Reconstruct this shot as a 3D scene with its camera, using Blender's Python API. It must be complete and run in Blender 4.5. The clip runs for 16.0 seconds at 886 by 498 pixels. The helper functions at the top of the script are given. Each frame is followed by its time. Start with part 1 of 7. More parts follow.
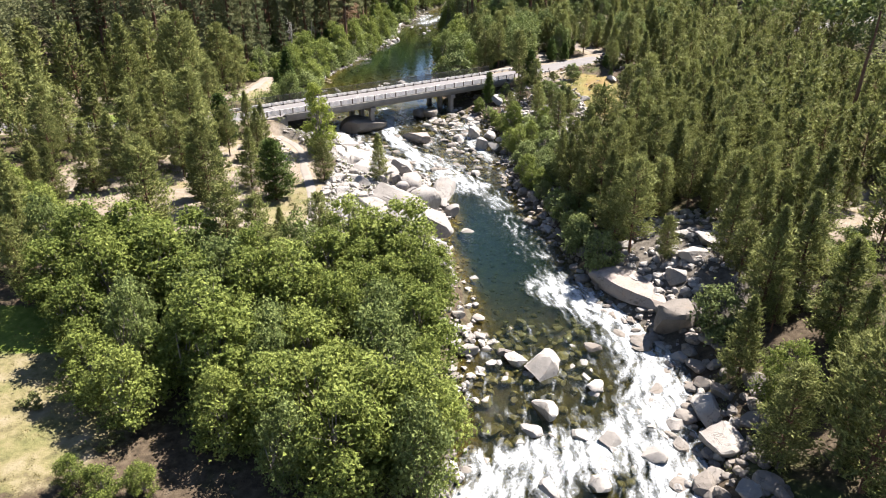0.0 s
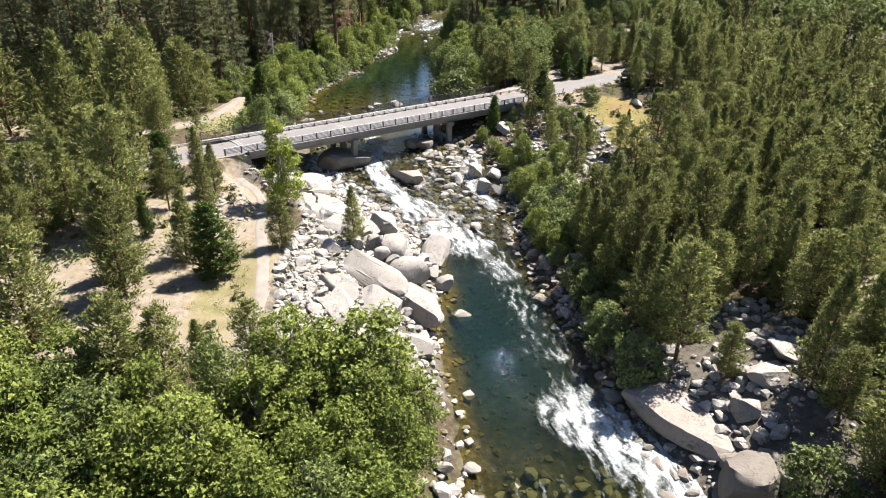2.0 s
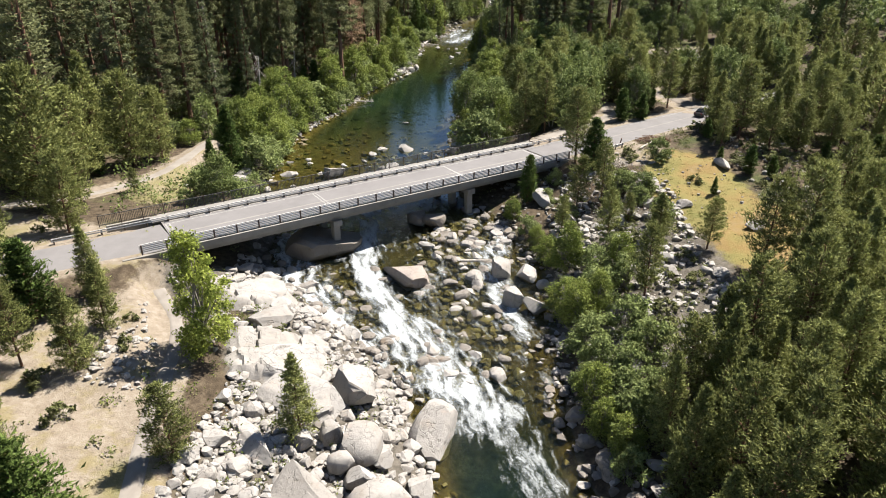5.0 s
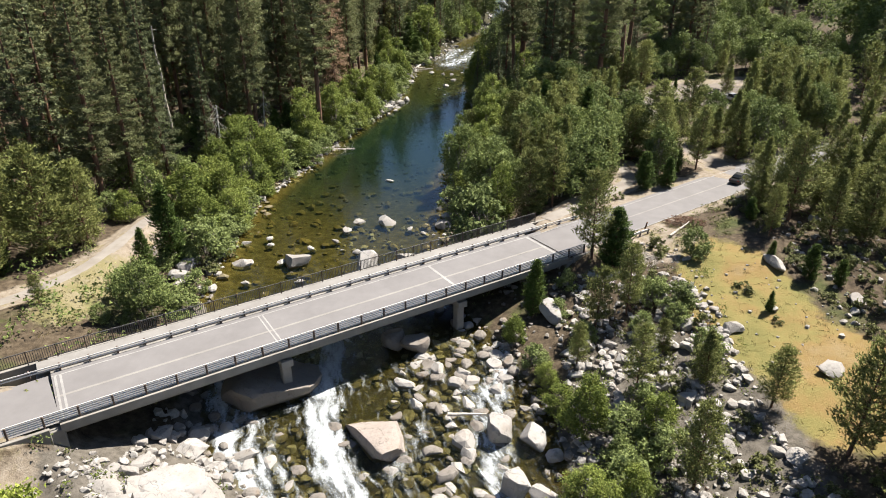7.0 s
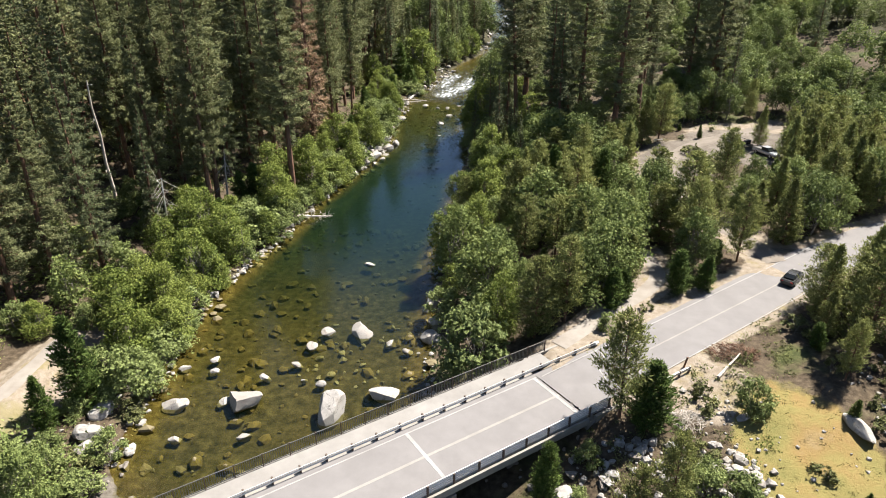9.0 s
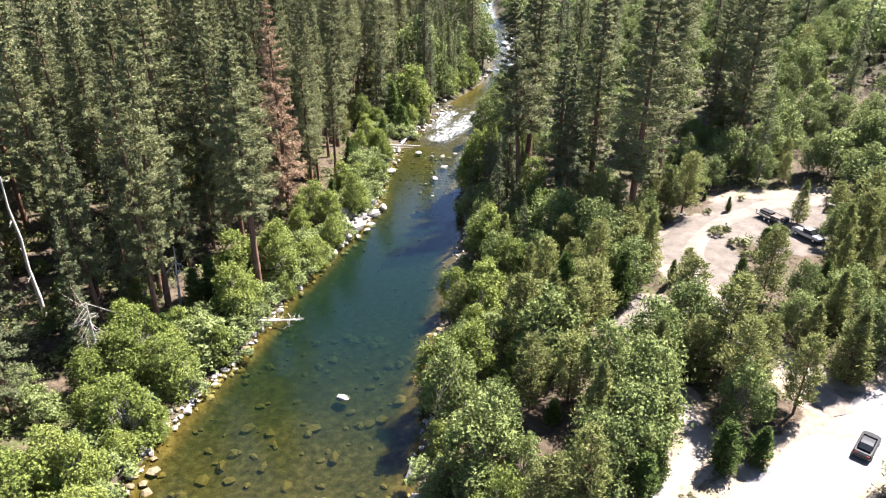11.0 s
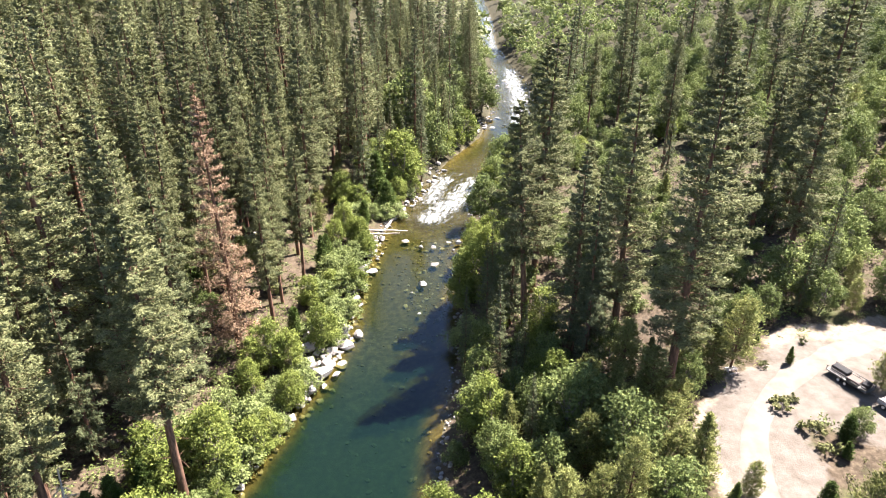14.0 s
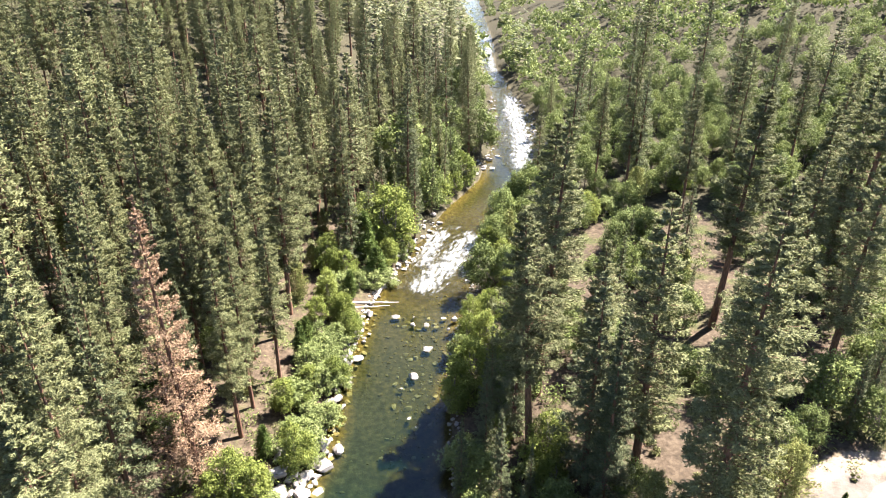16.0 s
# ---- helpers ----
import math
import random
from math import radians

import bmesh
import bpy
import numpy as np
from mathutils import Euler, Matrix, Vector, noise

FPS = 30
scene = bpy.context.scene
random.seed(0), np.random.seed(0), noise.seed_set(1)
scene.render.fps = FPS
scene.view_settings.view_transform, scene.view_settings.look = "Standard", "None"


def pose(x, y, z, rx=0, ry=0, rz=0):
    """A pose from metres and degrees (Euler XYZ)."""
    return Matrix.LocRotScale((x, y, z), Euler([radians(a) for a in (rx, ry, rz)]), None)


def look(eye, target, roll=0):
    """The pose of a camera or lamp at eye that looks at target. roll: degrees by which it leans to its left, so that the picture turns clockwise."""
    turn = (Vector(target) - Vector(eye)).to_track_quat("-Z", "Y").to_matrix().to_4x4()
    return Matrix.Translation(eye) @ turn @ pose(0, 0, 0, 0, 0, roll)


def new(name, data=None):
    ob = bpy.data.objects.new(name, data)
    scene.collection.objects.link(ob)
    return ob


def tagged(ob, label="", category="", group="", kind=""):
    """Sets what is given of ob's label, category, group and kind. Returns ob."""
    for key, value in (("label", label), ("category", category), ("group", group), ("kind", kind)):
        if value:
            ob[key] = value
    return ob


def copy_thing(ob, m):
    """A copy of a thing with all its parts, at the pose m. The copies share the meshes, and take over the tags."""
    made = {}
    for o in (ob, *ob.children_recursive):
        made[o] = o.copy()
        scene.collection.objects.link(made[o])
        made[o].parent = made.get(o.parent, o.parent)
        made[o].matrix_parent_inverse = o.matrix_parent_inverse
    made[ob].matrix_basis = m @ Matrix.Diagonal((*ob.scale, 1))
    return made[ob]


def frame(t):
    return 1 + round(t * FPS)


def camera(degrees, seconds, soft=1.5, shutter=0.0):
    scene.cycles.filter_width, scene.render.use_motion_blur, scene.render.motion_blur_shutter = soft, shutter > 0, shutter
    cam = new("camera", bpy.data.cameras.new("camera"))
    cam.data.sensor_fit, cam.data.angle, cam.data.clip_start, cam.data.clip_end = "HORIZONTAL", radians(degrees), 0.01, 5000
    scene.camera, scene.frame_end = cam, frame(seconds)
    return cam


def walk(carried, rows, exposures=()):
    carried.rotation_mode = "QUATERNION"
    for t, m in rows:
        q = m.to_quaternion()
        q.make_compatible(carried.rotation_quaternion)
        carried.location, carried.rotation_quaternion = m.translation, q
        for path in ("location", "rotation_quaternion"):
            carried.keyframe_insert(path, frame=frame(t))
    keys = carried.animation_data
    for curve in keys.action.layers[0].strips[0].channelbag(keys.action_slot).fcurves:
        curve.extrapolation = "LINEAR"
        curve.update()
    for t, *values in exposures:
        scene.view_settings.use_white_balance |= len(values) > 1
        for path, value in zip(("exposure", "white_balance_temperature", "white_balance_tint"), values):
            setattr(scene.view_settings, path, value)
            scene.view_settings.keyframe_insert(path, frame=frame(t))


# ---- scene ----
cam = camera(68.2, 16.0, soft=1.0)
METRES, EYE, TILT, LEAN, TURN = 190.0, 35.7, -25.5, 0.0, 0.0
ROWS = [
    (0.0, 0.0, 0.0, 0.0, -0.0, 0.0, 0.0),
    (0.5, 0.0034, 0.0279, 0.014, -0.02, -0.03, -0.02),
    (1.0, 0.0065, 0.0559, 0.028, -0.03, -0.07, -0.02),
    (1.5, 0.0091, 0.0831, 0.0417, -0.06, -0.1, -0.04),
    (2.0, 0.0111, 0.1116, 0.0555, 0.6, -0.1, -0.42),
    (2.5, 0.0139, 0.14, 0.0696, 3.37, -0.2, -1.72),
    (3.0, 0.0158, 0.1686, 0.0834, 3.35, -0.21, -1.75),
    (3.5, 0.0174, 0.197, 0.0976, 3.33, -0.25, -1.76),
    (4.0, 0.0186, 0.2256, 0.1114, 3.33, -0.27, -1.76),
    (6.5, 0.0214, 0.3605, 0.1954, 3.29, -0.47, -1.8),
    (7.0, 0.0214, 0.3847, 0.2181, 3.29, -0.51, -1.86),
    (7.5, 0.0214, 0.4087, 0.2405, 3.29, -0.52, -1.88),
    (8.0, 0.0215, 0.4335, 0.2604, 3.29, -0.51, -1.89),
    (8.5, 0.0216, 0.4597, 0.2772, 3.29, -0.54, -1.92),
    (9.0, 0.0216, 0.4851, 0.2971, 3.31, -0.57, -1.93),
    (11.5, 0.0216, 0.6016, 0.4069, 3.36, -0.71, -1.93),
    (12.0, 0.0215, 0.6248, 0.427, 3.36, -0.69, -1.91),
    (12.5, 0.0215, 0.6478, 0.4473, 3.39, -0.67, -1.91),
    (13.0, 0.0216, 0.6707, 0.4673, 3.42, -0.63, -1.91),
    (13.5, 0.0212, 0.693, 0.4885, 3.43, -0.6, -1.91),
    (14.0, 0.0207, 0.7144, 0.5102, 3.4, -0.58, -1.89),
    (14.5, 0.0202, 0.7351, 0.5314, 3.4, -0.57, -1.94),
    (15.0, 0.0196, 0.7549, 0.552, 3.36, -0.54, -1.96),
    (15.5, 0.0192, 0.7741, 0.5727, 3.37, -0.56, -1.94),
    (16.0, 0.0185, 0.7929, 0.593, 3.33, -0.55, -1.98),
]
walk(cam, [(t, pose(0, 0, EYE, TILT, LEAN, TURN) @ pose(METRES * x, METRES * y, METRES * z, 90 + pitch, roll, yaw)) for t, x, y, z, yaw, pitch, roll in ROWS],
     [(0, 1.95, 6450, 15), (3.5, 1.67, 6520, 11), (6.5, 1.58, 6520, 11), (9.2, 1.85, 6540, 11), (11.3, 2.64, 6180, 19), (13.5, 2.74, 6430, 19), (16, 2.9, 6430, 19)])

# ---------- daylight ----------
SUN_AZ, SUN_EL = 49.0, 56.0
world = bpy.data.worlds.new("sky")
scene.world = world
world.use_nodes = True
wn = world.node_tree.nodes
sky = wn.new("ShaderNodeTexSky")
sky.sky_type, sky.sun_disc = "NISHITA", False
sky.sun_elevation, sky.sun_rotation = radians(SUN_EL), radians(SUN_AZ)
sky.altitude, sky.dust_density = 1200, 0.6
world.node_tree.links.new(sky.outputs[0], wn["Background"].inputs[0])
wn["Background"].inputs[1].default_value = 0.05
sun = new("sun", bpy.data.lights.new("sun", "SUN"))
sun.data.energy, sun.data.angle, sun.data.color = 5.0, radians(0.53), (1.0, 0.95, 0.86)
az, el = radians(SUN_AZ), radians(SUN_EL)
sun.matrix_world = look((0, 0, 300), Vector((0, 0, 300)) - Vector((math.sin(az) * math.cos(el), math.cos(az) * math.cos(el), math.sin(el))))

# ---------- the lie of the land ----------
# river: y, left edge, right edge, water level, bed depth
RIVER = np.array([
    (-60, 2, 22, -9.0, 0.9), (20, 0, 20.5, -7.2, 0.8), (39, 0.7, 21.5, -6.6, 0.7), (44, 0.3, 23.5, -6.3, 0.7),
    (52, -0.8, 25, -5.8, 0.7), (57, 1, 25.5, -5.4, 0.7), (64, 3, 23, -4.8, 0.9), (72, 2.5, 19.5, -4.5, 1.3),
    (79, 1.5, 18, -4.45, 1.6), (87, 0, 16.5, -4.4, 1.9), (97, 1.5, 14.4, -4.4, 1.8), (104, -1, 13, -4.2, 1.2),
    (110, -3, 12.5, -3.7, 0.7), (118, -9, 12, -2.9, 0.5), (128, -20.5, 12.5, -2.0, 0.5), (136, -24, 11.5, -1.2, 0.5),
    (145, -25, 8, -0.45, 0.5), (153, -31, 2, -0.06, 0.7)])
RIVER_UP = np.array([
    (162, -32, -1, 0, 0.6), (175, -34, -2, 0, 0.75), (190, -33.5, -2.3, 0, 1.1), (206, -29.4, -2, 0, 1.6),
    (222, -27.5, -1, 0, 1.9), (237, -24, -0.3, 0, 1.8), (258, -19.5, 0.2, 0, 1.3), (275, -21, -0.5, 0, 1.1),
    (297, -20.5, 0, 0, 0.9), (309, -19.5, 2, 0.05, 0.6), (330, -13.5, 2.5, 0.3, 0.5), (352, -8, 7, 1.5, 0.6),
    (378, 2, 19, 2.2, 1.0), (405, 5, 24, 3.2, 0.7), (440, 5, 24, 5.0, 0.7), (480, 6, 15, 7.5, 0.7),
    (530, 0, 8, 9.5, 0.7), (605, -5, 6, 12.5, 0.7), (700, -12, 0, 15, 0.7), (900, -30, -16, 20, 0.7), (3500, -60, -40, 60, 0.7)])
RIVER = np.vstack([RIVER, RIVER_UP])
DIST = np.array([0, 3, 10, 18, 30, 60, 150, 600, 2500], float)
LEFT = {
    -60: (-6.5, -5, -4, -3.5, -1, 6, 90, 300), 20: (-4.6, -3.2, -2.4, -1.8, 0, 8, 90, 300), 50: (-4, -2.2, -1.6, -1.2, 1, 8, 90, 300),
    75: (-2.2, 0.3, 1.8, 2.4, 3.5, 9, 90, 300), 100: (-2.5, -0.2, 1.6, 3, 5, 10, 90, 300), 120: (-1, 1.2, 3.2, 4.4, 5, 11, 90, 300),
    140: (0.6, 2, 3, 3.5, 5, 12, 95, 300), 165: (0.7, 1.6, 2.2, 3.2, 6, 14, 100, 320), 200: (0.8, 1.8, 2.6, 4, 8, 18, 110, 330),
    300: (0.8, 2, 3.5, 6, 12, 30, 130, 350), 600: (13.5, 15, 18, 24, 40, 80, 180, 380), 3500: (64, 70, 76, 84, 100, 150, 260, 420)}
RIGHT = {
    -60: (-6.5, -4, -2, 0, 3, 9, 60, 250), 20: (-5, -2.5, -0.5, 1.5, 4, 10, 60, 250), 50: (-4, -1.5, 0.5, 2, 4, 10, 60, 250),
    75: (-2.5, -0.2, 1.8, 3, 5, 10, 60, 250), 100: (-2.8, -0.8, 1.2, 2.8, 4.5, 9, 60, 250), 120: (-1.8, -0.4, 1.2, 3, 5, 9, 60, 250),
    145: (0.3, 1.2, 2.4, 3.5, 5, 9, 60, 250), 165: (1, 3, 4.6, 5.2, 6, 10, 62, 250), 200: (1.2, 3, 4.8, 5.6, 6.5, 11, 65, 250),
    240: (1.5, 3.2, 5, 6, 7, 12, 70, 250), 300: (1.5, 3, 5, 7, 10, 20, 80, 260), 600: (14, 16, 18, 22, 34, 70, 150, 300),
    3500: (64, 70, 76, 84, 100, 150, 240, 380)}
# the bridge's axis: a point on its far edge line, the way along it, and the way across it
B0 = np.array((-2.2, 154.2))
BD = np.array((math.cos(radians(37)), math.sin(radians(37))))
BN = np.array((BD[1], -BD[0]))
DECK_Z = 4.9


def on_bridge(s, n):
    return B0 + s * BD + n * BN


def river_at(y):
    return [np.interp(y, RIVER[:, 0], RIVER[:, i]) for i in (1, 2, 3, 4)]


def lattice(ix, iy, seed):
    h = (ix * 374761393 + iy * 668265263 + seed * 974634777) & 0xFFFFFFFF
    h = ((h ^ (h >> 13)) * 1274126177) & 0xFFFFFFFF
    return ((h ^ (h >> 16)) & 0xFFFF) / 65535.0


def value_noise(x, y, seed=0):
    x, y = np.asarray(x, float), np.asarray(y, float)
    ix, iy = np.floor(x).astype(np.int64), np.floor(y).astype(np.int64)
    fx, fy = x - ix, y - iy
    fx, fy = fx * fx * (3 - 2 * fx), fy * fy * (3 - 2 * fy)
    a, b = lattice(ix, iy, seed), lattice(ix + 1, iy, seed)
    c, d = lattice(ix, iy + 1, seed), lattice(ix + 1, iy + 1, seed)
    return (a + (b - a) * fx) + ((c + (d - c) * fx) - (a + (b - a) * fx)) * fy - 0.5


def fbm(x, y, octaves=4, seed=0):
    x, y = np.asarray(x, float), np.asarray(y, float)
    return sum(value_noise(x * 2 ** k, y * 2 ** k, seed + k) / 2 ** k for k in range(octaves))


def smooth(a, b, v):
    t = np.clip((v - a) / (b - a), 0, 1)
    return t * t * (3 - 2 * t)


def bank_table(table):
    ys = np.array(sorted(table), float)
    return ys, np.array([table[k] for k in sorted(table)], float)


def bank(table, d, y, zw):
    ys, vals = bank_table(table)
    cols = [zw] + [np.interp(y, ys, vals[:, i]) for i in range(vals.shape[1])]
    out = np.array(cols[0], float) + 0 * d
    for i in range(len(DIST) - 1):
        f = np.clip((d - DIST[i]) / (DIST[i + 1] - DIST[i]), 0, 1)
        out = np.where(d > DIST[i], cols[i] + (cols[i + 1] - cols[i]) * f, out)
    return out


# ways: x, y, z of the middle line
ROAD_EAST = [(*on_bridge(15.9, 3.4), 4.93), (*on_bridge(21, 3.3), 5.0), (*on_bridge(30, 2.9), 5.1), (*on_bridge(45, 2.3), 5.3), (*on_bridge(57, 1.9), 5.5), (*on_bridge(70, 2.2), 5.8), (*on_bridge(84, 3.5), 6.2), (*on_bridge(120, 12), 7.5), (*on_bridge(175, 30), 12)]
ROAD_WEST = [(*on_bridge(-40.6, 3.4), 4.9), (*on_bridge(-46, 3.4), 4.9), (*on_bridge(-62, 1.5), 5.0), (-75, 114, 5.2), (-110, 105, 6.5), (-160, 95, 12)]
ROAD_LOT = [(45.5, 191.5, 5.6), (43, 199, 5.7), (39, 207, 6.0), (37, 217, 6.3), (38.5, 229, 6.5), (45, 240, 6.8), (56, 249, 7.1), (70, 257, 7.6)]
PATH_NEAR = [(-16.2, 66, 1.4), (-17.0, 74, 1.7), (-17.6, 82, 1.9), (-19.5, 91, 2.1), (-22.2, 100, 2.2), (-24.0, 108, 2.0), (-26.5, 114, 1.9), (-30.5, 119, 2.2)]
PATH_EAST = [(13.2, 169.8, 4.9), (16.5, 173.5, 4.9), (20, 177.3, 5.0), (25.3, 182.4, 5.2), (28, 187, 5.4), (27.5, 194, 5.5)]
PATH_FAR = [(-60, 136.5, 4.0), (-55, 141, 3.2), (-50, 146.5, 2.9), (-46.5, 154, 2.8), (-45.4, 162, 3.0), (-45, 170, 3.2)]


def along(points, step):
    p = np.array(points, float)
    out = []
    q = np.vstack([2 * p[0] - p[1], p, 2 * p[-1] - p[-2]])
    for i in range(1, len(q) - 2):
        n = max(2, int(np.linalg.norm(q[i + 1] - q[i]) / step))
        for t in np.linspace(0, 1, n, endpoint=False):
            out.append(0.5 * (2 * q[i] + (q[i + 1] - q[i - 1]) * t + (2 * q[i - 1] - 5 * q[i] + 4 * q[i + 1] - q[i + 2]) * t * t + (3 * q[i] - q[i - 1] - 3 * q[i + 1] + q[i + 2]) * t ** 3))
    out.append(p[-1])
    return np.array(out)


WAYS = [(along(ROAD_EAST[1:], 2), 4.1, 4.0), (along(ROAD_WEST[1:], 2), 3.9, 4.0), (along(PATH_EAST, 1.5), 1.3, 1.8), (along(ROAD_LOT, 2), 3.0, 4.0), (along(PATH_NEAR, 1.5), 1.0, 1.6), (along(PATH_FAR, 1.5), 1.1, 1.8)]


def ground_z(x, y):
    """The ground's height, for numbers or arrays."""
    x, y = np.broadcast_arrays(np.asarray(x, float), np.asarray(y, float))
    wob = 1.2 * fbm(x * 0.16, y * 0.16, 3, 40)
    xl, xr, zw, dep = river_at(y)
    dl, dr = xl - x + wob, x - xr + wob
    d = np.maximum(dl, dr)
    mid, hw = (xl + xr) / 2, (xr - xl) / 2
    bed = zw - 0.08 - dep * smooth(0, 4.5, -d)
    z = np.where(dl > 0, bank(LEFT, dl, y, zw), np.where(dr > 0, bank(RIGHT, dr, y, zw), bed))
    rough = 0.35 * smooth(0, 6, d) + 0.12
    z = z + rough * fbm(x * 0.22, y * 0.22, 4, 3) + 6 * smooth(120, 400, np.abs(x)) * fbm(x * 0.01, y * 0.01, 3, 9)
    for pts, half, blend in WAYS:
        lo, hi = pts[:, :2].min(0) - half - blend, pts[:, :2].max(0) + half + blend
        near = (x > lo[0]) & (x < hi[0]) & (y > lo[1]) & (y < hi[1])
        if not near.any():
            continue
        xs, ys = x[near], y[near]
        best, bz = np.full(xs.shape, 1e9), np.zeros(xs.shape)
        for a, b in zip(pts[:-1], pts[1:]):
            ab = b[:2] - a[:2]
            t = np.clip(((xs - a[0]) * ab[0] + (ys - a[1]) * ab[1]) / (ab @ ab), 0, 1)
            dd = np.hypot(xs - a[0] - t * ab[0], ys - a[1] - t * ab[1])
            bz = np.where(dd < best, a[2] + t * (b[2] - a[2]), bz)
            best = np.minimum(best, dd)
        f = 1 - smooth(half + 0.2, half + blend, best)
        zz = z[near]
        z = z.copy()
        z[near] = zz + (bz - zz) * f
    return z

# ---------- materials ----------
class Nodes:
    """A small wrapper to wire a material's nodes."""

    def __init__(self, name):
        self.mat = bpy.data.materials.new(name)
        self.mat.use_nodes = True
        self.tree = self.mat.node_tree
        self.tree.nodes.clear()
        self.out = self.tree.nodes.new("ShaderNodeOutputMaterial")

    def add(self, kind, **inputs):
        n = self.tree.nodes.new(kind)
        for k, v in inputs.items():
            key = k.replace("_", " ")
            if key not in n.inputs:
                key = k
            self.put(n.inputs[key], v)
        return n

    def put(self, socket, v):
        if hasattr(v, "is_output"):
            self.tree.links.new(v, socket)
        else:
            socket.default_value = v

    def noise(self, scale, detail=4.0, rough=0.55, vector=None):
        n = self.add("ShaderNodeTexNoise", Scale=scale, Detail=detail, Roughness=rough)
        self.tree.links.new(vector if vector is not None else self.place(), n.inputs["Vector"])
        return n.outputs["Fac"]

    def place(self, generated="Position"):
        return self.add("ShaderNodeNewGeometry").outputs[generated]

    def object_place(self):
        return self.add("ShaderNodeTexCoord").outputs["Object"]

    def ramp(self, fac, *stops):
        r = self.tree.nodes.new("ShaderNodeValToRGB")
        els = r.color_ramp.elements
        while len(els) < len(stops):
            els.new(0.5)
        for e, (p, c) in zip(els, stops):
            e.position = p
            e.color = (*c, 1) if len(c) == 3 else c
        self.tree.links.new(fac, r.inputs[0])
        return r.outputs[0]

    def math(self, op, a, b=0.0, clamp=False):
        n = self.tree.nodes.new("ShaderNodeMath")
        n.operation, n.use_clamp = op, clamp
        self.put(n.inputs[0], a), self.put(n.inputs[1], b)
        return n.outputs[0]

    def step(self, v, lo, hi):
        n = self.tree.nodes.new("ShaderNodeMapRange")
        n.interpolation_type, n.clamp = "SMOOTHSTEP", True
        self.put(n.inputs[0], v)
        n.inputs[1].default_value, n.inputs[2].default_value = lo, hi
        return n.outputs[0]

    def mix(self, fac, a, b, blend="MIX"):
        n = self.tree.nodes.new("ShaderNodeMix")
        n.data_type, n.blend_type = "RGBA", blend
        self.put(n.inputs[0], fac)
        for s, v in ((n.inputs[6], a), (n.inputs[7], b)):
            self.put(s, (*v, 1) if isinstance(v, tuple) and len(v) == 3 else v)
        return n.outputs[2]

    def attr(self, name):
        n = self.tree.nodes.new("ShaderNodeAttribute")
        n.attribute_name = name
        return n.outputs["Fac"]

    def bump(self, height, strength=0.4, distance=0.1):
        return self.add("ShaderNodeBump", Strength=strength, Distance=distance, Height=height).outputs[0]

    def done(self, shader):
        self.tree.links.new(shader, self.out.inputs[0])
        return self.mat

    def solid(self, colour, rough=0.8, normal=None, metal=0.0, spec=0.3):
        p = self.add("ShaderNodeBsdfPrincipled")
        self.put(p.inputs["Base Color"], (*colour, 1) if isinstance(colour, tuple) else colour)
        self.put(p.inputs["Roughness"], rough)
        p.inputs["Metallic"].default_value = metal
        p.inputs["Specular IOR Level"].default_value = spec
        if normal is not None:
            self.put(p.inputs["Normal"], normal)
        return self.done(p.outputs[0])


def foliage(name, dark, mid, light, through_light=0.35, hue=0.35):
    m = Nodes(name)
    # tones pulled apart: sunlit edges and crown shade are partly put into the colour
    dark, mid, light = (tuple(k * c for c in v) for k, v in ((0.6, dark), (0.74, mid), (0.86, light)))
    isl = m.add("ShaderNodeNewGeometry").outputs["Random Per Island"]
    col = m.ramp(isl, (0.0, tuple(0.7 * a + 0.3 * b for a, b in zip(dark, mid))), (0.5, mid), (1.0, tuple(0.3 * a + 0.7 * b for a, b in zip(mid, light))))
    tree_rnd = m.math("FRACT", m.math("ADD", m.add("ShaderNodeObjectInfo").outputs["Random"], m.attr("tint")))
    col = m.mix(m.math("MULTIPLY", m.math("SUBTRACT", tree_rnd, 0.35, True), hue), col, light)
    col = m.mix(m.math("MULTIPLY", m.math("SUBTRACT", 0.5, tree_rnd, True), 0.9), col, dark)
    col = m.mix(m.math("MULTIPLY", m.step(m.noise(0.9, 2), 0.4, 0.7), 0.45), col, mid)
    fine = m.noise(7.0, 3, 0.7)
    # fine noise paints shaded gaps and bright lit flecks over the leaf colour
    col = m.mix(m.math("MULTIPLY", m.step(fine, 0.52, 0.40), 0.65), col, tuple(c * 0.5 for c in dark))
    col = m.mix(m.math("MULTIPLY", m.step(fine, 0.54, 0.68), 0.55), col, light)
    tilt = m.bump(fine, 0.9, 0.25)
    p = m.add("ShaderNodeBsdfPrincipled")
    m.put(p.inputs["Base Color"], col)
    p.inputs["Roughness"].default_value = 0.6
    p.inputs["Specular IOR Level"].default_value = 0.12
    m.put(p.inputs["Normal"], tilt)
    tr = m.add("ShaderNodeBsdfTranslucent", Color=col)
    mx = m.add("ShaderNodeMixShader")
    mx.inputs[0].default_value = through_light * 0.52
    m.tree.links.new(p.outputs[0], mx.inputs[1]), m.tree.links.new(tr.outputs[0], mx.inputs[2])
    return m.done(mx.outputs[0])


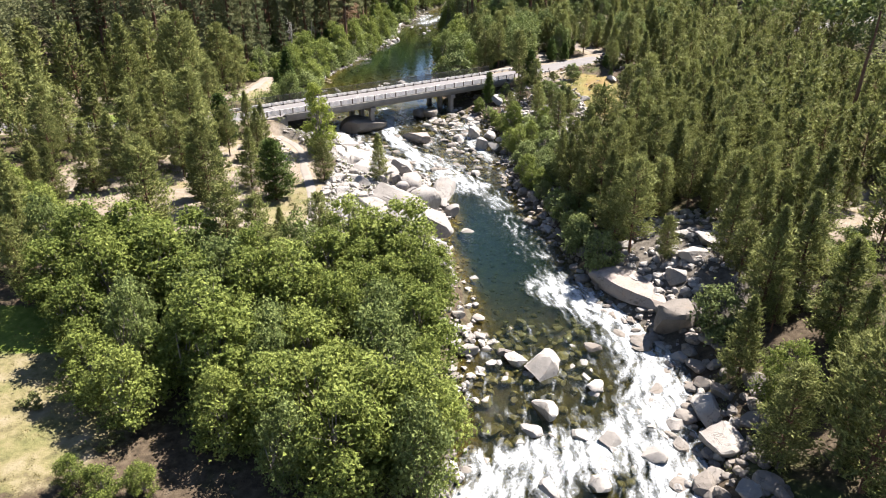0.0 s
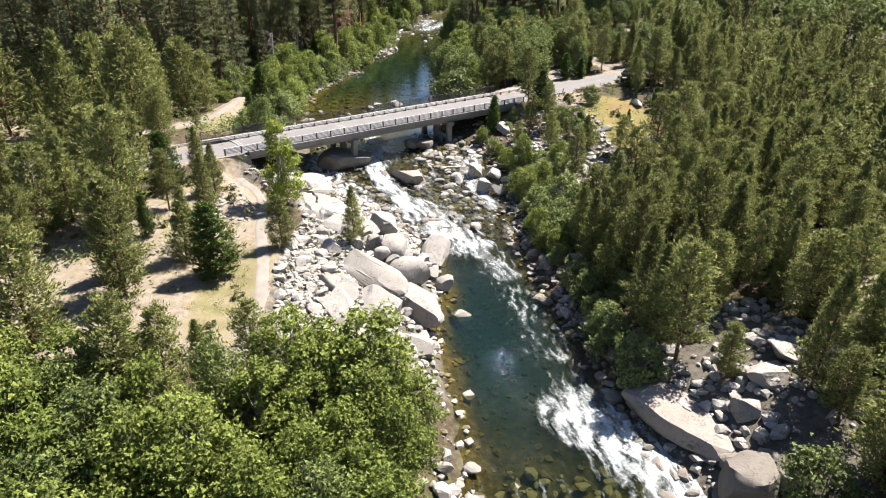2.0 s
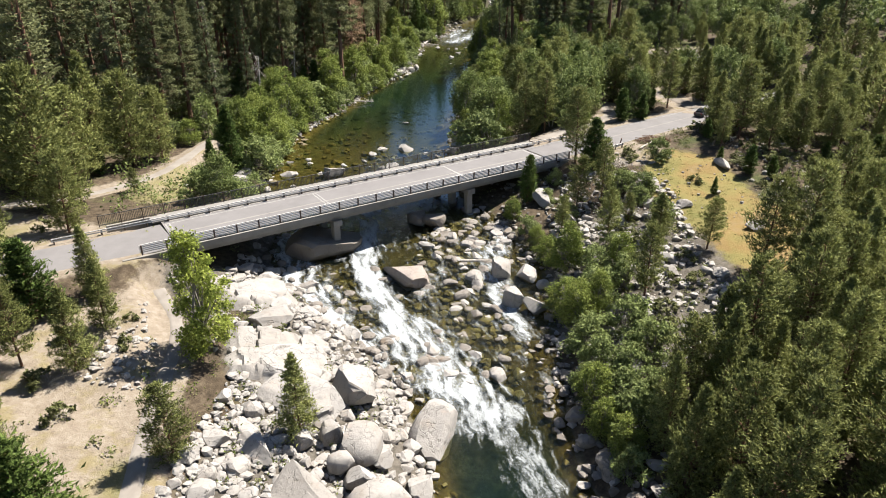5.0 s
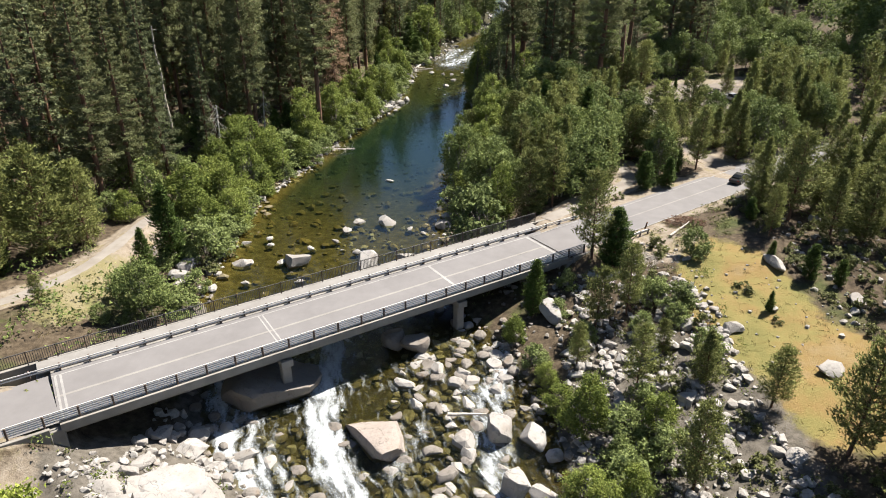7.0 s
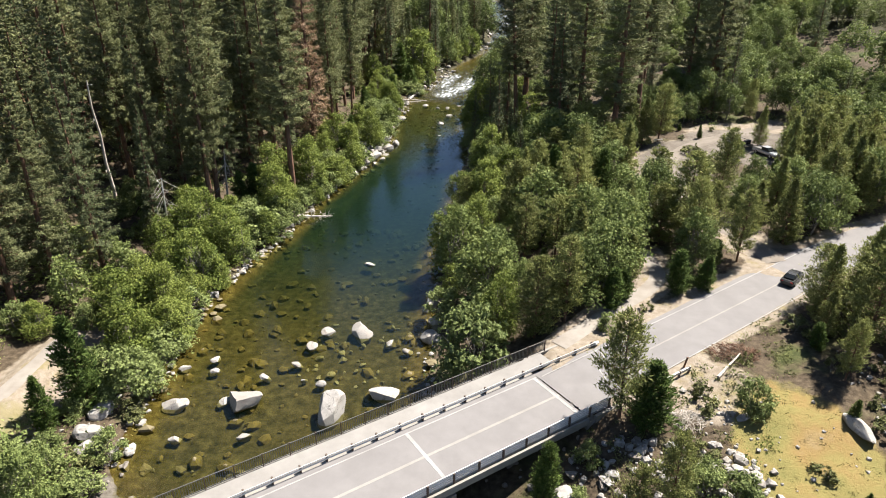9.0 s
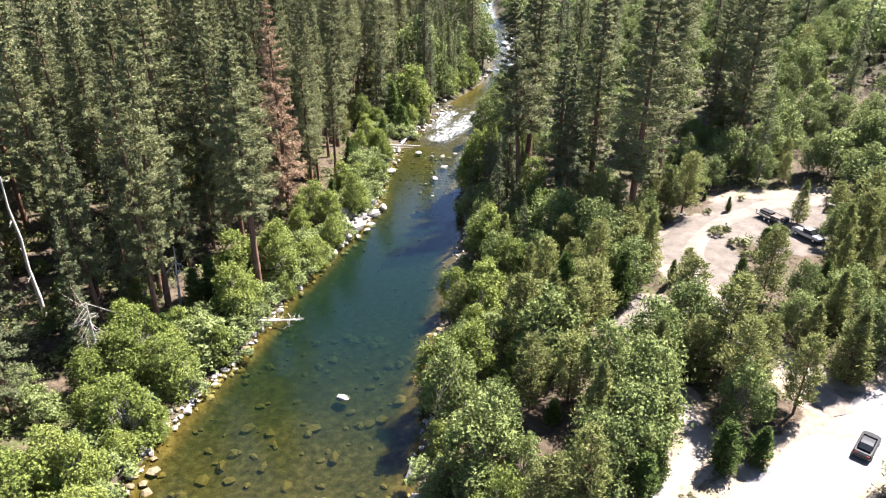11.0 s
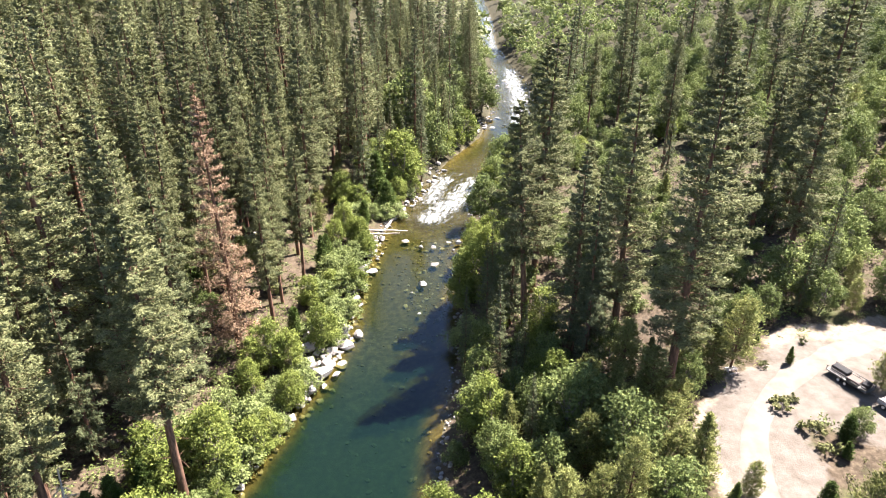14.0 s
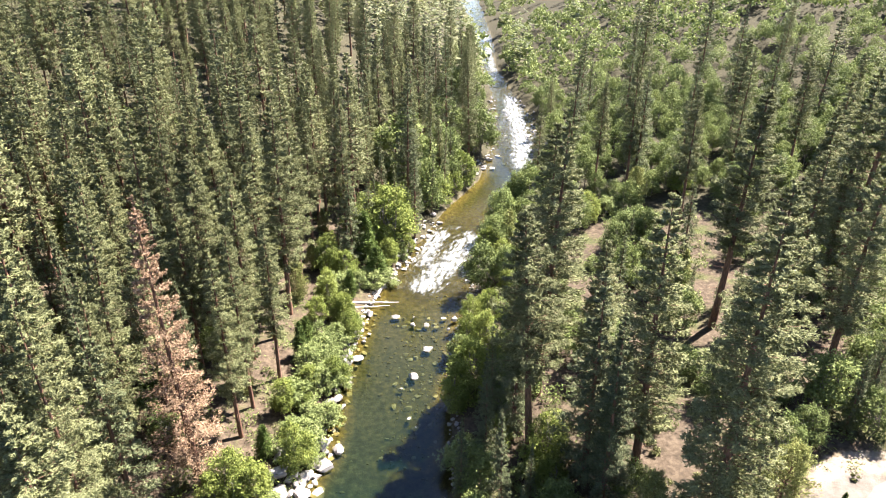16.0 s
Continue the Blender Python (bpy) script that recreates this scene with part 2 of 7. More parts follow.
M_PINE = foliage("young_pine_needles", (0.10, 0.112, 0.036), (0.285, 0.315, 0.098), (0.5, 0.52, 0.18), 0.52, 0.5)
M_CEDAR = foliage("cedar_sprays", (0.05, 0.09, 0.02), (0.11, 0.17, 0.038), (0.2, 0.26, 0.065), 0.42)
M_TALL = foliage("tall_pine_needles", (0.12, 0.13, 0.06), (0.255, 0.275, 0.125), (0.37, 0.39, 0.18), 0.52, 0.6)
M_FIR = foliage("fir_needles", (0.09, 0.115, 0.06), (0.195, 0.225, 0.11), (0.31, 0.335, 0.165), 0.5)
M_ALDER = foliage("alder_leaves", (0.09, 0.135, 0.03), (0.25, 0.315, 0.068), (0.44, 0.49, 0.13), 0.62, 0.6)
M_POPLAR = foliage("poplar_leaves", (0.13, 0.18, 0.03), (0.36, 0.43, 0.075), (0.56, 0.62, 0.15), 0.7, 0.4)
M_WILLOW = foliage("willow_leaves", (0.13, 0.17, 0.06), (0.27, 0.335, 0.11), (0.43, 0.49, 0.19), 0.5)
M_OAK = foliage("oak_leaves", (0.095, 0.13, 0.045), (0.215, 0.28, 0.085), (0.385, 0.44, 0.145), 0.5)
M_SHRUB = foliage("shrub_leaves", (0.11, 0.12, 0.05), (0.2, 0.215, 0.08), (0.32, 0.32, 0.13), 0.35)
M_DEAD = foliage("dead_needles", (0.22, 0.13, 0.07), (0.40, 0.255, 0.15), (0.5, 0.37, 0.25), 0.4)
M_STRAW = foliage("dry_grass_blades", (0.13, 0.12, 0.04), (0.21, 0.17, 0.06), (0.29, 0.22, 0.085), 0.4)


def make_bark(name, a, b):
    m = Nodes(name)
    v = m.add("ShaderNodeVectorMath")
    v.operation = "MULTIPLY"
    m.tree.links.new(m.object_place(), v.inputs[0])
    v.inputs[1].default_value = (6, 6, 1.2)
    n = m.noise(1.0, 5, 0.65, v.outputs[0])
    return m.solid(m.ramp(n, (0.3, a), (0.7, b)), 0.9, m.bump(n, 0.6, 0.05))


M_BARK = make_bark("pine_bark", (0.055, 0.03, 0.02), (0.22, 0.12, 0.075))
M_GREYBARK = make_bark("alder_bark", (0.08, 0.07, 0.06), (0.3, 0.27, 0.23))
M_DEADWOOD = make_bark("bleached_wood", (0.22, 0.19, 0.16), (0.55, 0.5, 0.44))


def make_granite(name, base, stain, moss):
    m = Nodes(name)
    pos = m.place()
    col = m.ramp(m.noise(1.1, 6, 0.6, pos), (0.25, tuple(c * 0.78 for c in base)), (0.75, base))
    col = m.mix(m.math("MULTIPLY", m.step(m.noise(22, 3, 0.7, pos), 0.55, 0.75), 0.45), col, tuple(c * 0.5 for c in base))
    col = m.mix(m.math("MULTIPLY", m.step(m.noise(0.55, 5, 0.6, pos), 0.52, 0.72), 0.6), col, stain)
    z = m.add("ShaderNodeSeparateXYZ")
    m.tree.links.new(m.place("Normal"), z.inputs[0])
    col = m.mix(m.math("MULTIPLY", m.step(m.noise(2.3, 5, 0.7, pos), 0.56, 0.7), moss), col, (0.07, 0.065, 0.045))
    # cracks and dark water stains that run down the faces
    run = m.add("ShaderNodeVectorMath")
    run.operation = "MULTIPLY"
    m.tree.links.new(pos, run.inputs[0])
    run.inputs[1].default_value = (1.6, 1.6, 0.35)
    col = m.mix(m.math("MULTIPLY", m.step(m.noise(1.0, 6, 0.7, run.outputs[0]), 0.54, 0.66), 0.5), col, (base[0] * 0.42, base[1] * 0.41, base[2] * 0.4))
    crack = m.math("ABSOLUTE", m.math("SUBTRACT", m.noise(0.42, 4, 0.5, pos), 0.5))
    crack = m.step(crack, 0.009, 0.0)
    col = m.mix(m.math("MULTIPLY", crack, 0.5), col, (0.05, 0.045, 0.035))
    col = m.mix(m.math("MULTIPLY", m.step(m.noise(0.9, 3, 0.6, pos), 0.58, 0.75), 0.5), col, (base[0] * 1.08, base[1] * 0.9, base[2] * 0.78))
    rnd = m.add("ShaderNodeObjectInfo").outputs["Random"]
    col = m.mix(m.math("MULTIPLY", m.step(rnd, 0.55, 1.0), 0.45), col, tuple(c * 0.5 for c in base))
    isl = m.add("ShaderNodeNewGeometry").outputs["Random Per Island"]
    col = m.mix(m.math("MULTIPLY", isl, 0.35), col, (base[0] * 0.55, base[1] * 0.5, base[2] * 0.44))
    h = m.math("ADD", m.noise(3.0, 8, 0.65, pos), m.math("MULTIPLY", m.noise(14, 4, 0.6, pos), 0.3))
    return m.solid(col, 0.85, m.bump(m.math("SUBTRACT", h, m.math("MULTIPLY", crack, 0.5)), 0.55, 0.14))


M_GRANITE = make_granite("granite", (0.315, 0.297, 0.277), (0.215, 0.18, 0.145), 0.4)
M_LEDGE = make_granite("pinkish_granite", (0.29, 0.25, 0.222), (0.2, 0.155, 0.12), 0.45)
M_BEDSTONE = make_granite("algae_brown_stone", (0.17, 0.14, 0.08), (0.12, 0.09, 0.045), 0.4)
M_WETROCK = make_granite("dark_river_rock", (0.2, 0.18, 0.16), (0.17, 0.12, 0.075), 0.5)


def make_ground():
    m = Nodes("valley_floor")
    pos = m.place()
    n1, n2, n3 = m.noise(0.12, 5, 0.6, pos), m.noise(1.3, 6, 0.65, pos), m.noise(9, 4, 0.65, pos)
    litter = m.ramp(n2, (0.3, (0.035, 0.027, 0.018)), (0.5, (0.078, 0.058, 0.038)), (0.72, (0.135, 0.105, 0.072)))
    green = m.ramp(n2, (0.3, (0.035, 0.045, 0.015)), (0.7, (0.095, 0.105, 0.035)))
    col = m.mix(m.step(n1, 0.5, 0.68), litter, green)
    sand = m.ramp(n2, (0.28, (0.17, 0.135, 0.10)), (0.5, (0.235, 0.195, 0.15)), (0.75, (0.31, 0.27, 0.22)))
    sand = m.mix(m.math("MULTIPLY", m.step(m.noise(0.35, 6, 0.65, pos), 0.5, 0.66), 0.65), sand, (0.20, 0.165, 0.07))
    grass = m.ramp(m.noise(0.13, 7, 0.62, pos), (0.36, (0.15, 0.14, 0.048)), (0.47, (0.2, 0.165, 0.06)), (0.57, (0.225, 0.15, 0.06)), (0.72, (0.245, 0.185, 0.105)))
    grass = m.mix(m.math("MULTIPLY", m.step(n3, 0.45, 0.7), 0.45), grass, (0.17, 0.15, 0.05))
    # darker copy of the litter, with the shade under the trees put into its colour
    shade_painted_litter = m.ramp(n2, (0.3, (0.025, 0.024, 0.013)), (0.7, (0.068, 0.06, 0.032)))
    straw = m.ramp(m.noise(0.4, 6, 0.65, pos), (0.35, (0.12, 0.125, 0.045)), (0.5, (0.19, 0.165, 0.08)), (0.68, (0.25, 0.21, 0.14)))
    lush = m.ramp(n2, (0.3, (0.08, 0.12, 0.015)), (0.7, (0.17, 0.21, 0.045)))
    rock = m.ramp(n2, (0.3, (0.055, 0.048, 0.038)), (0.7, (0.17, 0.15, 0.125)))
    rock = m.mix(m.math("MULTIPLY", m.step(n3, 0.5, 0.66), 0.5), rock, (0.14, 0.125, 0.105))
    bed = m.ramp(m.noise(1.0, 6, 0.7, pos), (0.3, (0.026, 0.024, 0.013)), (0.52, (0.085, 0.074, 0.044)), (0.75, (0.185, 0.16, 0.1)))
    dust = m.ramp(m.noise(0.5, 6, 0.65, pos), (0.3, (0.1, 0.083, 0.066)), (0.72, (0.18, 0.157, 0.133)))
    for name, c in (("sand", sand), ("dust", dust), ("wood", shade_painted_litter), ("straw", straw), ("grass", grass), ("lush", lush), ("rock", rock), ("bed", bed)):
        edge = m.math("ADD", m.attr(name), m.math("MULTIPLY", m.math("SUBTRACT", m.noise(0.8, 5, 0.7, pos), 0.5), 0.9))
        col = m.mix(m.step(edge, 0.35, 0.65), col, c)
    col = m.mix(1.0, col, (0.82, 0.82, 0.82), "MULTIPLY")
    h = m.math("ADD", m.noise(4, 6, 0.7, pos), m.math("MULTIPLY", n3, 0.4))
    return m.solid(col, 0.95, m.bump(h, 0.7, 0.15), spec=0.15)


def make_road(name, a, b, patch):
    m = Nodes(name)
    a, b, patch = (tuple(0.82 * c for c in v) for v in (a, b, patch))
    pos = m.place()
    col = m.ramp(m.noise(0.5, 5, 0.6, pos), (0.3, a), (0.7, b))
    col = m.mix(m.math("MULTIPLY", m.step(m.noise(30, 3, 0.7, pos), 0.5, 0.7), 0.25), col, patch)
    col = m.mix(m.math("MULTIPLY", m.step(m.noise(0.22, 4, 0.5, pos), 0.5, 0.7), 0.25), col, patch)
    return m.solid(col, 0.9, m.bump(m.noise(40, 3, 0.6, pos), 0.3, 0.02), spec=0.2)


M_GROUND = make_ground()
M_ASPHALT = make_road("worn_asphalt", (0.166, 0.156, 0.153), (0.196, 0.185, 0.181), (0.145, 0.136, 0.133))
M_TRAIL = make_road("trodden_gravel", (0.20, 0.175, 0.15), (0.275, 0.25, 0.22), (0.165, 0.14, 0.112))
M_DUST = make_road("dusty_lot", (0.14, 0.117, 0.095), (0.205, 0.178, 0.15), (0.11, 0.09, 0.07))
M_CONCRETE = make_road("weathered_concrete", (0.2, 0.185, 0.165), (0.3, 0.28, 0.25), (0.12, 0.105, 0.09))
M_WALK = make_road("pale_concrete", (0.2, 0.188, 0.175), (0.265, 0.252, 0.235), (0.17, 0.155, 0.14))
M_FADED = make_road("faded_paint", (0.215, 0.202, 0.185), (0.275, 0.26, 0.238), (0.18, 0.167, 0.152))
M_LINE = make_road("worn_white_paint", (0.24, 0.23, 0.22), (0.33, 0.32, 0.305), (0.18, 0.17, 0.16))


def make_plain(name, colour, rough=0.5, metal=0.0):
    m = Nodes(name)
    n = m.noise(3.0, 4, 0.6)
    return m.solid(m.ramp(n, (0.3, tuple(c * 0.75 for c in colour)), (0.7, colour)), rough, metal=metal)


M_STEEL = make_plain("galvanised_steel", (0.56, 0.545, 0.52), 0.55, 0.15)
M_DARKSTEEL = make_plain("dull_dark_steel", (0.12, 0.115, 0.11), 0.6, 0.4)
M_RUST = make_plain("weathering_steel", (0.11, 0.08, 0.065), 0.75, 0.2)
M_CARPAINT = make_plain("dark_car_paint", (0.035, 0.035, 0.035), 0.25)
M_SILVER = make_plain("silver_car_paint", (0.42, 0.42, 0.43), 0.28, 0.5)
M_GLASS = make_plain("tinted_glass", (0.015, 0.018, 0.02), 0.06)
M_TYRE = make_plain("tyre_rubber", (0.02, 0.02, 0.02), 0.85)
M_LAMP_W = make_plain("headlight_lens", (0.7, 0.7, 0.68), 0.15)
M_LAMP_R = make_plain("tail_light_lens", (0.3, 0.02, 0.015), 0.2)


def make_water():
    m = Nodes("river_water")
    pos = m.place()
    v = m.add("ShaderNodeVectorMath")
    v.operation = "MULTIPLY"
    m.tree.links.new(pos, v.inputs[0])
    v.inputs[1].default_value = (1.6, 0.8, 1)
    calm = m.noise(0.8, 3, 0.5, v.outputs[0])
    chop = m.noise(2.2, 5, 0.65, v.outputs[0])
    fast = m.attr("fast")
    height = m.math("ADD", m.math("MULTIPLY", calm, 0.02), m.math("MULTIPLY", m.math("MULTIPLY", chop, fast), 0.5))
    normal = m.bump(height, 1.0, 1.0)
    fres = m.add("ShaderNodeFresnel", IOR=1.33)
    m.put(fres.inputs["Normal"], normal)
    deep = m.attr("deep")
    tint = m.mix(deep, (0.80, 0.75, 0.45), (0.125, 0.235, 0.115))
    clear = m.add("ShaderNodeBsdfTransparent", Color=tint)
    body = m.add("ShaderNodeBsdfDiffuse", Color=(0.007, 0.023, 0.015, 1))
    under = m.add("ShaderNodeMixShader")
    m.put(under.inputs[0], m.math("MULTIPLY", deep, 0.25))
    m.tree.links.new(clear.outputs[0], under.inputs[1]), m.tree.links.new(body.outputs[0], under.inputs[2])
    gloss = m.add("ShaderNodeBsdfGlossy", Color=(0.84, 0.92, 1, 1), Roughness=0.03)
    m.put(gloss.inputs["Normal"], normal)
    surf = m.add("ShaderNodeMixShader")
    m.put(surf.inputs[0], fres.outputs[0])
    m.tree.links.new(under.outputs[0], surf.inputs[1]), m.tree.links.new(gloss.outputs[0], surf.inputs[2])
    # white water: strands drawn out along the current, broken by finer noise
    flow = m.add("ShaderNodeCombineXYZ")
    m.put(flow.inputs[0], m.attr("across")), m.put(flow.inputs[1], m.attr("along"))
    st = m.add("ShaderNodeVectorMath")
    st.operation = "MULTIPLY"
    swirl = m.add("ShaderNodeTexNoise", Scale=0.35, Detail=3.0)
    m.tree.links.new(pos, swirl.inputs["Vector"])
    bend = m.add("ShaderNodeVectorMath")
    bend.operation = "MULTIPLY_ADD"
    m.tree.links.new(swirl.outputs["Color"], bend.inputs[0])
    bend.inputs[1].default_value = (2.0, 2.0, 0)
    m.tree.links.new(flow.outputs[0], bend.inputs[2])
    m.tree.links.new(bend.outputs[0], st.inputs[0])
    st.inputs[1].default_value = (1.3, 0.42, 1)
    strands = m.math("ADD", m.math("MULTIPLY", m.noise(0.9, 6, 0.58, st.outputs[0]), 0.78), m.math("MULTIPLY", m.noise(4.0, 4, 0.65, pos), 0.22))
    foam = m.step(m.math("ADD", strands, m.math("MULTIPLY", m.math("SUBTRACT", m.attr("foam"), 0.5), 0.7)), 0.5, 0.82)
    white = m.add("ShaderNodeBsdfDiffuse")
    m.put(white.inputs["Color"], m.mix(m.noise(5, 4, 0.6, pos), (0.27, 0.30, 0.31), (0.58, 0.595, 0.60)))
    m.put(white.inputs["Normal"], m.bump(m.noise(1.6, 6, 0.65, st.outputs[0]), 0.45, 0.35))
    out = m.add("ShaderNodeMixShader")
    m.put(out.inputs[0], foam)
    m.tree.links.new(surf.outputs[0], out.inputs[1]), m.tree.links.new(white.outputs[0], out.inputs[2])
    return m.done(out.outputs[0])


M_WATER = make_water()


# ---------- mesh helpers ----------
def mesh_of(name, verts, faces, mats, smooth_faces=False):
    me = bpy.data.meshes.new(name)
    me.from_pydata([tuple(v) for v in np.asarray(verts, float).tolist()], [], [tuple(f) for f in (faces.tolist() if hasattr(faces, "tolist") else faces)])
    for m in (mats if isinstance(mats, (list, tuple)) else [mats]):
        me.materials.append(m)
    if smooth_faces:
        me.polygons.foreach_set("use_smooth", np.ones(len(me.polygons), bool))
    me.update()
    return me


def part(name, data, material, parent, label=""):
    """One mesh object under a thing; data: a bmesh or a finished mesh."""
    if isinstance(data, bmesh.types.BMesh):
        me = bpy.data.meshes.new(name)
        data.to_mesh(me)
        data.free()
        if material is not None:
            me.materials.append(material)
    else:
        me = data
    ob = new(name, me)
    ob.parent = parent
    return tagged(ob, label)


def attribute(me, name, values):
    a = me.attributes.new(name, "FLOAT", "POINT")
    a.data.foreach_set("value", np.asarray(values, np.float32).ravel())


def grid_faces(nx, ny):
    i = np.arange(nx * ny).reshape(ny, nx)
    return np.stack([i[:-1, :-1], i[:-1, 1:], i[1:, 1:], i[1:, :-1]], -1).reshape(-1, 4)


def box(bm, size, at=(0, 0, 0), turn=None, bevel=0.0):
    m = Matrix.Translation(at) @ (turn or Matrix()) @ Matrix.Diagonal((*size, 1))
    r = bmesh.ops.create_cube(bm, size=1, matrix=m)
    if bevel:
        edges = list({e for v in r["verts"] for e in v.link_edges})
        bmesh.ops.bevel(bm, geom=edges, offset=bevel, segments=1, affect="EDGES")
    return bm


def box_between(bm, a, b, wide, high):
    a, b = Vector(a), Vector(b)
    d = b - a
    turn = d.to_track_quat("X", "Z").to_matrix().to_4x4()
    return box(bm, (d.length, wide, high), (a + b) / 2, turn)


def tube(bm, a, b, r0, r1, sides=6):
    a, b = Vector(a), Vector(b)
    d = b - a
    m = Matrix.Translation((a + b) / 2) @ d.to_track_quat("Z", "Y").to_matrix().to_4x4()
    bmesh.ops.create_cone(bm, cap_ends=True, segments=sides, radius1=r0, radius2=r1, depth=d.length, matrix=m)
    return bm


# ---------- where things may grow ----------
# clearings: x, y, radius along x, radius along y
BARE = [(29, 213, 5, 4.5), (24, 208, 3, 3), (-29, 76, 11, 8), (-40, 79, 10, 5), (-24, 92, 4, 9), (52, 80, 9, 9), (-85, 140, 22, 6), (-44, 160, 5, 16), (27, 163, 6, 5), (37.5, 227, 5.5, 13), (46, 241, 7, 5.5), (29, 211, 3.5, 3), (60, 251, 12, 7), (47, 194, 5, 3), (-29, 118, 3.5, 5)]
SANDY = [(-31, 100, 9, 17), (-43, 92, 15, 14), (-35, 79, 15, 10), (55, 80, 13, 11), (-62, 128, 26, 7)]
MEADOW = [(34.5, 150, 7, 14), (38, 138, 8, 10)]
DUST = [(59, 374, 3.0, 16), (29, 213, 4.5, 4), (24, 208, 2.6, 2.6), (40, 229, 6.5, 11.5), (45, 240, 8, 6), (58, 246, 12, 8), (57, 236, 7, 6), (47, 193.5, 5, 2.5)]
LUSH = [(-42, 55.5, 10, 3.4), (-62, 122, 8, 4)]
DRYGRASS = [(-37, 45, 13, 13), (-21, 84, 4, 12), (-66, 128, 18, 5), (-43, 150, 6, 10)]
SLABS = [(22, 129, 11, 17), (29, 75, 9, 9), (-8, 88, 9, 20), (-11, 112, 9, 10), (26, 66, 8, 7), (-23, 122, 8, 6), (33, 66, 9, 6)]


def inside(ellipses, x, y, soft=0.35):
    out = np.zeros(np.shape(x))
    for cx, cy, rx, ry in ellipses:
        q = np.hypot((x - cx) / rx, (y - cy) / ry)
        out = np.maximum(out, 1 - smooth(1 - soft, 1 + soft, q))
    return out


WAY_POINTS = np.vstack([np.column_stack([pts[:, :2], np.full(len(pts), half)]) for pts, half, _ in WAYS])


def way_distance(x, y):
    x, y = np.asarray(x, float), np.asarray(y, float)
    if x.size == 1:
        return np.array([float((np.hypot(WAY_POINTS[:, 0] - float(x.ravel()[0]), WAY_POINTS[:, 1] - float(y.ravel()[0])) - WAY_POINTS[:, 2]).min())])
    best = np.full(x.shape, 1e9)
    for px, py, half in WAY_POINTS:
        near = (np.abs(x - px) < 14) & (np.abs(y - py) < 14)
        best[near] = np.minimum(best[near], np.hypot(x[near] - px, y[near] - py) - half)
    return best


# ---------- ground ----------
def spread(fine, lo, hi, step, far_lo, far_hi, grow=1.13):
    mid = list(np.arange(lo, hi + 0.01, step))
    s, v, up = step, hi, []
    while v < far_hi:
        s *= grow
        v += s
        up.append(v)
    s, v, down = step, lo, []
    while v > far_lo:
        s *= grow
        v -= s
        down.append(v)
    return np.array(down[::-1] + mid + up)


gx = spread(None, -60, 62, 0.95, -2600, 2600, 1.12)
gy = spread(None, 26, 296, 1.0, -500, 3400, 1.06)
GX, GY = np.meshgrid(gx, gy)
GZ = ground_z(GX, GY)
ground_me = mesh_of("ground", np.stack([GX, GY, GZ], -1).reshape(-1, 3), grid_faces(len(gx), len(gy)), M_GROUND, True)
rl, rr, rz, rd = river_at(GY)
off = np.maximum(rl - GX, GX - rr)
bank_rock = (1 - smooth(1, 4, off)) * np.where((GY < 152) & (GY > 74) & (GX < 3), 1.0, 0.35) * (GY < 330)
attribute(ground_me, "bed", 1 - smooth(-0.6, 0.8, off))
attribute(ground_me, "rock", np.maximum(inside(SLABS, GX, GY), bank_rock))
attribute(ground_me, "sand", np.maximum(np.maximum(inside(BARE, GX, GY), 0.75 * inside(SANDY, GX, GY)), 1 - smooth(0.0, 2.5, way_distance(GX, GY))))
attribute(ground_me, "dust", inside(DUST, GX, GY, 0.5))
attribute(ground_me, "grass", inside(MEADOW, GX, GY))
attribute(ground_me, "straw", 0.62 * inside(DRYGRASS, GX, GY))
# wood: where that painted shade lies, far upstream and far to both sides
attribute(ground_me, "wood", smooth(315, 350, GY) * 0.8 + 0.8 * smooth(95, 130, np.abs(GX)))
attribute(ground_me, "lush", inside(LUSH, GX, GY))
tagged(new("ground", ground_me), "valley floor of needle litter, sand, dry grass and granite", "ground", kind="structure")


# ---------- river ----------
def chute_distance(x, y, pts):
    best = np.full(np.shape(x), 1e9)
    for a, b in zip(pts[:-1], pts[1:]):
        a, b = np.array(a), np.array(b)
        ab = b - a
        t = np.clip(((x - a[0]) * ab[0] + (y - a[1]) * ab[1]) / (ab @ ab), 0, 1)
        best = np.minimum(best, np.hypot(x - a[0] - t * ab[0], y - a[1] - t * ab[1]))
    return best


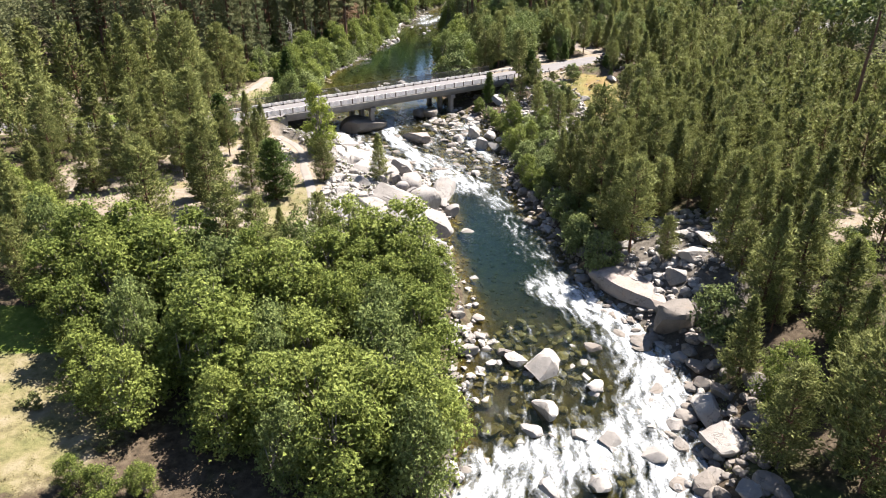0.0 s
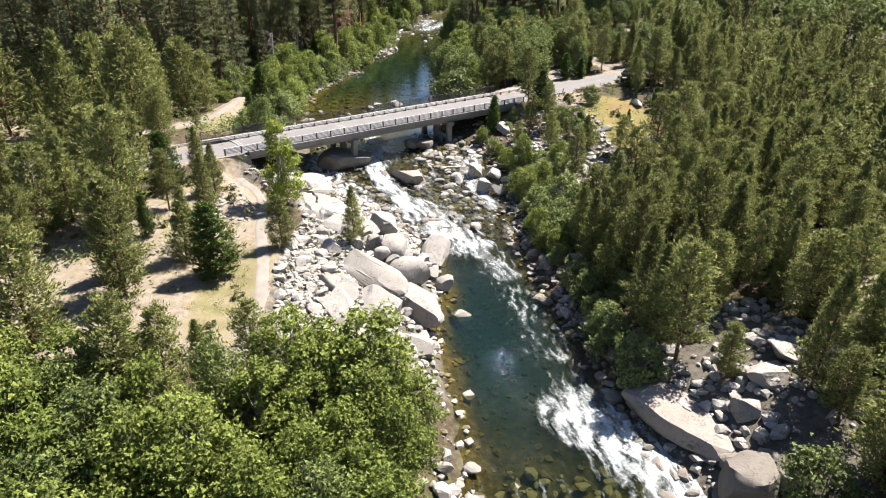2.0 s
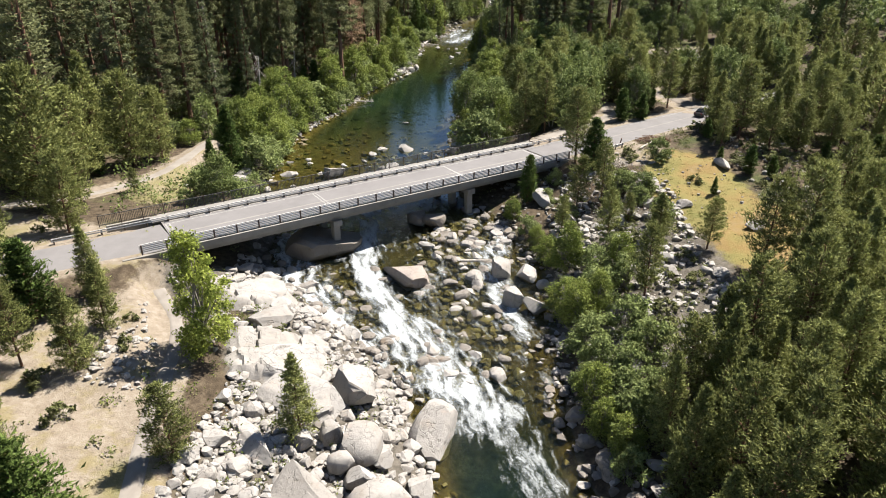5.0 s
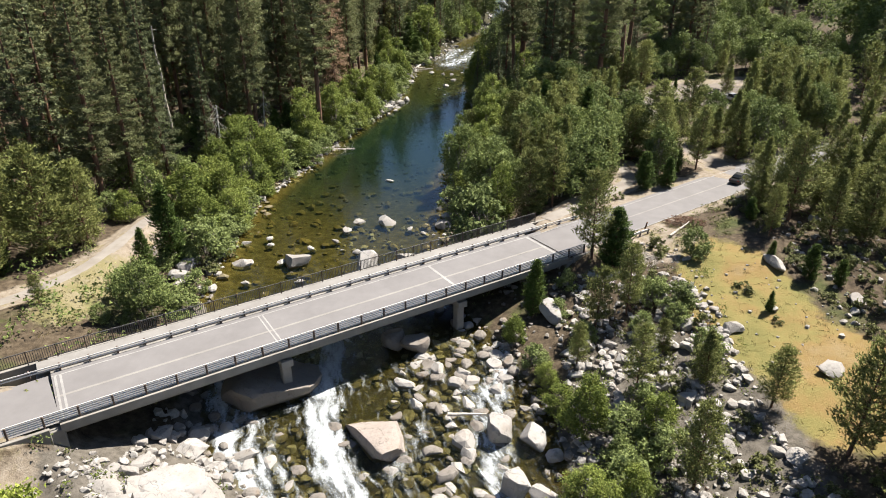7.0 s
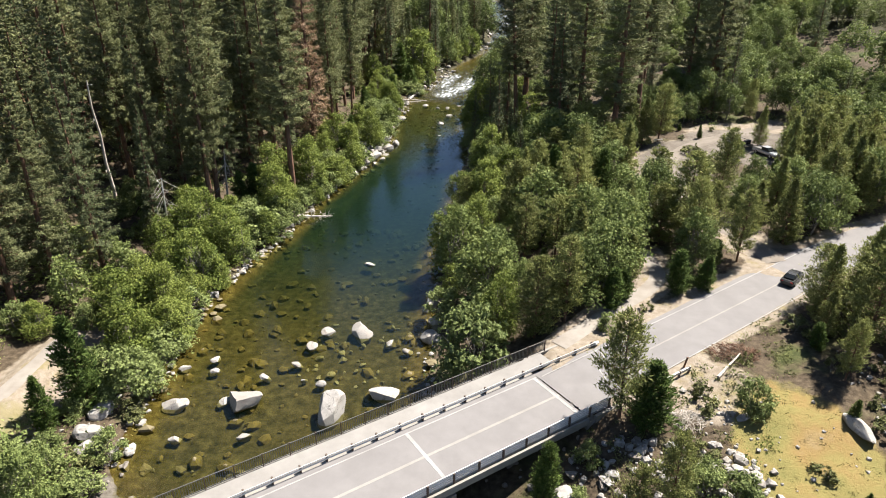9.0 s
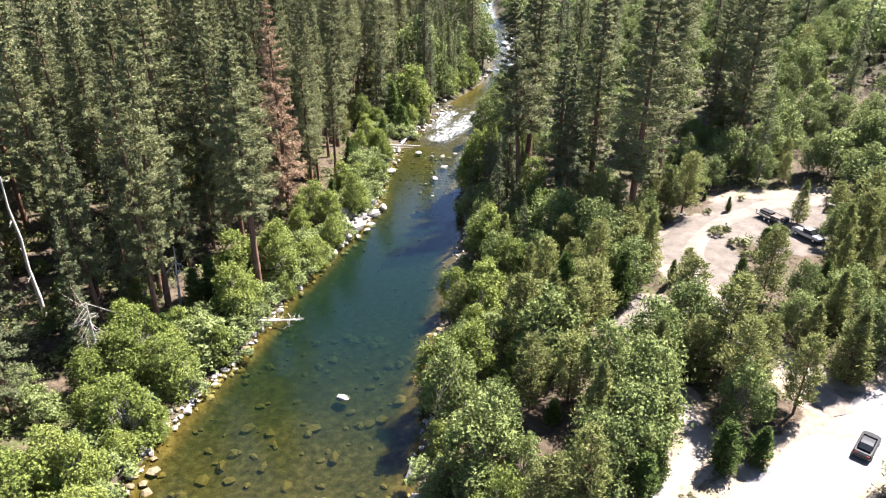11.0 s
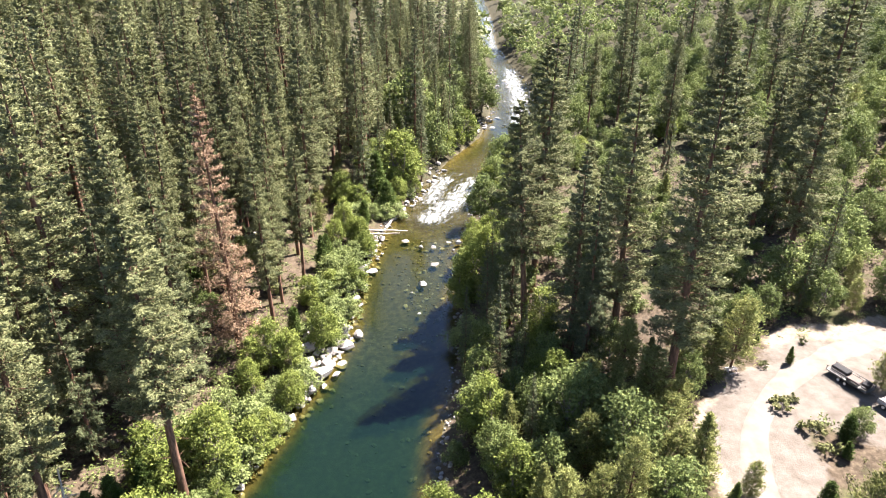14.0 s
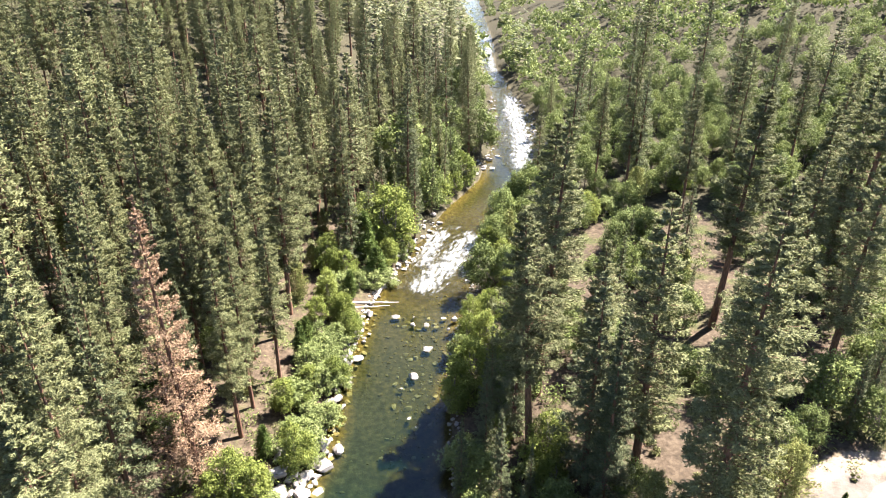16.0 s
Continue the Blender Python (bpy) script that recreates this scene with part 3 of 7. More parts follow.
# the white chutes, down the current: middle line, half width, whiteness
CHUTES = [
    ([(-13, 150), (-11.5, 142), (-11.5, 134), (-8.2, 127), (-4.5, 120.5)], 2.3, 0.8),
    ([(-4.5, 120.5), (0, 114.5), (5, 108.5)], 4.2, 0.74),
    ([(-19, 133), (-15, 127), (-10.5, 120), (-4, 113)], 3.0, 0.64),
    ([(-1, 122), (3, 113)], 2.5, 0.6),
    ([(-23, 139), (-21, 132.5), (-18.5, 128.5), (-15, 125), (-11, 120), (-6, 115.5)], 1.7, 0.78),
    ([(5, 108.5), (8, 104), (9.5, 100)], 3.4, 0.61),
    ([(9.5, 100), (11, 92), (13, 84), (15, 76)], 3.8, 0.53),
    ([(14.5, 73), (19, 67.5), (22, 61), (22.5, 54), (20, 49)], 5.0, 0.75),
    ([(12, 70), (13.5, 75), (12.5, 80)], 2.5, 0.45),
    ([(20, 50), (16, 46), (9, 44), (4, 42), (2, 36), (2, 24)], 4.8, 0.74),
    ([(20, 47), (20, 42), (17, 34), (14, 22)], 5.0, 0.74),
    ([(8, 150), (7.5, 143), (5, 136), (6, 128), (9, 121)], 2.2, 0.7),
    ([(-1, 133), (-3, 127)], 2.0, 0.6),
    ([(1, 338), (-2, 330), (-5, 322), (-9, 313)], 5.0, 0.68),
    ([(-7, 340), (-9, 333), (-10, 325)], 3.6, 0.66),
    ([(14, 470), (16, 440), (17, 415), (16, 392)], 5.0, 0.68),
    ([(2, 620), (4, 560), (8, 500)], 4.0, 0.62),
]
wy = np.concatenate([np.arange(-60, 20, 4), np.arange(20, 165, 0.6), np.arange(165, 400, 1.6), np.arange(400, 900, 6)])
wu = np.linspace(0, 1, 56)
wl, wr, wz, wd = river_at(wy)
margin = 2.2
WX = (wl - margin)[:, None] + (wr - wl + 2 * margin)[:, None] * wu[None, :]
WY = np.repeat(wy[:, None], len(wu), 1)
foam = np.zeros(WX.shape)
for pts, half, white in CHUTES:
    foam = np.maximum(foam, white * (1 - smooth(half * 0.1, half * 2.1, chute_distance(WX, WY, pts))))
rapid = np.interp(wy, [-60, 60, 66, 75, 100, 108, 146, 156, 300, 312, 345, 360, 400, 420, 900], [.46, .46, .38, .22, .22, .47, .47, .0, .0, .42, .42, .1, .1, .44, .44])
foam = np.maximum(foam, rapid[:, None])
fast = np.clip(foam * 1.1 + 0.02, 0, 1)
WZ = wz[:, None] + 0 * WX + 0.13 * fast * fbm(WX * 0.6, WY * 0.35, 4, 77) + 0.12 * np.clip(foam - 0.5, 0, 1)
depth = WZ - ground_z(WX, WY)
river_me = mesh_of("river", np.stack([WX, WY, WZ], -1).reshape(-1, 3), grid_faces(len(wu), len(wy)), M_WATER, True)
attribute(river_me, "foam", foam)
attribute(river_me, "fast", fast)
attribute(river_me, "across", WX - ((wl + wr) / 2)[:, None])
attribute(river_me, "along", WY)
attribute(river_me, "deep", smooth(0.1, 2.3, depth))
tagged(new("water", river_me), "clear green mountain river with white rapids", "river", kind="structure")


# ---------- roads and trails ----------
def ribbon(name, points, half, lift, material, label, category, step=1.5, ragged=0.0):
    p = along(points, step)
    t = np.gradient(p[:, :2], axis=0)
    t /= np.linalg.norm(t, axis=1)[:, None]
    nrm = np.stack([t[:, 1], -t[:, 0]], 1)
    cols = []
    for k, u in enumerate(np.linspace(-1, 1, 7)):
        wobble = ragged * fbm(np.arange(len(p)) * 0.35, np.full(len(p), 3.0 + k), 3, 5) if abs(u) == 1 else 0
        xy = p[:, :2] + nrm * (u * half + wobble)[:, None] if ragged and abs(u) == 1 else p[:, :2] + nrm * (u * half)
        cols.append(np.column_stack([xy, p[:, 2] + lift - 0.10 * (abs(u) == 1)]))
    v = np.stack(cols, 1).reshape(-1, 3)
    ob = new(name, mesh_of(name, v, grid_faces(7, len(p))[:, ::-1], material, True))
    return tagged(ob, label, category, kind="structure")


ribbon("road_east", ROAD_EAST, 4.0, 0.07, M_ASPHALT, "worn grey asphalt road with a faint centre line", "road", ragged=0.25)
ribbon("road_west", ROAD_WEST, 3.75, 0.07, M_ASPHALT, "worn grey asphalt road with a faint centre line", "road", ragged=0.25)
ribbon("road_lot", ROAD_LOT, 1.8, 0.09, M_DUST, "dusty pale track into the parking lot", "road", ragged=0.9)
ribbon("path_east", PATH_EAST, 1.2, 0.06, M_TRAIL, "grey gravel footpath leaving the bridge", "path", ragged=0.3)
ribbon("path_near", PATH_NEAR, 0.8, 0.05, M_TRAIL, "trodden pale gravel footpath", "path", ragged=0.35)
ribbon("path_far", PATH_FAR, 1.0, 0.05, M_TRAIL, "trodden pale gravel footpath", "path", ragged=0.4)


# ---------- bridge ----------
BRIDGE = Matrix.Translation((B0[0], B0[1], DECK_Z)) @ Matrix.Rotation(radians(37), 4, "Z")
# in the bridge's own axes: x along it, y to its upstream side (minus n), z up from the roadway
S0, S1 = -40.5, 15.8


def build_bridge():
    root = tagged(new("bridge"), "two-lane concrete road bridge on two piers over the river", "bridge")
    root.matrix_basis = BRIDGE
    mid, ln = (S0 + S1) / 2, S1 - S0
    bm = box(bmesh.new(), (ln, 10.9, 0.34), (mid, -2.25, -0.18))
    part("deck", bm, M_CONCRETE, root)
    part("roadway", box(bmesh.new(), (ln, 8.0, 0.04), (mid, -3.35, 0.0)), M_ASPHALT, root, "worn grey asphalt roadway")
    part("sidewalk", box(bmesh.new(), (ln + 4, 2.0, 0.2), (mid + 1, 2.0, 0.08), bevel=0.02), M_WALK, root, "pale concrete sidewalk")
    part("kerb", box(bmesh.new(), (ln, 0.32, 0.28), (mid, -7.35, 0.1), bevel=0.03), M_CONCRETE, root)
    part("fascia", box(bmesh.new(), (ln, 0.25, 0.75), (mid, -7.72, -0.22), bevel=0.02), M_CONCRETE, root)
    part("fascia", box(bmesh.new(), (ln, 0.25, 0.7), (mid, 3.27, -0.25), bevel=0.02), M_CONCRETE, root)
    for y in (-6.8, -4.0, -1.2, 1.6):
        bm = box(bmesh.new(), (ln, 0.45, 1.0), (mid, y, -0.85), bevel=0.03)
        part("girder", bm, M_CONCRETE, root)
    for s in (-21.0, 0.0):
        bm = box(bmesh.new(), (1.2, 10.2, 0.8), (s, -2.4, -1.72), bevel=0.05)
        cap = part("pier_cap", bm, M_CONCRETE, root)
        for y in (-6.6, -2.4, 1.8):
            bm = box(bmesh.new(), (0.95, 1.0, 5.2), (s, y, -4.7), bevel=0.12)
            part("pier_column", bm, M_CONCRETE, cap)
    for s, sg in ((S0, -1), (S1, 1)):
        bm = box(bmesh.new(), (1.4, 11.0, 5.6), (s + 0.5 * sg, -2.25, -3.2), bevel=0.05)
        wall = part("abutment", bm, M_CONCRETE, root)
        for y in (-7.75, 3.25):
            bm = box(bmesh.new(), (5.0, 0.35, 3.6), (s + 3.3 * sg, y, -1.75), bevel=0.04)
            part("wing_wall", bm, M_CONCRETE, wall)
    for s, ds, w in ((-40.0, -0.22, 0.2), (-40.0, 0.22, 0.2), (-21.0, -0.22, 0.16), (-21.0, 0.22, 0.16), (0.0, 0.0, 0.34), (15.4, 0.0, 0.36)):
        bm = box(bmesh.new(), (w, 7.3, 0.02), (s + ds, -3.6, 0.022))
        part("expansion_joint", bm, M_LINE, root, "pale sealed expansion joint")
    part("edge_line", box(bmesh.new(), (ln, 0.14, 0.012), (mid, 0.0, 0.021)), M_LINE, root)
    part("centre_line", box(bmesh.new(), (ln, 0.28, 0.012), (mid, -3.45, 0.021)), M_FADED, root, "faded centre line")
    return root


build_bridge()


def build_railing():
    root = tagged(new("bridge_railing"), "weathered steel bridge railing with five horizontal bars", "railing")
    root.matrix_basis = BRIDGE
    n = 25
    xs = np.linspace(-44.2, 18.6, n)
    for x in xs:
        bm = box(bmesh.new(), (0.16, 0.2, 1.2), (x, -7.5, 0.62), bevel=0.02)
        part("post", bm, M_RUST, root)
    for z in (0.34, 0.55, 0.76, 0.97, 1.18):
        bm = box(bmesh.new(), (xs[-1] - xs[0] + 0.4, 0.09, 0.11), ((xs[0] + xs[-1]) / 2, -7.42, z), bevel=0.015)
        part("rail", bm, M_STEEL, root)
    return root


def build_guardrail():
    root = tagged(new("guardrail"), "dull steel guardrail on short posts beside the sidewalk", "guardrail")
    root.matrix_basis = BRIDGE
    xs = np.linspace(-52, 24.5, 32)
    for x in xs:
        bm = box(bmesh.new(), (0.16, 0.3, 0.75), (x, 0.82, 0.36), bevel=0.02)
        part("post", bm, M_RUST, root)
    for z in (0.44, 0.70):
        bm = box(bmesh.new(), (xs[-1] - xs[0] + 0.5, 0.07, 0.14), (float(xs.mean()), 0.62, z), bevel=0.02)
        part("rail", bm, M_STEEL, root)
    bm = tube(bmesh.new(), (xs[-1] + 0.2, 0.62, 0.57), (xs[-1] + 0.9, 0.75, 0.45), 0.2, 0.16, 8)
    part("end_piece", bm, M_STEEL, root)
    return root


def build_picket_fence():
    root = tagged(new("picket_fence"), "dark steel pedestrian fence of upright bars along the sidewalk", "fence")
    root.matrix_basis = BRIDGE
    xs = np.linspace(-47, 19.5, 28)
    for x in xs:
        part("post", box(bmesh.new(), (0.1, 0.1, 1.5), (x, 3.05, 0.85), bevel=0.01), M_RUST, root)
    for z in (0.32, 1.5):
        part("rail", box(bmesh.new(), (xs[-1] - xs[0], 0.07, 0.07), (float(xs.mean()), 3.05, z)), M_DARKSTEEL, root)
    for a, b in zip(xs[:-1], xs[1:]):
        bm = bmesh.new()
        for x in np.linspace(a, b, 14)[1:-1]:
            box(bm, (0.045, 0.045, 1.16), (x, 3.05, 0.91))
        tagged(part("picket_panel", bm, M_DARKSTEEL, root), kind="stuff")
    return root


build_railing(), build_guardrail(), build_picket_fence()

# ---------- plants ----------
def foot(x, y):
    """The height of the ground sheet under one place."""
    i = min(max(int(np.searchsorted(gx, x)) - 1, 0), len(gx) - 2)
    j = min(max(int(np.searchsorted(gy, y)) - 1, 0), len(gy) - 2)
    u, v = (x - gx[i]) / (gx[i + 1] - gx[i]), (y - gy[j]) / (gy[j + 1] - gy[j])
    return float((GZ[j, i] * (1 - u) + GZ[j, i + 1] * u) * (1 - v) + (GZ[j + 1, i] * (1 - u) + GZ[j + 1, i + 1] * u) * v)


def cards(at, way, side, length, width):
    """Small leaf sprays: a pointed blade at each place."""
    n = len(at)
    way = way / (np.linalg.norm(way, axis=1)[:, None] + 1e-9)
    side = side - way * (side * way).sum(1)[:, None]
    side /= np.linalg.norm(side, axis=1)[:, None] + 1e-9
    L, W = np.broadcast_to(length, n)[:, None] / 2, np.broadcast_to(width, n)[:, None] / 2
    v = np.stack([at - way * L + side * W, at - way * (L * 0.55) - side * W * 1.25, at + way * L * 1.25], 1).reshape(-1, 3)
    return v, np.arange(3 * n).reshape(n, 3)


def limb_mesh(name, segments, material):
    """Tapered limbs: (from, to, first radius, last radius, sides)."""
    vs, fs, k = [], [], 0
    for a, b, r0, r1, sides in segments:
        a, b = np.array(a, float), np.array(b, float)
        d = (b - a) / (np.linalg.norm(b - a) + 1e-9)
        u = np.cross(d, (0.3, 0.9, 0.1) if abs(d[1]) < 0.9 else (1, 0, 0))
        u /= np.linalg.norm(u)
        w = np.cross(d, u)
        ang = np.arange(sides) * 2 * np.pi / sides
        ring = np.cos(ang)[:, None] * u + np.sin(ang)[:, None] * w
        vs += [a + ring * r0, b + ring * r1]
        for i in range(sides):
            j = (i + 1) % sides
            fs.append((k + i, k + j, k + sides + j, k + sides + i))
        k += 2 * sides
    return mesh_of(name, np.vstack(vs), fs, material, True)


def trunk_line(h, bend, rng, n=6):
    z = np.linspace(-0.04 * h, h, n + 1)
    off = np.cumsum(rng.normal(0, bend * h / n, (n + 1, 2)), axis=0)
    off -= off[0]
    return np.column_stack([off, z])


def conifer(name, h, r, bare, branches, per, leaf, seed, profile, lift, bark, needles, label, category, stubs=0, thin=1.0, frond=False):
    rng = np.random.default_rng(seed)
    line = trunk_line(h, 0.006, rng)
    r0 = 0.011 * h + 0.06
    seg = [(line[i], line[i + 1], r0 * (1 - i / 6.3), r0 * (1 - (i + 1) / 6.3), 7) for i in range(6)]
    at, way, side, size = [], [], [], []
    gaps = rng.random(9) * 0.45 + 0.7
    for k in range(branches):
        if frond:
            # branches stand in whorls of five, with gaps between
            t = bare + (1 - bare) * min(0.995, max(0.002, (k // 5 * 5 + 2.5 + rng.normal(0, 0.9)) / branches)) ** 1.05
        else:
            t = bare + (1 - bare) * ((k + rng.random()) / branches) ** 1.08
        az = k * 2.39996 + rng.normal(0, 0.35)
        ln = r * profile((t - bare) / (1 - bare)) * rng.uniform(0.72, 1.12) * gaps[int(az * 1.43) % 9] + 0.12
        base = np.array([np.interp(t * h, line[:, 2], line[:, 0]), np.interp(t * h, line[:, 2], line[:, 1]), t * h])
        up = lift + rng.normal(0, 0.1) + 0.45 * t
        d = np.array([math.cos(az), math.sin(az), up])
        d /= np.linalg.norm(d)
        tip = base + d * ln
        seg.append((base, base + d * ln * 0.8, max(0.02, 0.018 * ln), 0.008, 3))
        m = max(2, int(per * (0.35 + 0.65 * ln / r)))
        if frond:
            # flat drooping fronds: side sprays that lean out from the branch and grow shorter to its tip
            f = 0.18 + 0.84 * rng.random(m) ** 0.75
            cross = np.array([-d[1], d[0], 0]) / (math.hypot(d[0], d[1]) + 1e-9)
            hand = rng.choice([-1.0, 1.0], m)
            reach = rng.random(m) * 0.30 * ln * np.sqrt(np.clip(1.08 - f, 0, 1)) * np.minimum(1, f * 2.2)
            p = base + d * (ln * f)[:, None] + cross * (hand * reach)[:, None]
            p[:, 2] += rng.normal(0, 0.05 * ln + 0.05, m) - 0.16 * ln * f ** 2 + 0.10 * ln * (f > 0.85)
            w = d + cross * (hand * 0.75)[:, None] + rng.normal(0, 0.6, (m, 3)) + np.array([0, 0, 0.15])
        else:
            f = 0.22 + 0.78 * np.sqrt(rng.random(m))
            p = base + d * (ln * f)[:, None] + rng.normal(0, 0.10 * ln + 0.08, (m, 3)) * np.array([1, 1, 0.55])
            w = d + rng.normal(0, 0.55, (m, 3)) + np.array([0, 0, 0.25])
        at.append(p)
        way.append(w)
        face = np.array([d[0] * 0.75, d[1] * 0.75, 0.8]) + rng.normal(0, 0.38, (m, 3))
        side.append(np.cross(face, w))
        size.append(leaf * rng.uniform(0.6, 1.25, m))
    for k in range(stubs):
        t, az = rng.uniform(0.12, bare + 0.1), rng.random() * 6.28
        base = np.array([0, 0, t * h])
        seg.append((base, base + np.array([math.cos(az), math.sin(az), -0.25]) * rng.uniform(0.6, 2.2), 0.04, 0.01, 3))
    at, way, side, size = np.vstack(at), np.vstack(way), np.vstack(side), np.concatenate(size)
    root = tagged(new(name), label, category)
    part("trunk", limb_mesh("trunk", seg, bark), None, root)
    v, f = cards(at, way, side, size * (1.4 if frond else 1.6), size * (0.62 if frond else 0.54) * thin)
    part("crown", mesh_of("crown", v, f, needles), None, root)
    return root, h


def broadleaf(name, h, r, lobes, leaves, leaf, seed, bark, green, label, category, low=0.25, stems=1):
    rng = np.random.default_rng(seed)
    seg, at, out = [], [], []
    cs = []
    for k in range(lobes):
        t = (k + 0.5) / lobes
        z = h * (low + (0.92 - low) * t)
        spread_r = r * (0.25 + 0.75 * math.sin(math.pi * min(1, 0.25 + 0.75 * t))) * rng.uniform(0.45, 0.85)
        az = k * 2.39996 + rng.normal(0, 0.4)
        cs.append((np.array([math.cos(az) * spread_r, math.sin(az) * spread_r, z + rng.normal(0, 0.04 * h)]), r * rng.uniform(0.16, 0.44) * (1.1 - 0.4 * t)))
    for s in range(stems):
        a = rng.normal(0, 0.12 * r, 3) * np.array([1, 1, 0]) if stems > 1 else np.zeros(3)
        top = a * 2.5 + np.array([0, 0, h * 0.62])
        r0 = (0.016 * h + 0.03) / math.sqrt(stems)
        m1 = (a + top) / 2 + rng.normal(0, 0.03 * h, 3) * np.array([1, 1, 0])
        seg += [(a - np.array([0, 0, 0.3]), m1, r0, r0 * 0.7, 6), (m1, top, r0 * 0.7, r0 * 0.3, 6)]
        for c, cr in cs[s::stems]:
            start = a + (top - a) * min(0.9, max(0.15, (c[2] / h - 0.2)))
            seg.append((start, c, r0 * 0.38, 0.012, 4))
    tot = sum(cr ** 2 for _, cr in cs)
    for c, cr in cs:
        m = int(leaves * cr ** 2 / tot)
        d = rng.normal(0, 1, (m, 3))
        d /= np.linalg.norm(d, axis=1)[:, None]
        rad = cr * (0.35 + 0.75 * rng.random(m) ** 0.7) * (1 + 0.35 * np.sin(d[:, 0] * 5 + c[0] * 3) * np.sin(d[:, 2] * 4 + c[1]))
        rad *= np.where(rng.random(m) < 0.12, rng.uniform(1.1, 1.6, m), 1.0)
        out.append(d)
        at.append(c + d * rad[:, None] * np.array([1, 1, 0.82]))
    at = np.vstack(at)
    n = len(at)
    size = leaf * rng.uniform(0.55, 1.3, n)
    root = tagged(new(name), label, category)
    part("trunk", limb_mesh("trunk", seg, bark), None, root)
    way = rng.normal(0, 1, (n, 3)) + np.array([0, 0, -0.2])
    v, f = cards(at, way, np.cross(np.vstack(out) + np.array([0, 0, 0.4]) + rng.normal(0, 0.45, (n, 3)), way), size * 1.35, size * 1.0)
    part("crown", mesh_of("crown", v, f, green), None, root)
    return root, h


def cone_shape(u):
    return (1 - u) ** 0.8 * (0.72 + 0.5 * min(1, u * 5)) * 0.85


def dome_shape(u):
    return math.sqrt(max(0.0, 1 - u ** 2.2)) * (0.7 + 0.3 * min(1, u * 4))


def egg_shape(u):
    return (1 - u) ** 0.55 * (0.6 + 0.4 * min(1, u * 4))


def spire_shape(u):
    return (1 - u) ** 0.62 * (0.55 + 0.45 * min(1, u * 3.5))


KINDS = {
    "young_pine": [conifer("pine_tree", 10, 2.6, 0.04, 112, 76, 0.222, 11 + i, (cone_shape, dome_shape, cone_shape)[i], 0.3, M_BARK, M_PINE, "young ponderosa pine with dense needles down to the ground", "pine tree") for i in range(3)],
    "open_pine": [conifer("pine_tree", 10, 2.6, 0.16, 78, 84, 0.218, 21 + i, dome_shape, 0.3, M_BARK, M_PINE, "young ponderosa pine with an open crown and a bare lower trunk", "pine tree", 6) for i in range(2)],
    "cedar": [conifer("cedar_tree", 7, 1.9, 0.02, 118, 56, 0.215, 31 + i, (cone_shape, egg_shape)[i], 0.5, M_BARK, M_CEDAR, "dense dark green young incense cedar", "cedar tree") for i in range(2)],
    "tall_pine": [conifer("tall_pine_tree", 40, 4.7, 0.16 + 0.07 * i, 165, 190, 0.245, 41 + i, spire_shape, 0.0, M_BARK, M_TALL, "tall mature pine with a bare reddish lower trunk", "pine tree", 22, 0.95, True) for i in range(4)],
    "fir": [conifer("fir_tree", 32, 4.0, 0.07, 155, 150, 0.23, 51 + i, cone_shape, -0.12, M_BARK, M_FIR, "tall narrow dark fir with drooping branches", "fir tree", 12, 0.95, True) for i in range(3)],
    "alder": [broadleaf("alder_tree", 9, 3.3, 36, 6400, 0.205, 61 + i, M_GREYBARK, M_ALDER, "bright green riverside alder in full leaf", "alder tree", 0.12, 3) for i in range(5)],
    "poplar": [broadleaf("poplar_tree", 11, 2.9, 30, 9000, 0.175, 71, M_GREYBARK, M_POPLAR, "slender bright green poplar beside the footpath", "poplar tree", 0.05, 1)],
    "willow": [broadleaf("willow_bush", 4, 2.3, 22, 2800, 0.19, 81 + i, M_GREYBARK, M_WILLOW, "pale green willow bush on the river bank", "willow bush", 0.1, 5) for i in range(3)],
    "oak": [broadleaf("oak_tree", 12, 4.8, 36, 5200, 0.30, 91 + i, M_GREYBARK, M_OAK, "broad leafy oak with a rounded crown", "oak tree", 0.24, 2) for i in range(3)],
    "shrub": [broadleaf("shrub", 1.6, 1.2, 8, 280, 0.23, 101 + i, M_GREYBARK, M_SHRUB, "low olive-green shrub on dry ground", "shrub", 0.15, 4) for i in range(3)],
}
GROUPS = {"young_pine": "young pines", "open_pine": "young pines", "cedar": "young cedars", "tall_pine": "tall forest pines", "fir": "forest firs", "alder": "riverside alders", "poplar": "poplars", "willow": "willow bushes", "oak": "oaks", "shrub": "shrubs"}
planted = []
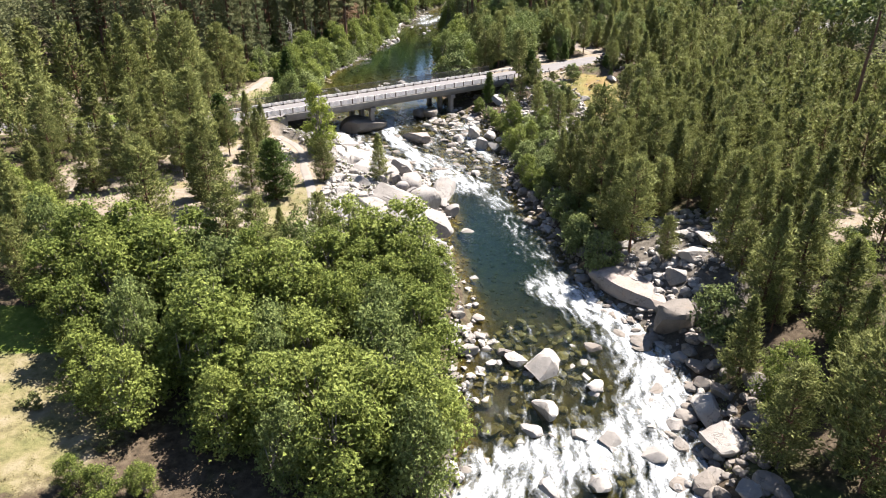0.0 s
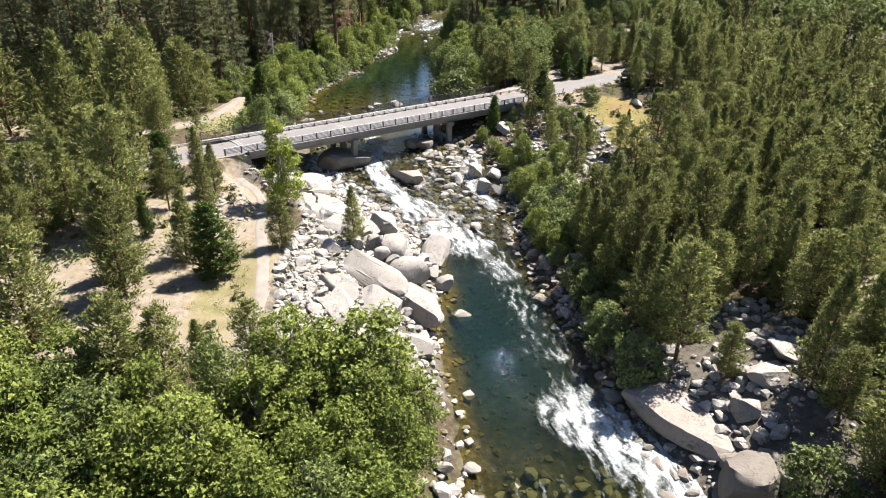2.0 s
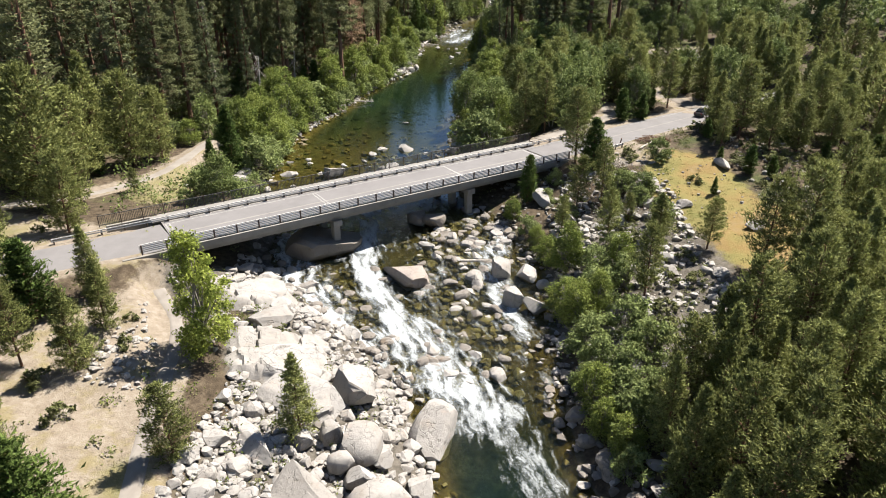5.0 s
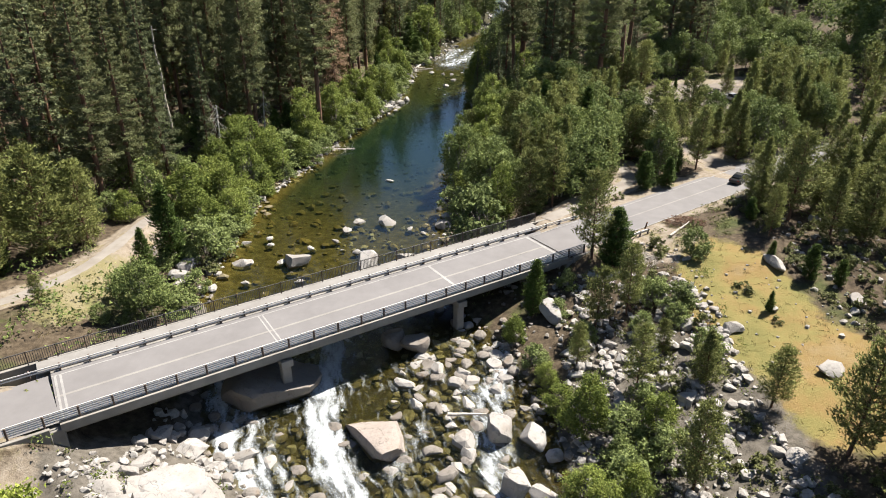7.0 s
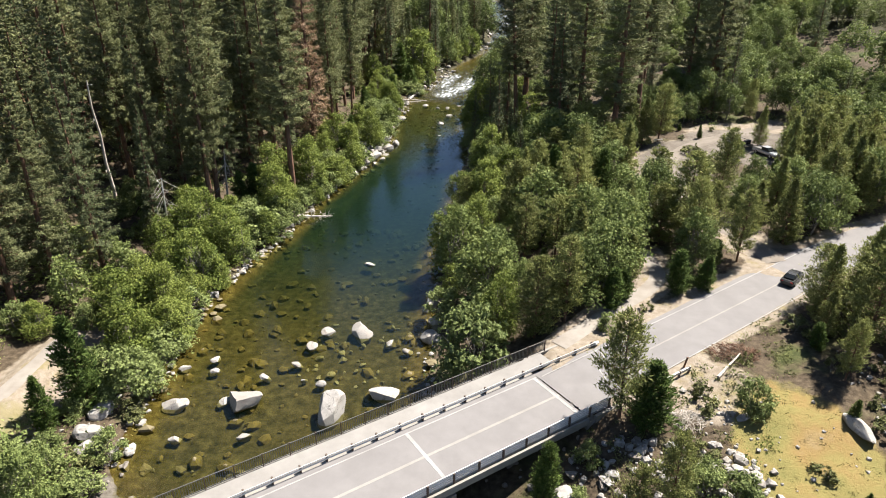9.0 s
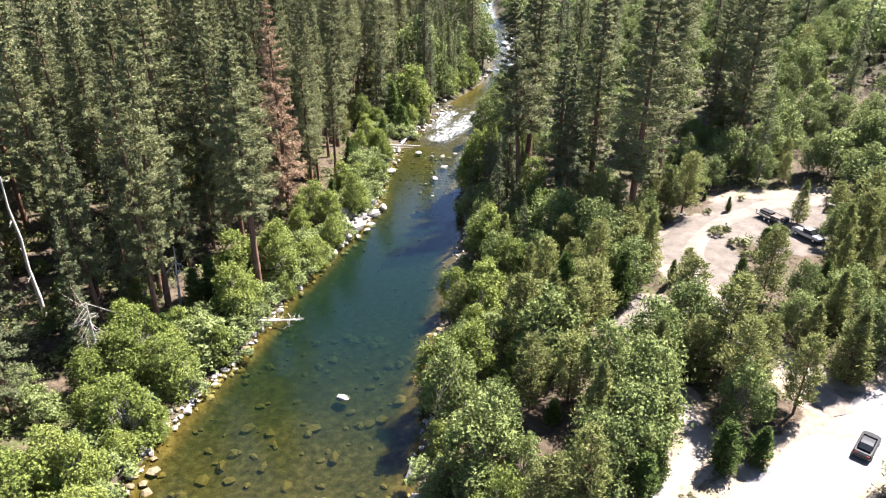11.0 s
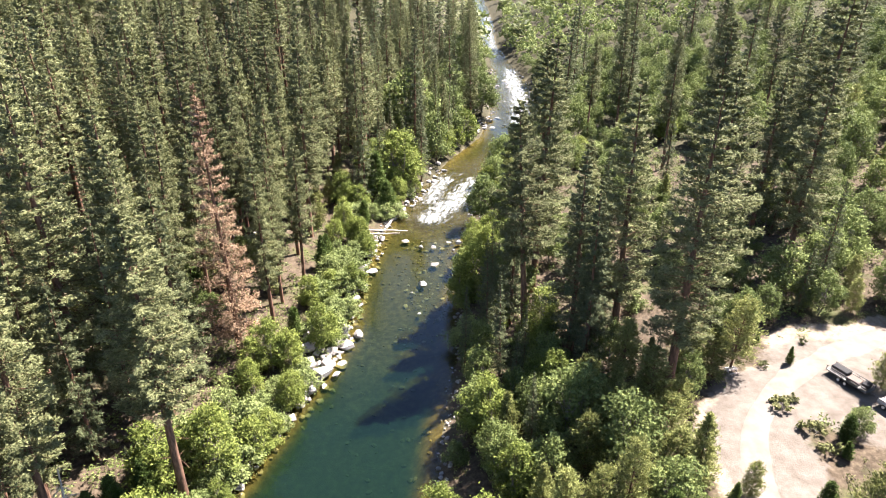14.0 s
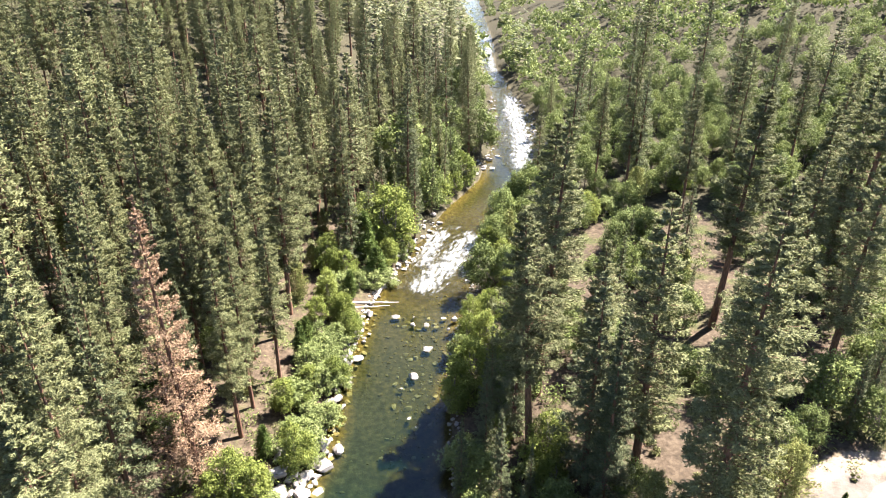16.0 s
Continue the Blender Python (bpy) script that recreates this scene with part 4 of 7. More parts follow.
# places kept open: x, y, radius, and whether for tall trees only
KEEP = [(30, 75, 5.5, False), (34, 76, 4.5, False), (27.5, 80, 3, False), (17, 121, 6, True), (20, 130, 6, True), (27, 66, 6.5, False), (24, 70, 5, False), (30, 69, 4, False)] + [(x + 0.48 * k, y - 0.87 * k, 4.0, True) for x, y in ((-50, 146.5), (-46.5, 154), (-45.4, 162), (-45, 170)) for k in (0, 4, 8, 12, 16, 20)] + [(x, y, 3.5, True) for x, y in ((-21, 262), (-22.5, 285), (2, 262), (3, 240))] + [(-34.6 + 0.33 * k, 250 - 0.94 * k, 5.5, True) for k in range(0, 40, 4)] + [(-57.1 + 0.55 * k, 205.7 - 0.83 * k, 4.0, True) for k in range(0, 30, 4)] + [(-21.5, 251, 4.6, False), (-18, 305, 6, False), (-22, 271, 2.5, False), (-34, 157, 3.5, False)] + [(45.2 - 0.66 * k, 186.2 - 0.75 * k, 3.6, False) for k in range(0, 20, 3)] + [(60 - 0.47 * k, 238 - 0.88 * k, 4.0, False) for k in range(0, 27, 3)] + [(56 - 0.47 * k, 244 - 0.88 * k, 3.8, False) for k in range(0, 27, 3)] + [(x - 0.33 * k, y - 0.94 * k, 3.6, False) for x, y in ((38, 238), (42, 233), (36.5, 227), (45, 241)) for k in (0, 4, 8, 12)] + [(x - 0.26 * k, y - 0.97 * k, 3.6, False) for x, y in ((29.5, 215), (23.3, 208), (35, 222)) for k in (0, 4, 8, 11)] + [(x, y, 3.2, False) for x, y in ((23.3, 207.9), (26.5, 211.5), (29.5, 215), (35, 222.6), (39.5, 227), (43.9, 231.1), (45.6, 238.6), (52, 246), (58.7, 254.6), (59.8, 236.2), (57, 243), (36.5, 215), (41, 199))]
used = set()


LOOSE = {}


def plant(kind, x, y, h, wide=1.0, variant=None, sink=0.05, loose=False):
    """A tree of that kind and height, with its foot on the ground."""
    i = random.randrange(len(KINDS[kind])) if variant is None else variant
    root, h0 = KINDS[kind][i]
    s = h / h0
    z = foot(x, y) - sink
    m = pose(x, y, z, random.gauss(0, 1.2), random.gauss(0, 1.2), random.random() * 360)
    full = m @ Matrix.Diagonal((s * wide, s * wide, s, 1))
    if loose:
        LOOSE.setdefault(kind, []).append((i, np.array(full)))
        planted.append((x, y))
        return None
    if (kind, i) in used:
        ob = copy_thing(root, m)
    else:
        ob = root
        used.add((kind, i))
    ob.matrix_basis = full
    tagged(ob, group=GROUPS[kind])
    planted.append((x, y))
    return ob


def free(x, y, gap):
    return all((x - a) ** 2 + (y - b) ** 2 > gap * gap for a, b in planted)


def clear_ground(x, y, river_gap, way_gap, bare_ok=False):
    l, r, _, _ = river_at(y)
    if l - river_gap < x < r + river_gap:
        return False
    if float(way_distance(np.array([x]), np.array([y]))[0]) < way_gap:
        return False
    q = np.array((x, y)) - B0
    if -50 < q @ BD < 24 and -6 < q @ BN < 10:
        return False
    return bare_ok or float(np.max([inside(BARE, x, y), inside(MEADOW, x, y), 0.9 * inside(DRYGRASS, x, y), inside(LUSH, x, y)])) < 0.3


def fill(count, x0, x1, y0, y1, gap, mix, river_gap=4.0, way_gap=1.5, where=None, bare_ok=False, loose=None):
    """Plants up to count trees of a mix [(kind, weight, low, high, wide)] over a stretch of ground."""
    done = 0
    for _ in range(count * 14):
        if done >= count:
            break
        x, y = random.uniform(x0, x1), random.uniform(y0, y1)
        if where is not None and not where(x, y):
            continue
        if not clear_ground(x, y, river_gap, way_gap, bare_ok) or not free(x, y, gap):
            continue
        kind, _, lo, hi, wide = random.choices(mix, [k[1] for k in mix])[0]
        if any((x - a) ** 2 + (y - b) ** 2 < r * r and (not tall or kind in ("tall_pine", "fir", "young_pine", "open_pine", "cedar")) for a, b, r, tall in KEEP):
            continue
        plant(kind, x, y, random.uniform(lo, hi), wide * random.uniform(0.85, 1.15), loose=loose is not None and loose(x, y))
        done += 1
    return done


def join_loose(kind, name, label):
    """The trees of a kind that stand too deep in the wood to be told apart, as one mesh of trunks and crowns."""
    vs, loops, sizes, mats, tint, k = [], [], [], [], [], 0
    rng = np.random.default_rng(3)
    data, looks = {}, [None, None]
    for i, m in LOOSE.get(kind, []):
        if i not in data:
            data[i] = []
            for ch in KINDS[kind][i][0].children:
                me = ch.data
                co, n = np.empty(len(me.vertices) * 3), np.empty(len(me.polygons), int)
                me.vertices.foreach_get("co", co)
                me.polygons.foreach_get("loop_total", n)
                lp = np.empty(int(n.sum()), int)
                me.loops.foreach_get("vertex_index", lp)
                if ch.name.startswith("crown"):
                    # deep in the wood a part of the sprays, each larger, do
                    every = 6 if kind in ("tall_pine", "fir", "young_pine", "open_pine") else 4
                    co = co.reshape(-1, 3, 3)[::every]
                    mid = co.mean(1, keepdims=True)
                    co = (mid + (co - mid) * (2.0 if every == 6 else 1.7)).reshape(-1)
                    n = n[::every]
                    lp = np.arange(len(n) * 3)
                which = 0 if ch.name.startswith("crown") else 1
                looks[which] = me.materials[0]
                data[i].append((co.reshape(-1, 3), lp, n, which))
        t = rng.random()
        for v, lp, n, which in data[i]:
            vs.append(v @ m[:3, :3].T + m[:3, 3])
            loops.append(lp + k), sizes.append(n)
            mats.append(np.full(len(n), which)), tint.append(np.full(len(v), t))
            k += len(v)
    v, lp, n = np.vstack(vs), np.concatenate(loops), np.concatenate(sizes)
    me = bpy.data.meshes.new(name)
    me.vertices.add(len(v)), me.loops.add(len(lp)), me.polygons.add(len(n))
    me.vertices.foreach_set("co", v.astype(np.float32).ravel())
    me.loops.foreach_set("vertex_index", lp.astype(np.int32))
    me.polygons.foreach_set("loop_start", np.concatenate([[0], np.cumsum(n)[:-1]]).astype(np.int32))
    for look_ in looks:
        me.materials.append(look_)
    me.polygons.foreach_set("material_index", np.concatenate(mats).astype(np.int32))
    me.update(calc_edges=True)
    attribute(me, "tint", np.concatenate(tint))
    return tagged(new(name, me), label, "forest", kind="stuff")


def bank_left(lo, hi):
    return lambda x, y: lo < river_at(y)[0] - x < hi


def bank_right(lo, hi):
    return lambda x, y: lo < x - river_at(y)[1] < hi


# trees that stand out by themselves
for kind, x, y, h in [
        ("cedar", -23.6, 87, 8.8), ("young_pine", -28, 90.5, 9), ("cedar", -37.5, 109.6, 8), ("poplar", -20.8, 108.6, 12.2), ("young_pine", -18.1, 95, 6.8), ("young_pine", -10.2, 100.1, 7.9),
        ("young_pine", -34.5, 114.5, 7.7), ("young_pine", -31, 81.5, 12.5), ("young_pine", -38.2, 97.8, 14.3), ("open_pine", 18.1, 158.6, 11.5), ("cedar", 20.6, 157.5, 8),
        ("cedar", 29.3, 182.6, 5.8), ("cedar", 33.1, 183.6, 4.9), ("cedar", 20.5, 178.8, 5.4), ("cedar", 22.3, 180.5, 4), ("willow", 31.1, 159.9, 3.6), ("willow", 3.6, 169, 8.2), ("young_pine", 10.8, 173.1, 10.4)]:
    plant(kind, x, y, h, 1.4 if kind == "cedar" else 1.0)
for kind, x, y, h in [
        ("alder", -0.1, 186.9, 5.2), ("cedar", -37.4, 160.8, 11), ("cedar", -38.8, 156.4, 6.4), ("willow", -33.8, 163.4, 6), ("tall_pine", 29.8, 238, 44), ("tall_pine", 45.8, 288.2, 43), ("tall_pine", 14.5, 279, 43),
        ("fir", 9.2, 261.5, 30), ("fir", 22.5, 257.7, 27), ("alder", 5.4, 233.5, 11), ("tall_pine", 59.1, 273.8, 38), ("tall_pine", -45.9, 217.1, 30)]:
    plant(kind, x, y, h, 1.35 if kind == "tall_pine" else 1.0)
for kind, x, y, h in [
        ("tall_pine", -50.7, 226.5, 30), ("tall_pine", -42.4, 237.6, 44), ("tall_pine", -48.9, 232, 48), ("tall_pine", -55.1, 175.5, 33), ("tall_pine", -52.7, 181, 31), ("tall_pine", 24.8, 251, 42), ("tall_pine", 20.8, 266, 30), ("tall_pine", 68, 298, 42), ("fir", 19.6, 245, 31),
        ("cedar", 15.4, 207.6, 11.8), ("cedar", 24.3, 213.4, 8.9), ("alder", 4.7, 212.5, 11), ("oak", 16.3, 231, 12.5), ("oak", 21.4, 225.5, 12.5), ("alder", 2.4, 274, 12), ("fir", 27.5, 285.8, 21), ("alder", -29.9, 226.5, 11), ("alder", -28.9, 248.4, 9.6)]:
    plant(kind, x, y, h, 1.3 if kind == "tall_pine" else 1.0)
for kind, x, y, h in [("tall_pine", 36.9, 249.3, 43), ("fir", 18.3, 251.3, 33), ("tall_pine", 13.5, 271.6, 46), ("tall_pine", 66.4, 291.1, 50), ("fir", 43.8, 353.6, 30), ("tall_pine", 11.6, 258.4, 40), ("fir", 22.4, 253.4, 20), ("tall_pine", -31.5, 221, 40), ("fir", -26, 318, 24), ("cedar", -23.5, 321, 12), ("alder", -19, 330, 16)]:
    plant(kind, x, y, h, 1.3)
for kind, x, y, h in [
        ("young_pine", 31.5, 36.6, 16), ("alder", 30.7, 47.6, 7.5), ("willow", 29.5, 60, 5.5), ("young_pine", 34.3, 60.8, 12.4), ("young_pine", 28, 74, 5.8), ("open_pine", -23.5, 64.5, 11.3), ("open_pine", -20.9, 66.5, 9.5), ("young_pine", -35, 72.2, 12.7), ("alder", -1.8, 61.5, 9), ("alder", -0.8, 66, 7.5),
        ("young_pine", -63, 134, 18), ("young_pine", -52.7, 136.2, 18.5), ("young_pine", -52, 157, 15), ("young_pine", -59.3, 159.2, 17), ("young_pine", -50, 162, 12), ("open_pine", -46.2, 145.4, 3.7), ("cedar", 33, 219.5, 4.2), ("young_pine", 35.5, 221.5, 5), ("cedar", 50, 247.5, 3), ("shrub", 46.5, 238.5, 1.7), ("shrub", 34, 216, 1.6), ("cedar", 40, 158.8, 2.6), ("cedar", 36.2, 148.4, 2.6)]:
    plant(kind, x, y, h)

# the island of bushes in the parking lot
for kind, x, y, h, wide in [("cedar", 50.6, 231.2, 4.2, 1.3), ("oak", 52.8, 232.6, 4.6, 1.0), ("shrub", 48.4, 229.2, 1.8, 1.3), ("shrub", 47.2, 233, 1.7, 1.3), ("shrub", 45, 237.2, 1.8, 1.3), ("cedar", 49.4, 228.4, 2.6, 1.3)]:
    plant(kind, x, y, h, wide)
# the alder thicket downstream
for x, y, h in [(-27.5, 36.5, 3.2), (-24.8, 35.6, 3.6), (-22.4, 36.4, 3.0), (-30.4, 46.8, 7.5), (-34, 52.5, 8.5), (-26, 43.6, 8), (-38.5, 57.8, 9)]:
    plant("alder", x, y, h, 1.15)
fill(66, -50, -1, 34, 70, 3.1, [("alder", 5, 7.5, 11.5, 1.1), ("oak", 2, 8, 10.5, 0.85)], -0.6, 0.5, lambda x, y: y > 37.5 + max(0, -15 - x) * 0.95 and y < 68 + 0.1 * (x + 8), True)
fill(14, -44, -8, 58, 70, 3.0, [("young_pine", 2, 7, 10, 0.9), ("cedar", 1, 5, 7, 1), ("open_pine", 2, 8, 10, 0.9)], 2.0, 0.8)
fill(30, -80, -40, 62, 84, 3.6, [("alder", 4, 6, 10, 1.1), ("young_pine", 2, 8, 11, 1)], 2, 1)
# young pines on the west bank below the bridge
fill(46, -95, -30, 84, 122, 4.3, [("young_pine", 5, 7, 12.5, 1.1), ("open_pine", 2, 8, 12, 1), ("cedar", 1, 5, 9, 1)], 6, 1.2, loose=lambda x, y: x < -58)
fill(46, -120, -40, 122, 150, 4.6, [("young_pine", 5, 10, 17, 1.0), ("open_pine", 2, 10, 14, 1)], 6, 2, loose=lambda x, y: x < -60)
# the pine plantation on the east bank below the bridge
fill(190, 17, 82, 70, 140, 2.9, [("young_pine", 6, 8.5, 12.5, 0.92), ("open_pine", 2, 9, 13, 0.9)], 5, 1.5, lambda x, y: y < 105 + 0.9 * (x - 20) or x > 44, loose=lambda x, y: x > 50)
# scattered pines in the boulder field
for kind, x, y, h, wide in [("open_pine", 20, 137.5, 7.6, 0.9), ("young_pine", 26.5, 137.6, 6, 1.25), ("open_pine", 31.4, 133.8, 6.6, 1.1), ("open_pine", 22.4, 125.4, 9, 0.95), ("open_pine", 17.2, 147, 8, 0.9), ("open_pine", 20.8, 148.6, 8.6, 0.9), ("open_pine", 14.6, 141.5, 5.5, 0.9), ("open_pine", 35.6, 128, 11.5, 1), ("open_pine", 39, 126.6, 13, 1), ("young_pine", 23.6, 142.6, 4, 1),
                            ("cedar", 10.4, 150.2, 7.2, 0.9), ("alder", 13.6, 124.6, 4.6, 1.45), ("alder", 12.2, 135.2, 3.8, 1.3), ("alder", 8.2, 146, 3.6, 1.2), ("alder", 11.2, 138.8, 3.4, 1.1), ("willow", 10.2, 141.8, 2.8, 1.1), ("willow", 16.2, 119.4, 2.8, 1.3), ("shrub", 28.2, 131.6, 1.6, 1.2)]:
    plant(kind, x, y, h, wide)
fill(9, 13, 30, 140, 160, 2.0, [("willow", 2, 2, 3.4, 1.1)], 2, 1.2)
fill(34, 14, 34, 60, 140, 2.4, [("willow", 3, 2.5, 5, 1), ("alder", 1, 4, 7, 1)], 1.5, 1.5, bank_right(1.5, 9))
fill(34, 27, 64, 26, 72, 4.0, [("young_pine", 3, 8, 13, 1), ("open_pine", 1, 9, 13, 1), ("willow", 2, 3, 5, 1), ("alder", 1, 5, 8, 1)], 2.5, 1)
# along the pool, both banks
fill(66, -60, -18, 156, 330, 2.7, [("willow", 4, 3, 6, 1.2), ("alder", 3, 5, 10.5, 1), ("cedar", 1, 4, 9, 1.2)], 1.2, 1.0, bank_left(1.5, 9))
fill(50, -4, 24, 172, 330, 3.0, [("alder", 4, 5, 11, 0.95), ("oak", 2, 7, 12, 0.9), ("willow", 3, 2.5, 6, 1), ("fir", 2, 10, 22, 1), ("open_pine", 1, 8, 12, 1)], 0.6, 1.5, bank_right(0.6, 12))
fill(80, -42, -14, 166, 330, 1.6, [("willow", 4, 2.2, 4.6, 1.25), ("alder", 1, 4, 7, 1.1)], -0.4, 1.0, bank_left(-0.3, 4.5))
# the tall forest on the west side
fill(200, -90, -24, 132, 350, 4.9, [("tall_pine", 6, 28, 44, 1), ("fir", 3, 20, 34, 1), ("young_pine", 1, 9, 14, 1)], 9, 2.5, lambda x, y: (x < -46 and y > 172) or x < -66 or y > 205, loose=lambda x, y: x < -64 or y > 325)
fill(120, -88, -24, 138, 345, 2.6, [("fir", 3, 6, 15, 1.1), ("young_pine", 3, 5, 11, 1), ("cedar", 1, 4, 9, 1.2), ("oak", 1, 5, 8, 1)], 8, 1.5, loose=lambda x, y: x < -46)
fill(50, -98, -30, 140, 340, 2.5, [("shrub", 2, 1.2, 2.2, 1.2), ("willow", 1, 2.5, 4.5, 1)], 6, 1.5)
# the east side above the bridge
fill(44, 4, 34, 172, 236, 3.4, [("oak", 3, 8, 12, 0.95), ("young_pine", 3, 8, 12, 1), ("open_pine", 2, 8, 12, 1), ("cedar", 1, 3, 6, 1)], 4, 1.5)
fill(70, 24, 100, 160, 236, 3.8, [("young_pine", 5, 8, 13, 1), ("cedar", 1, 4, 7, 1), ("open_pine", 2, 9, 13, 1)], 22, 4.0, lambda x, y: x > 44 or y > 196, loose=lambda x, y: x > 66)
fill(46, -44, 0, 312, 380, 2.8, [("alder", 4, 6, 11, 1), ("fir", 2, 12, 26, 0.9)], 1.0, 1.5, bank_left(1.0, 15), loose=lambda x, y: y > 330)
fill(30, 0, 40, 318, 390, 2.8, [("alder", 3, 5, 9, 1), ("oak", 2, 7, 10, 1)], 1.0, 1.5, bank_right(1.0, 15), loose=lambda x, y: y > 330)
# right of the meadow and along both sides of the road
fill(52, 41, 84, 108, 192, 3.4, [("young_pine", 5, 6, 12, 1.05), ("open_pine", 2, 8, 12, 1), ("cedar", 2, 3, 6, 1.3), ("willow", 1, 1.8, 3, 1.1)], 10, 1.4, lambda x, y: x > 52 or y > 170 or y < 134, loose=lambda x, y: x > 70)
fill(46, 40, 56, 118, 178, 2.4, [("cedar", 2, 2, 5, 1.3), ("open_pine", 1, 4, 8, 1), ("shrub", 4, 0.9, 2, 1.2)], 10, 1.4)
fill(66, 22, 72, 184, 246, 3.3, [("young_pine", 4, 6.5, 12, 1.05), ("open_pine", 3, 8, 12.5, 1), ("oak", 2, 7, 11, 0.95), ("cedar", 1, 3, 6, 1.3)], 18, 1.3)
fill(26, 8, 120, 240, 350, 8.0, [("tall_pine", 3, 28, 44, 1.2), ("fir", 1, 18, 28, 1), ("oak", 4, 8, 13, 1)], 8, 1.5, lambda x, y: x > 40 or y > 275)
fill(96, 6, 100, 205, 350, 2.9, [("oak", 6, 5, 10, 1.1), ("young_pine", 1, 6, 11, 1), ("fir", 1, 7, 14, 1), ("willow", 2, 3, 5, 1.2), ("alder", 1, 5, 9, 1.1)], 5, 1.5, loose=lambda x, y: x > 62)
# shrubs on open ground
fill(24, 34, 54, 40, 84, 2.8, [("young_pine", 2, 5, 11, 1), ("open_pine", 1, 7, 10, 1), ("willow", 2, 2, 4, 1.1), ("shrub", 2, 1, 2, 1.2), ("alder", 1, 4, 7, 1)], 2, 1, None, True)
fill(36, 40, 95, 254, 300, 3.2, [("oak", 4, 6, 11, 1.1), ("fir", 2, 8, 20, 1), ("young_pine", 1, 6, 11, 1)], 10, 1.2)
fill(24, -60, -36, 170, 215, 2.2, [("willow", 2, 2.5, 5, 1.1), ("shrub", 2, 1, 2.2, 1.2), ("cedar", 1, 3, 7, 1.2), ("alder", 1, 5, 9, 1)], 2, 0.8, None, True)
fill(18, 1, 15, 226, 300, 2.5, [("alder", 3, 6, 11, 1), ("willow", 1, 3, 6, 1.1), ("oak", 1, 6, 10, 1)], 0.3, 0.8, None, True)
fill(18, 26, 62, 205, 258, 2.6, [("shrub", 3, 0.9, 1.8, 1.1), ("cedar", 1, 1.5, 3.2, 1.4)], 10, 0.2, None, True)
fill(14, -38, -31, 143, 166, 2.0, [("willow", 3, 2, 4.5, 1.2), ("shrub", 1, 1, 2, 1.2)], 0.3, 0.6, None, True)
fill(16, 11, 36, 168, 194, 2.0, [("cedar", 2, 2, 5, 1.4), ("shrub", 2, 1, 2, 1.1), ("willow", 1, 2, 4, 1)], 3, 0.5, None, True)
fill(60, -70, -14, 40, 130, 1.8, [("shrub", 1, 0.8, 1.8, 1.1)], 8, 0.8, None, True)
fill(60, 18, 70, 40, 190, 1.8, [("shrub", 1, 0.7, 1.7, 1.1)], 5, 0.8, None, True)
join_loose("young_pine", "pine_plantation", "dense plantation of young ponderosa pines")
join_loose("open_pine", "open_pine_wood", "young ponderosa pines with open crowns in a wood")
for kind, name, label in (("cedar", "cedar_wood", "young cedars in a wood"), ("fir", "fir_wood", "dark firs deep in the forest"), ("tall_pine", "tall_pine_wood", "tall pines deep in the forest"), ("oak", "oak_wood", "leafy oaks deep in the wood"), ("willow", "willow_thicket", "pale green bushes deep in the wood"), ("alder", "alder_wood", "green alders along the upper river")):
    if LOOSE.get(kind):
        join_loose(kind, name, label)


# ---------- far woods ----------
def woods(name, places, protos, material, label):
    vs, fs, tint, k = [], [], [], 0
    rng = np.random.default_rng(5)
    for x, y, h in places:
        v, f = protos[rng.integers(len(protos))]
        a = rng.random() * 6.28
        s = np.array([[math.cos(a), -math.sin(a), 0], [math.sin(a), math.cos(a), 0], [0, 0, 1]])
        z = foot(x, y)
        vs.append((v * h) @ s.T + np.array([x, y, z - 0.3]))
        fs.append(f + k)
        k += len(v)
        tint.append(np.full(len(v), rng.random()))
    ob = new(name, mesh_of(name, np.vstack(vs), np.vstack(fs), material))
    attribute(ob.data, "tint", np.concatenate(tint))
    return tagged(ob, label, "forest", kind="stuff")


def far_conifer(seed, n=85, size=1.0):
    rng = np.random.default_rng(seed)
    u = rng.random(n) ** 1.15
    a = rng.random(n) * 6.28
    rad = 0.13 * np.array([spire_shape(t) for t in u]) * rng.uniform(0.5, 1.08, n)
    at = np.column_stack([np.cos(a) * rad, np.sin(a) * rad, 0.14 + 0.86 * u])
    way = np.column_stack([np.cos(a), np.sin(a), rng.uniform(-0.4, 0.5, n)])
    v, f = cards(at, way, np.cross(np.column_stack([np.cos(a), np.sin(a), np.full(n, 0.8)]) + rng.normal(0, 0.32, (n, 3)), way), size * 0.10 * (1.25 - u), size * 0.06 * (1.25 - u))
    return v, f


def far_broad(seed, n=80, size=1.0):
    rng = np.random.default_rng(seed)
    d = rng.normal(0, 1, (n, 3))
    d /= np.linalg.norm(d, axis=1)[:, None]
    d[:, 2] = np.abs(d[:, 2]) * 1.2 - 0.35
    rad = 0.42 * rng.uniform(0.74, 1.04, n) * (1 + 0.25 * np.sin(d[:, 0] * 4 + seed) * np.cos(d[:, 1] * 3))
    at = d * rad[:, None] + np.array([0, 0, 0.52])
    way = rng.normal(0, 1, (n, 3))
    return cards(at, way, np.cross(d + np.array([0, 0, 0.3]) + rng.normal(0, 0.32, (n, 3)), way), size * 0.19 * rng.uniform(0.6, 1.2, n), size * 0.13)


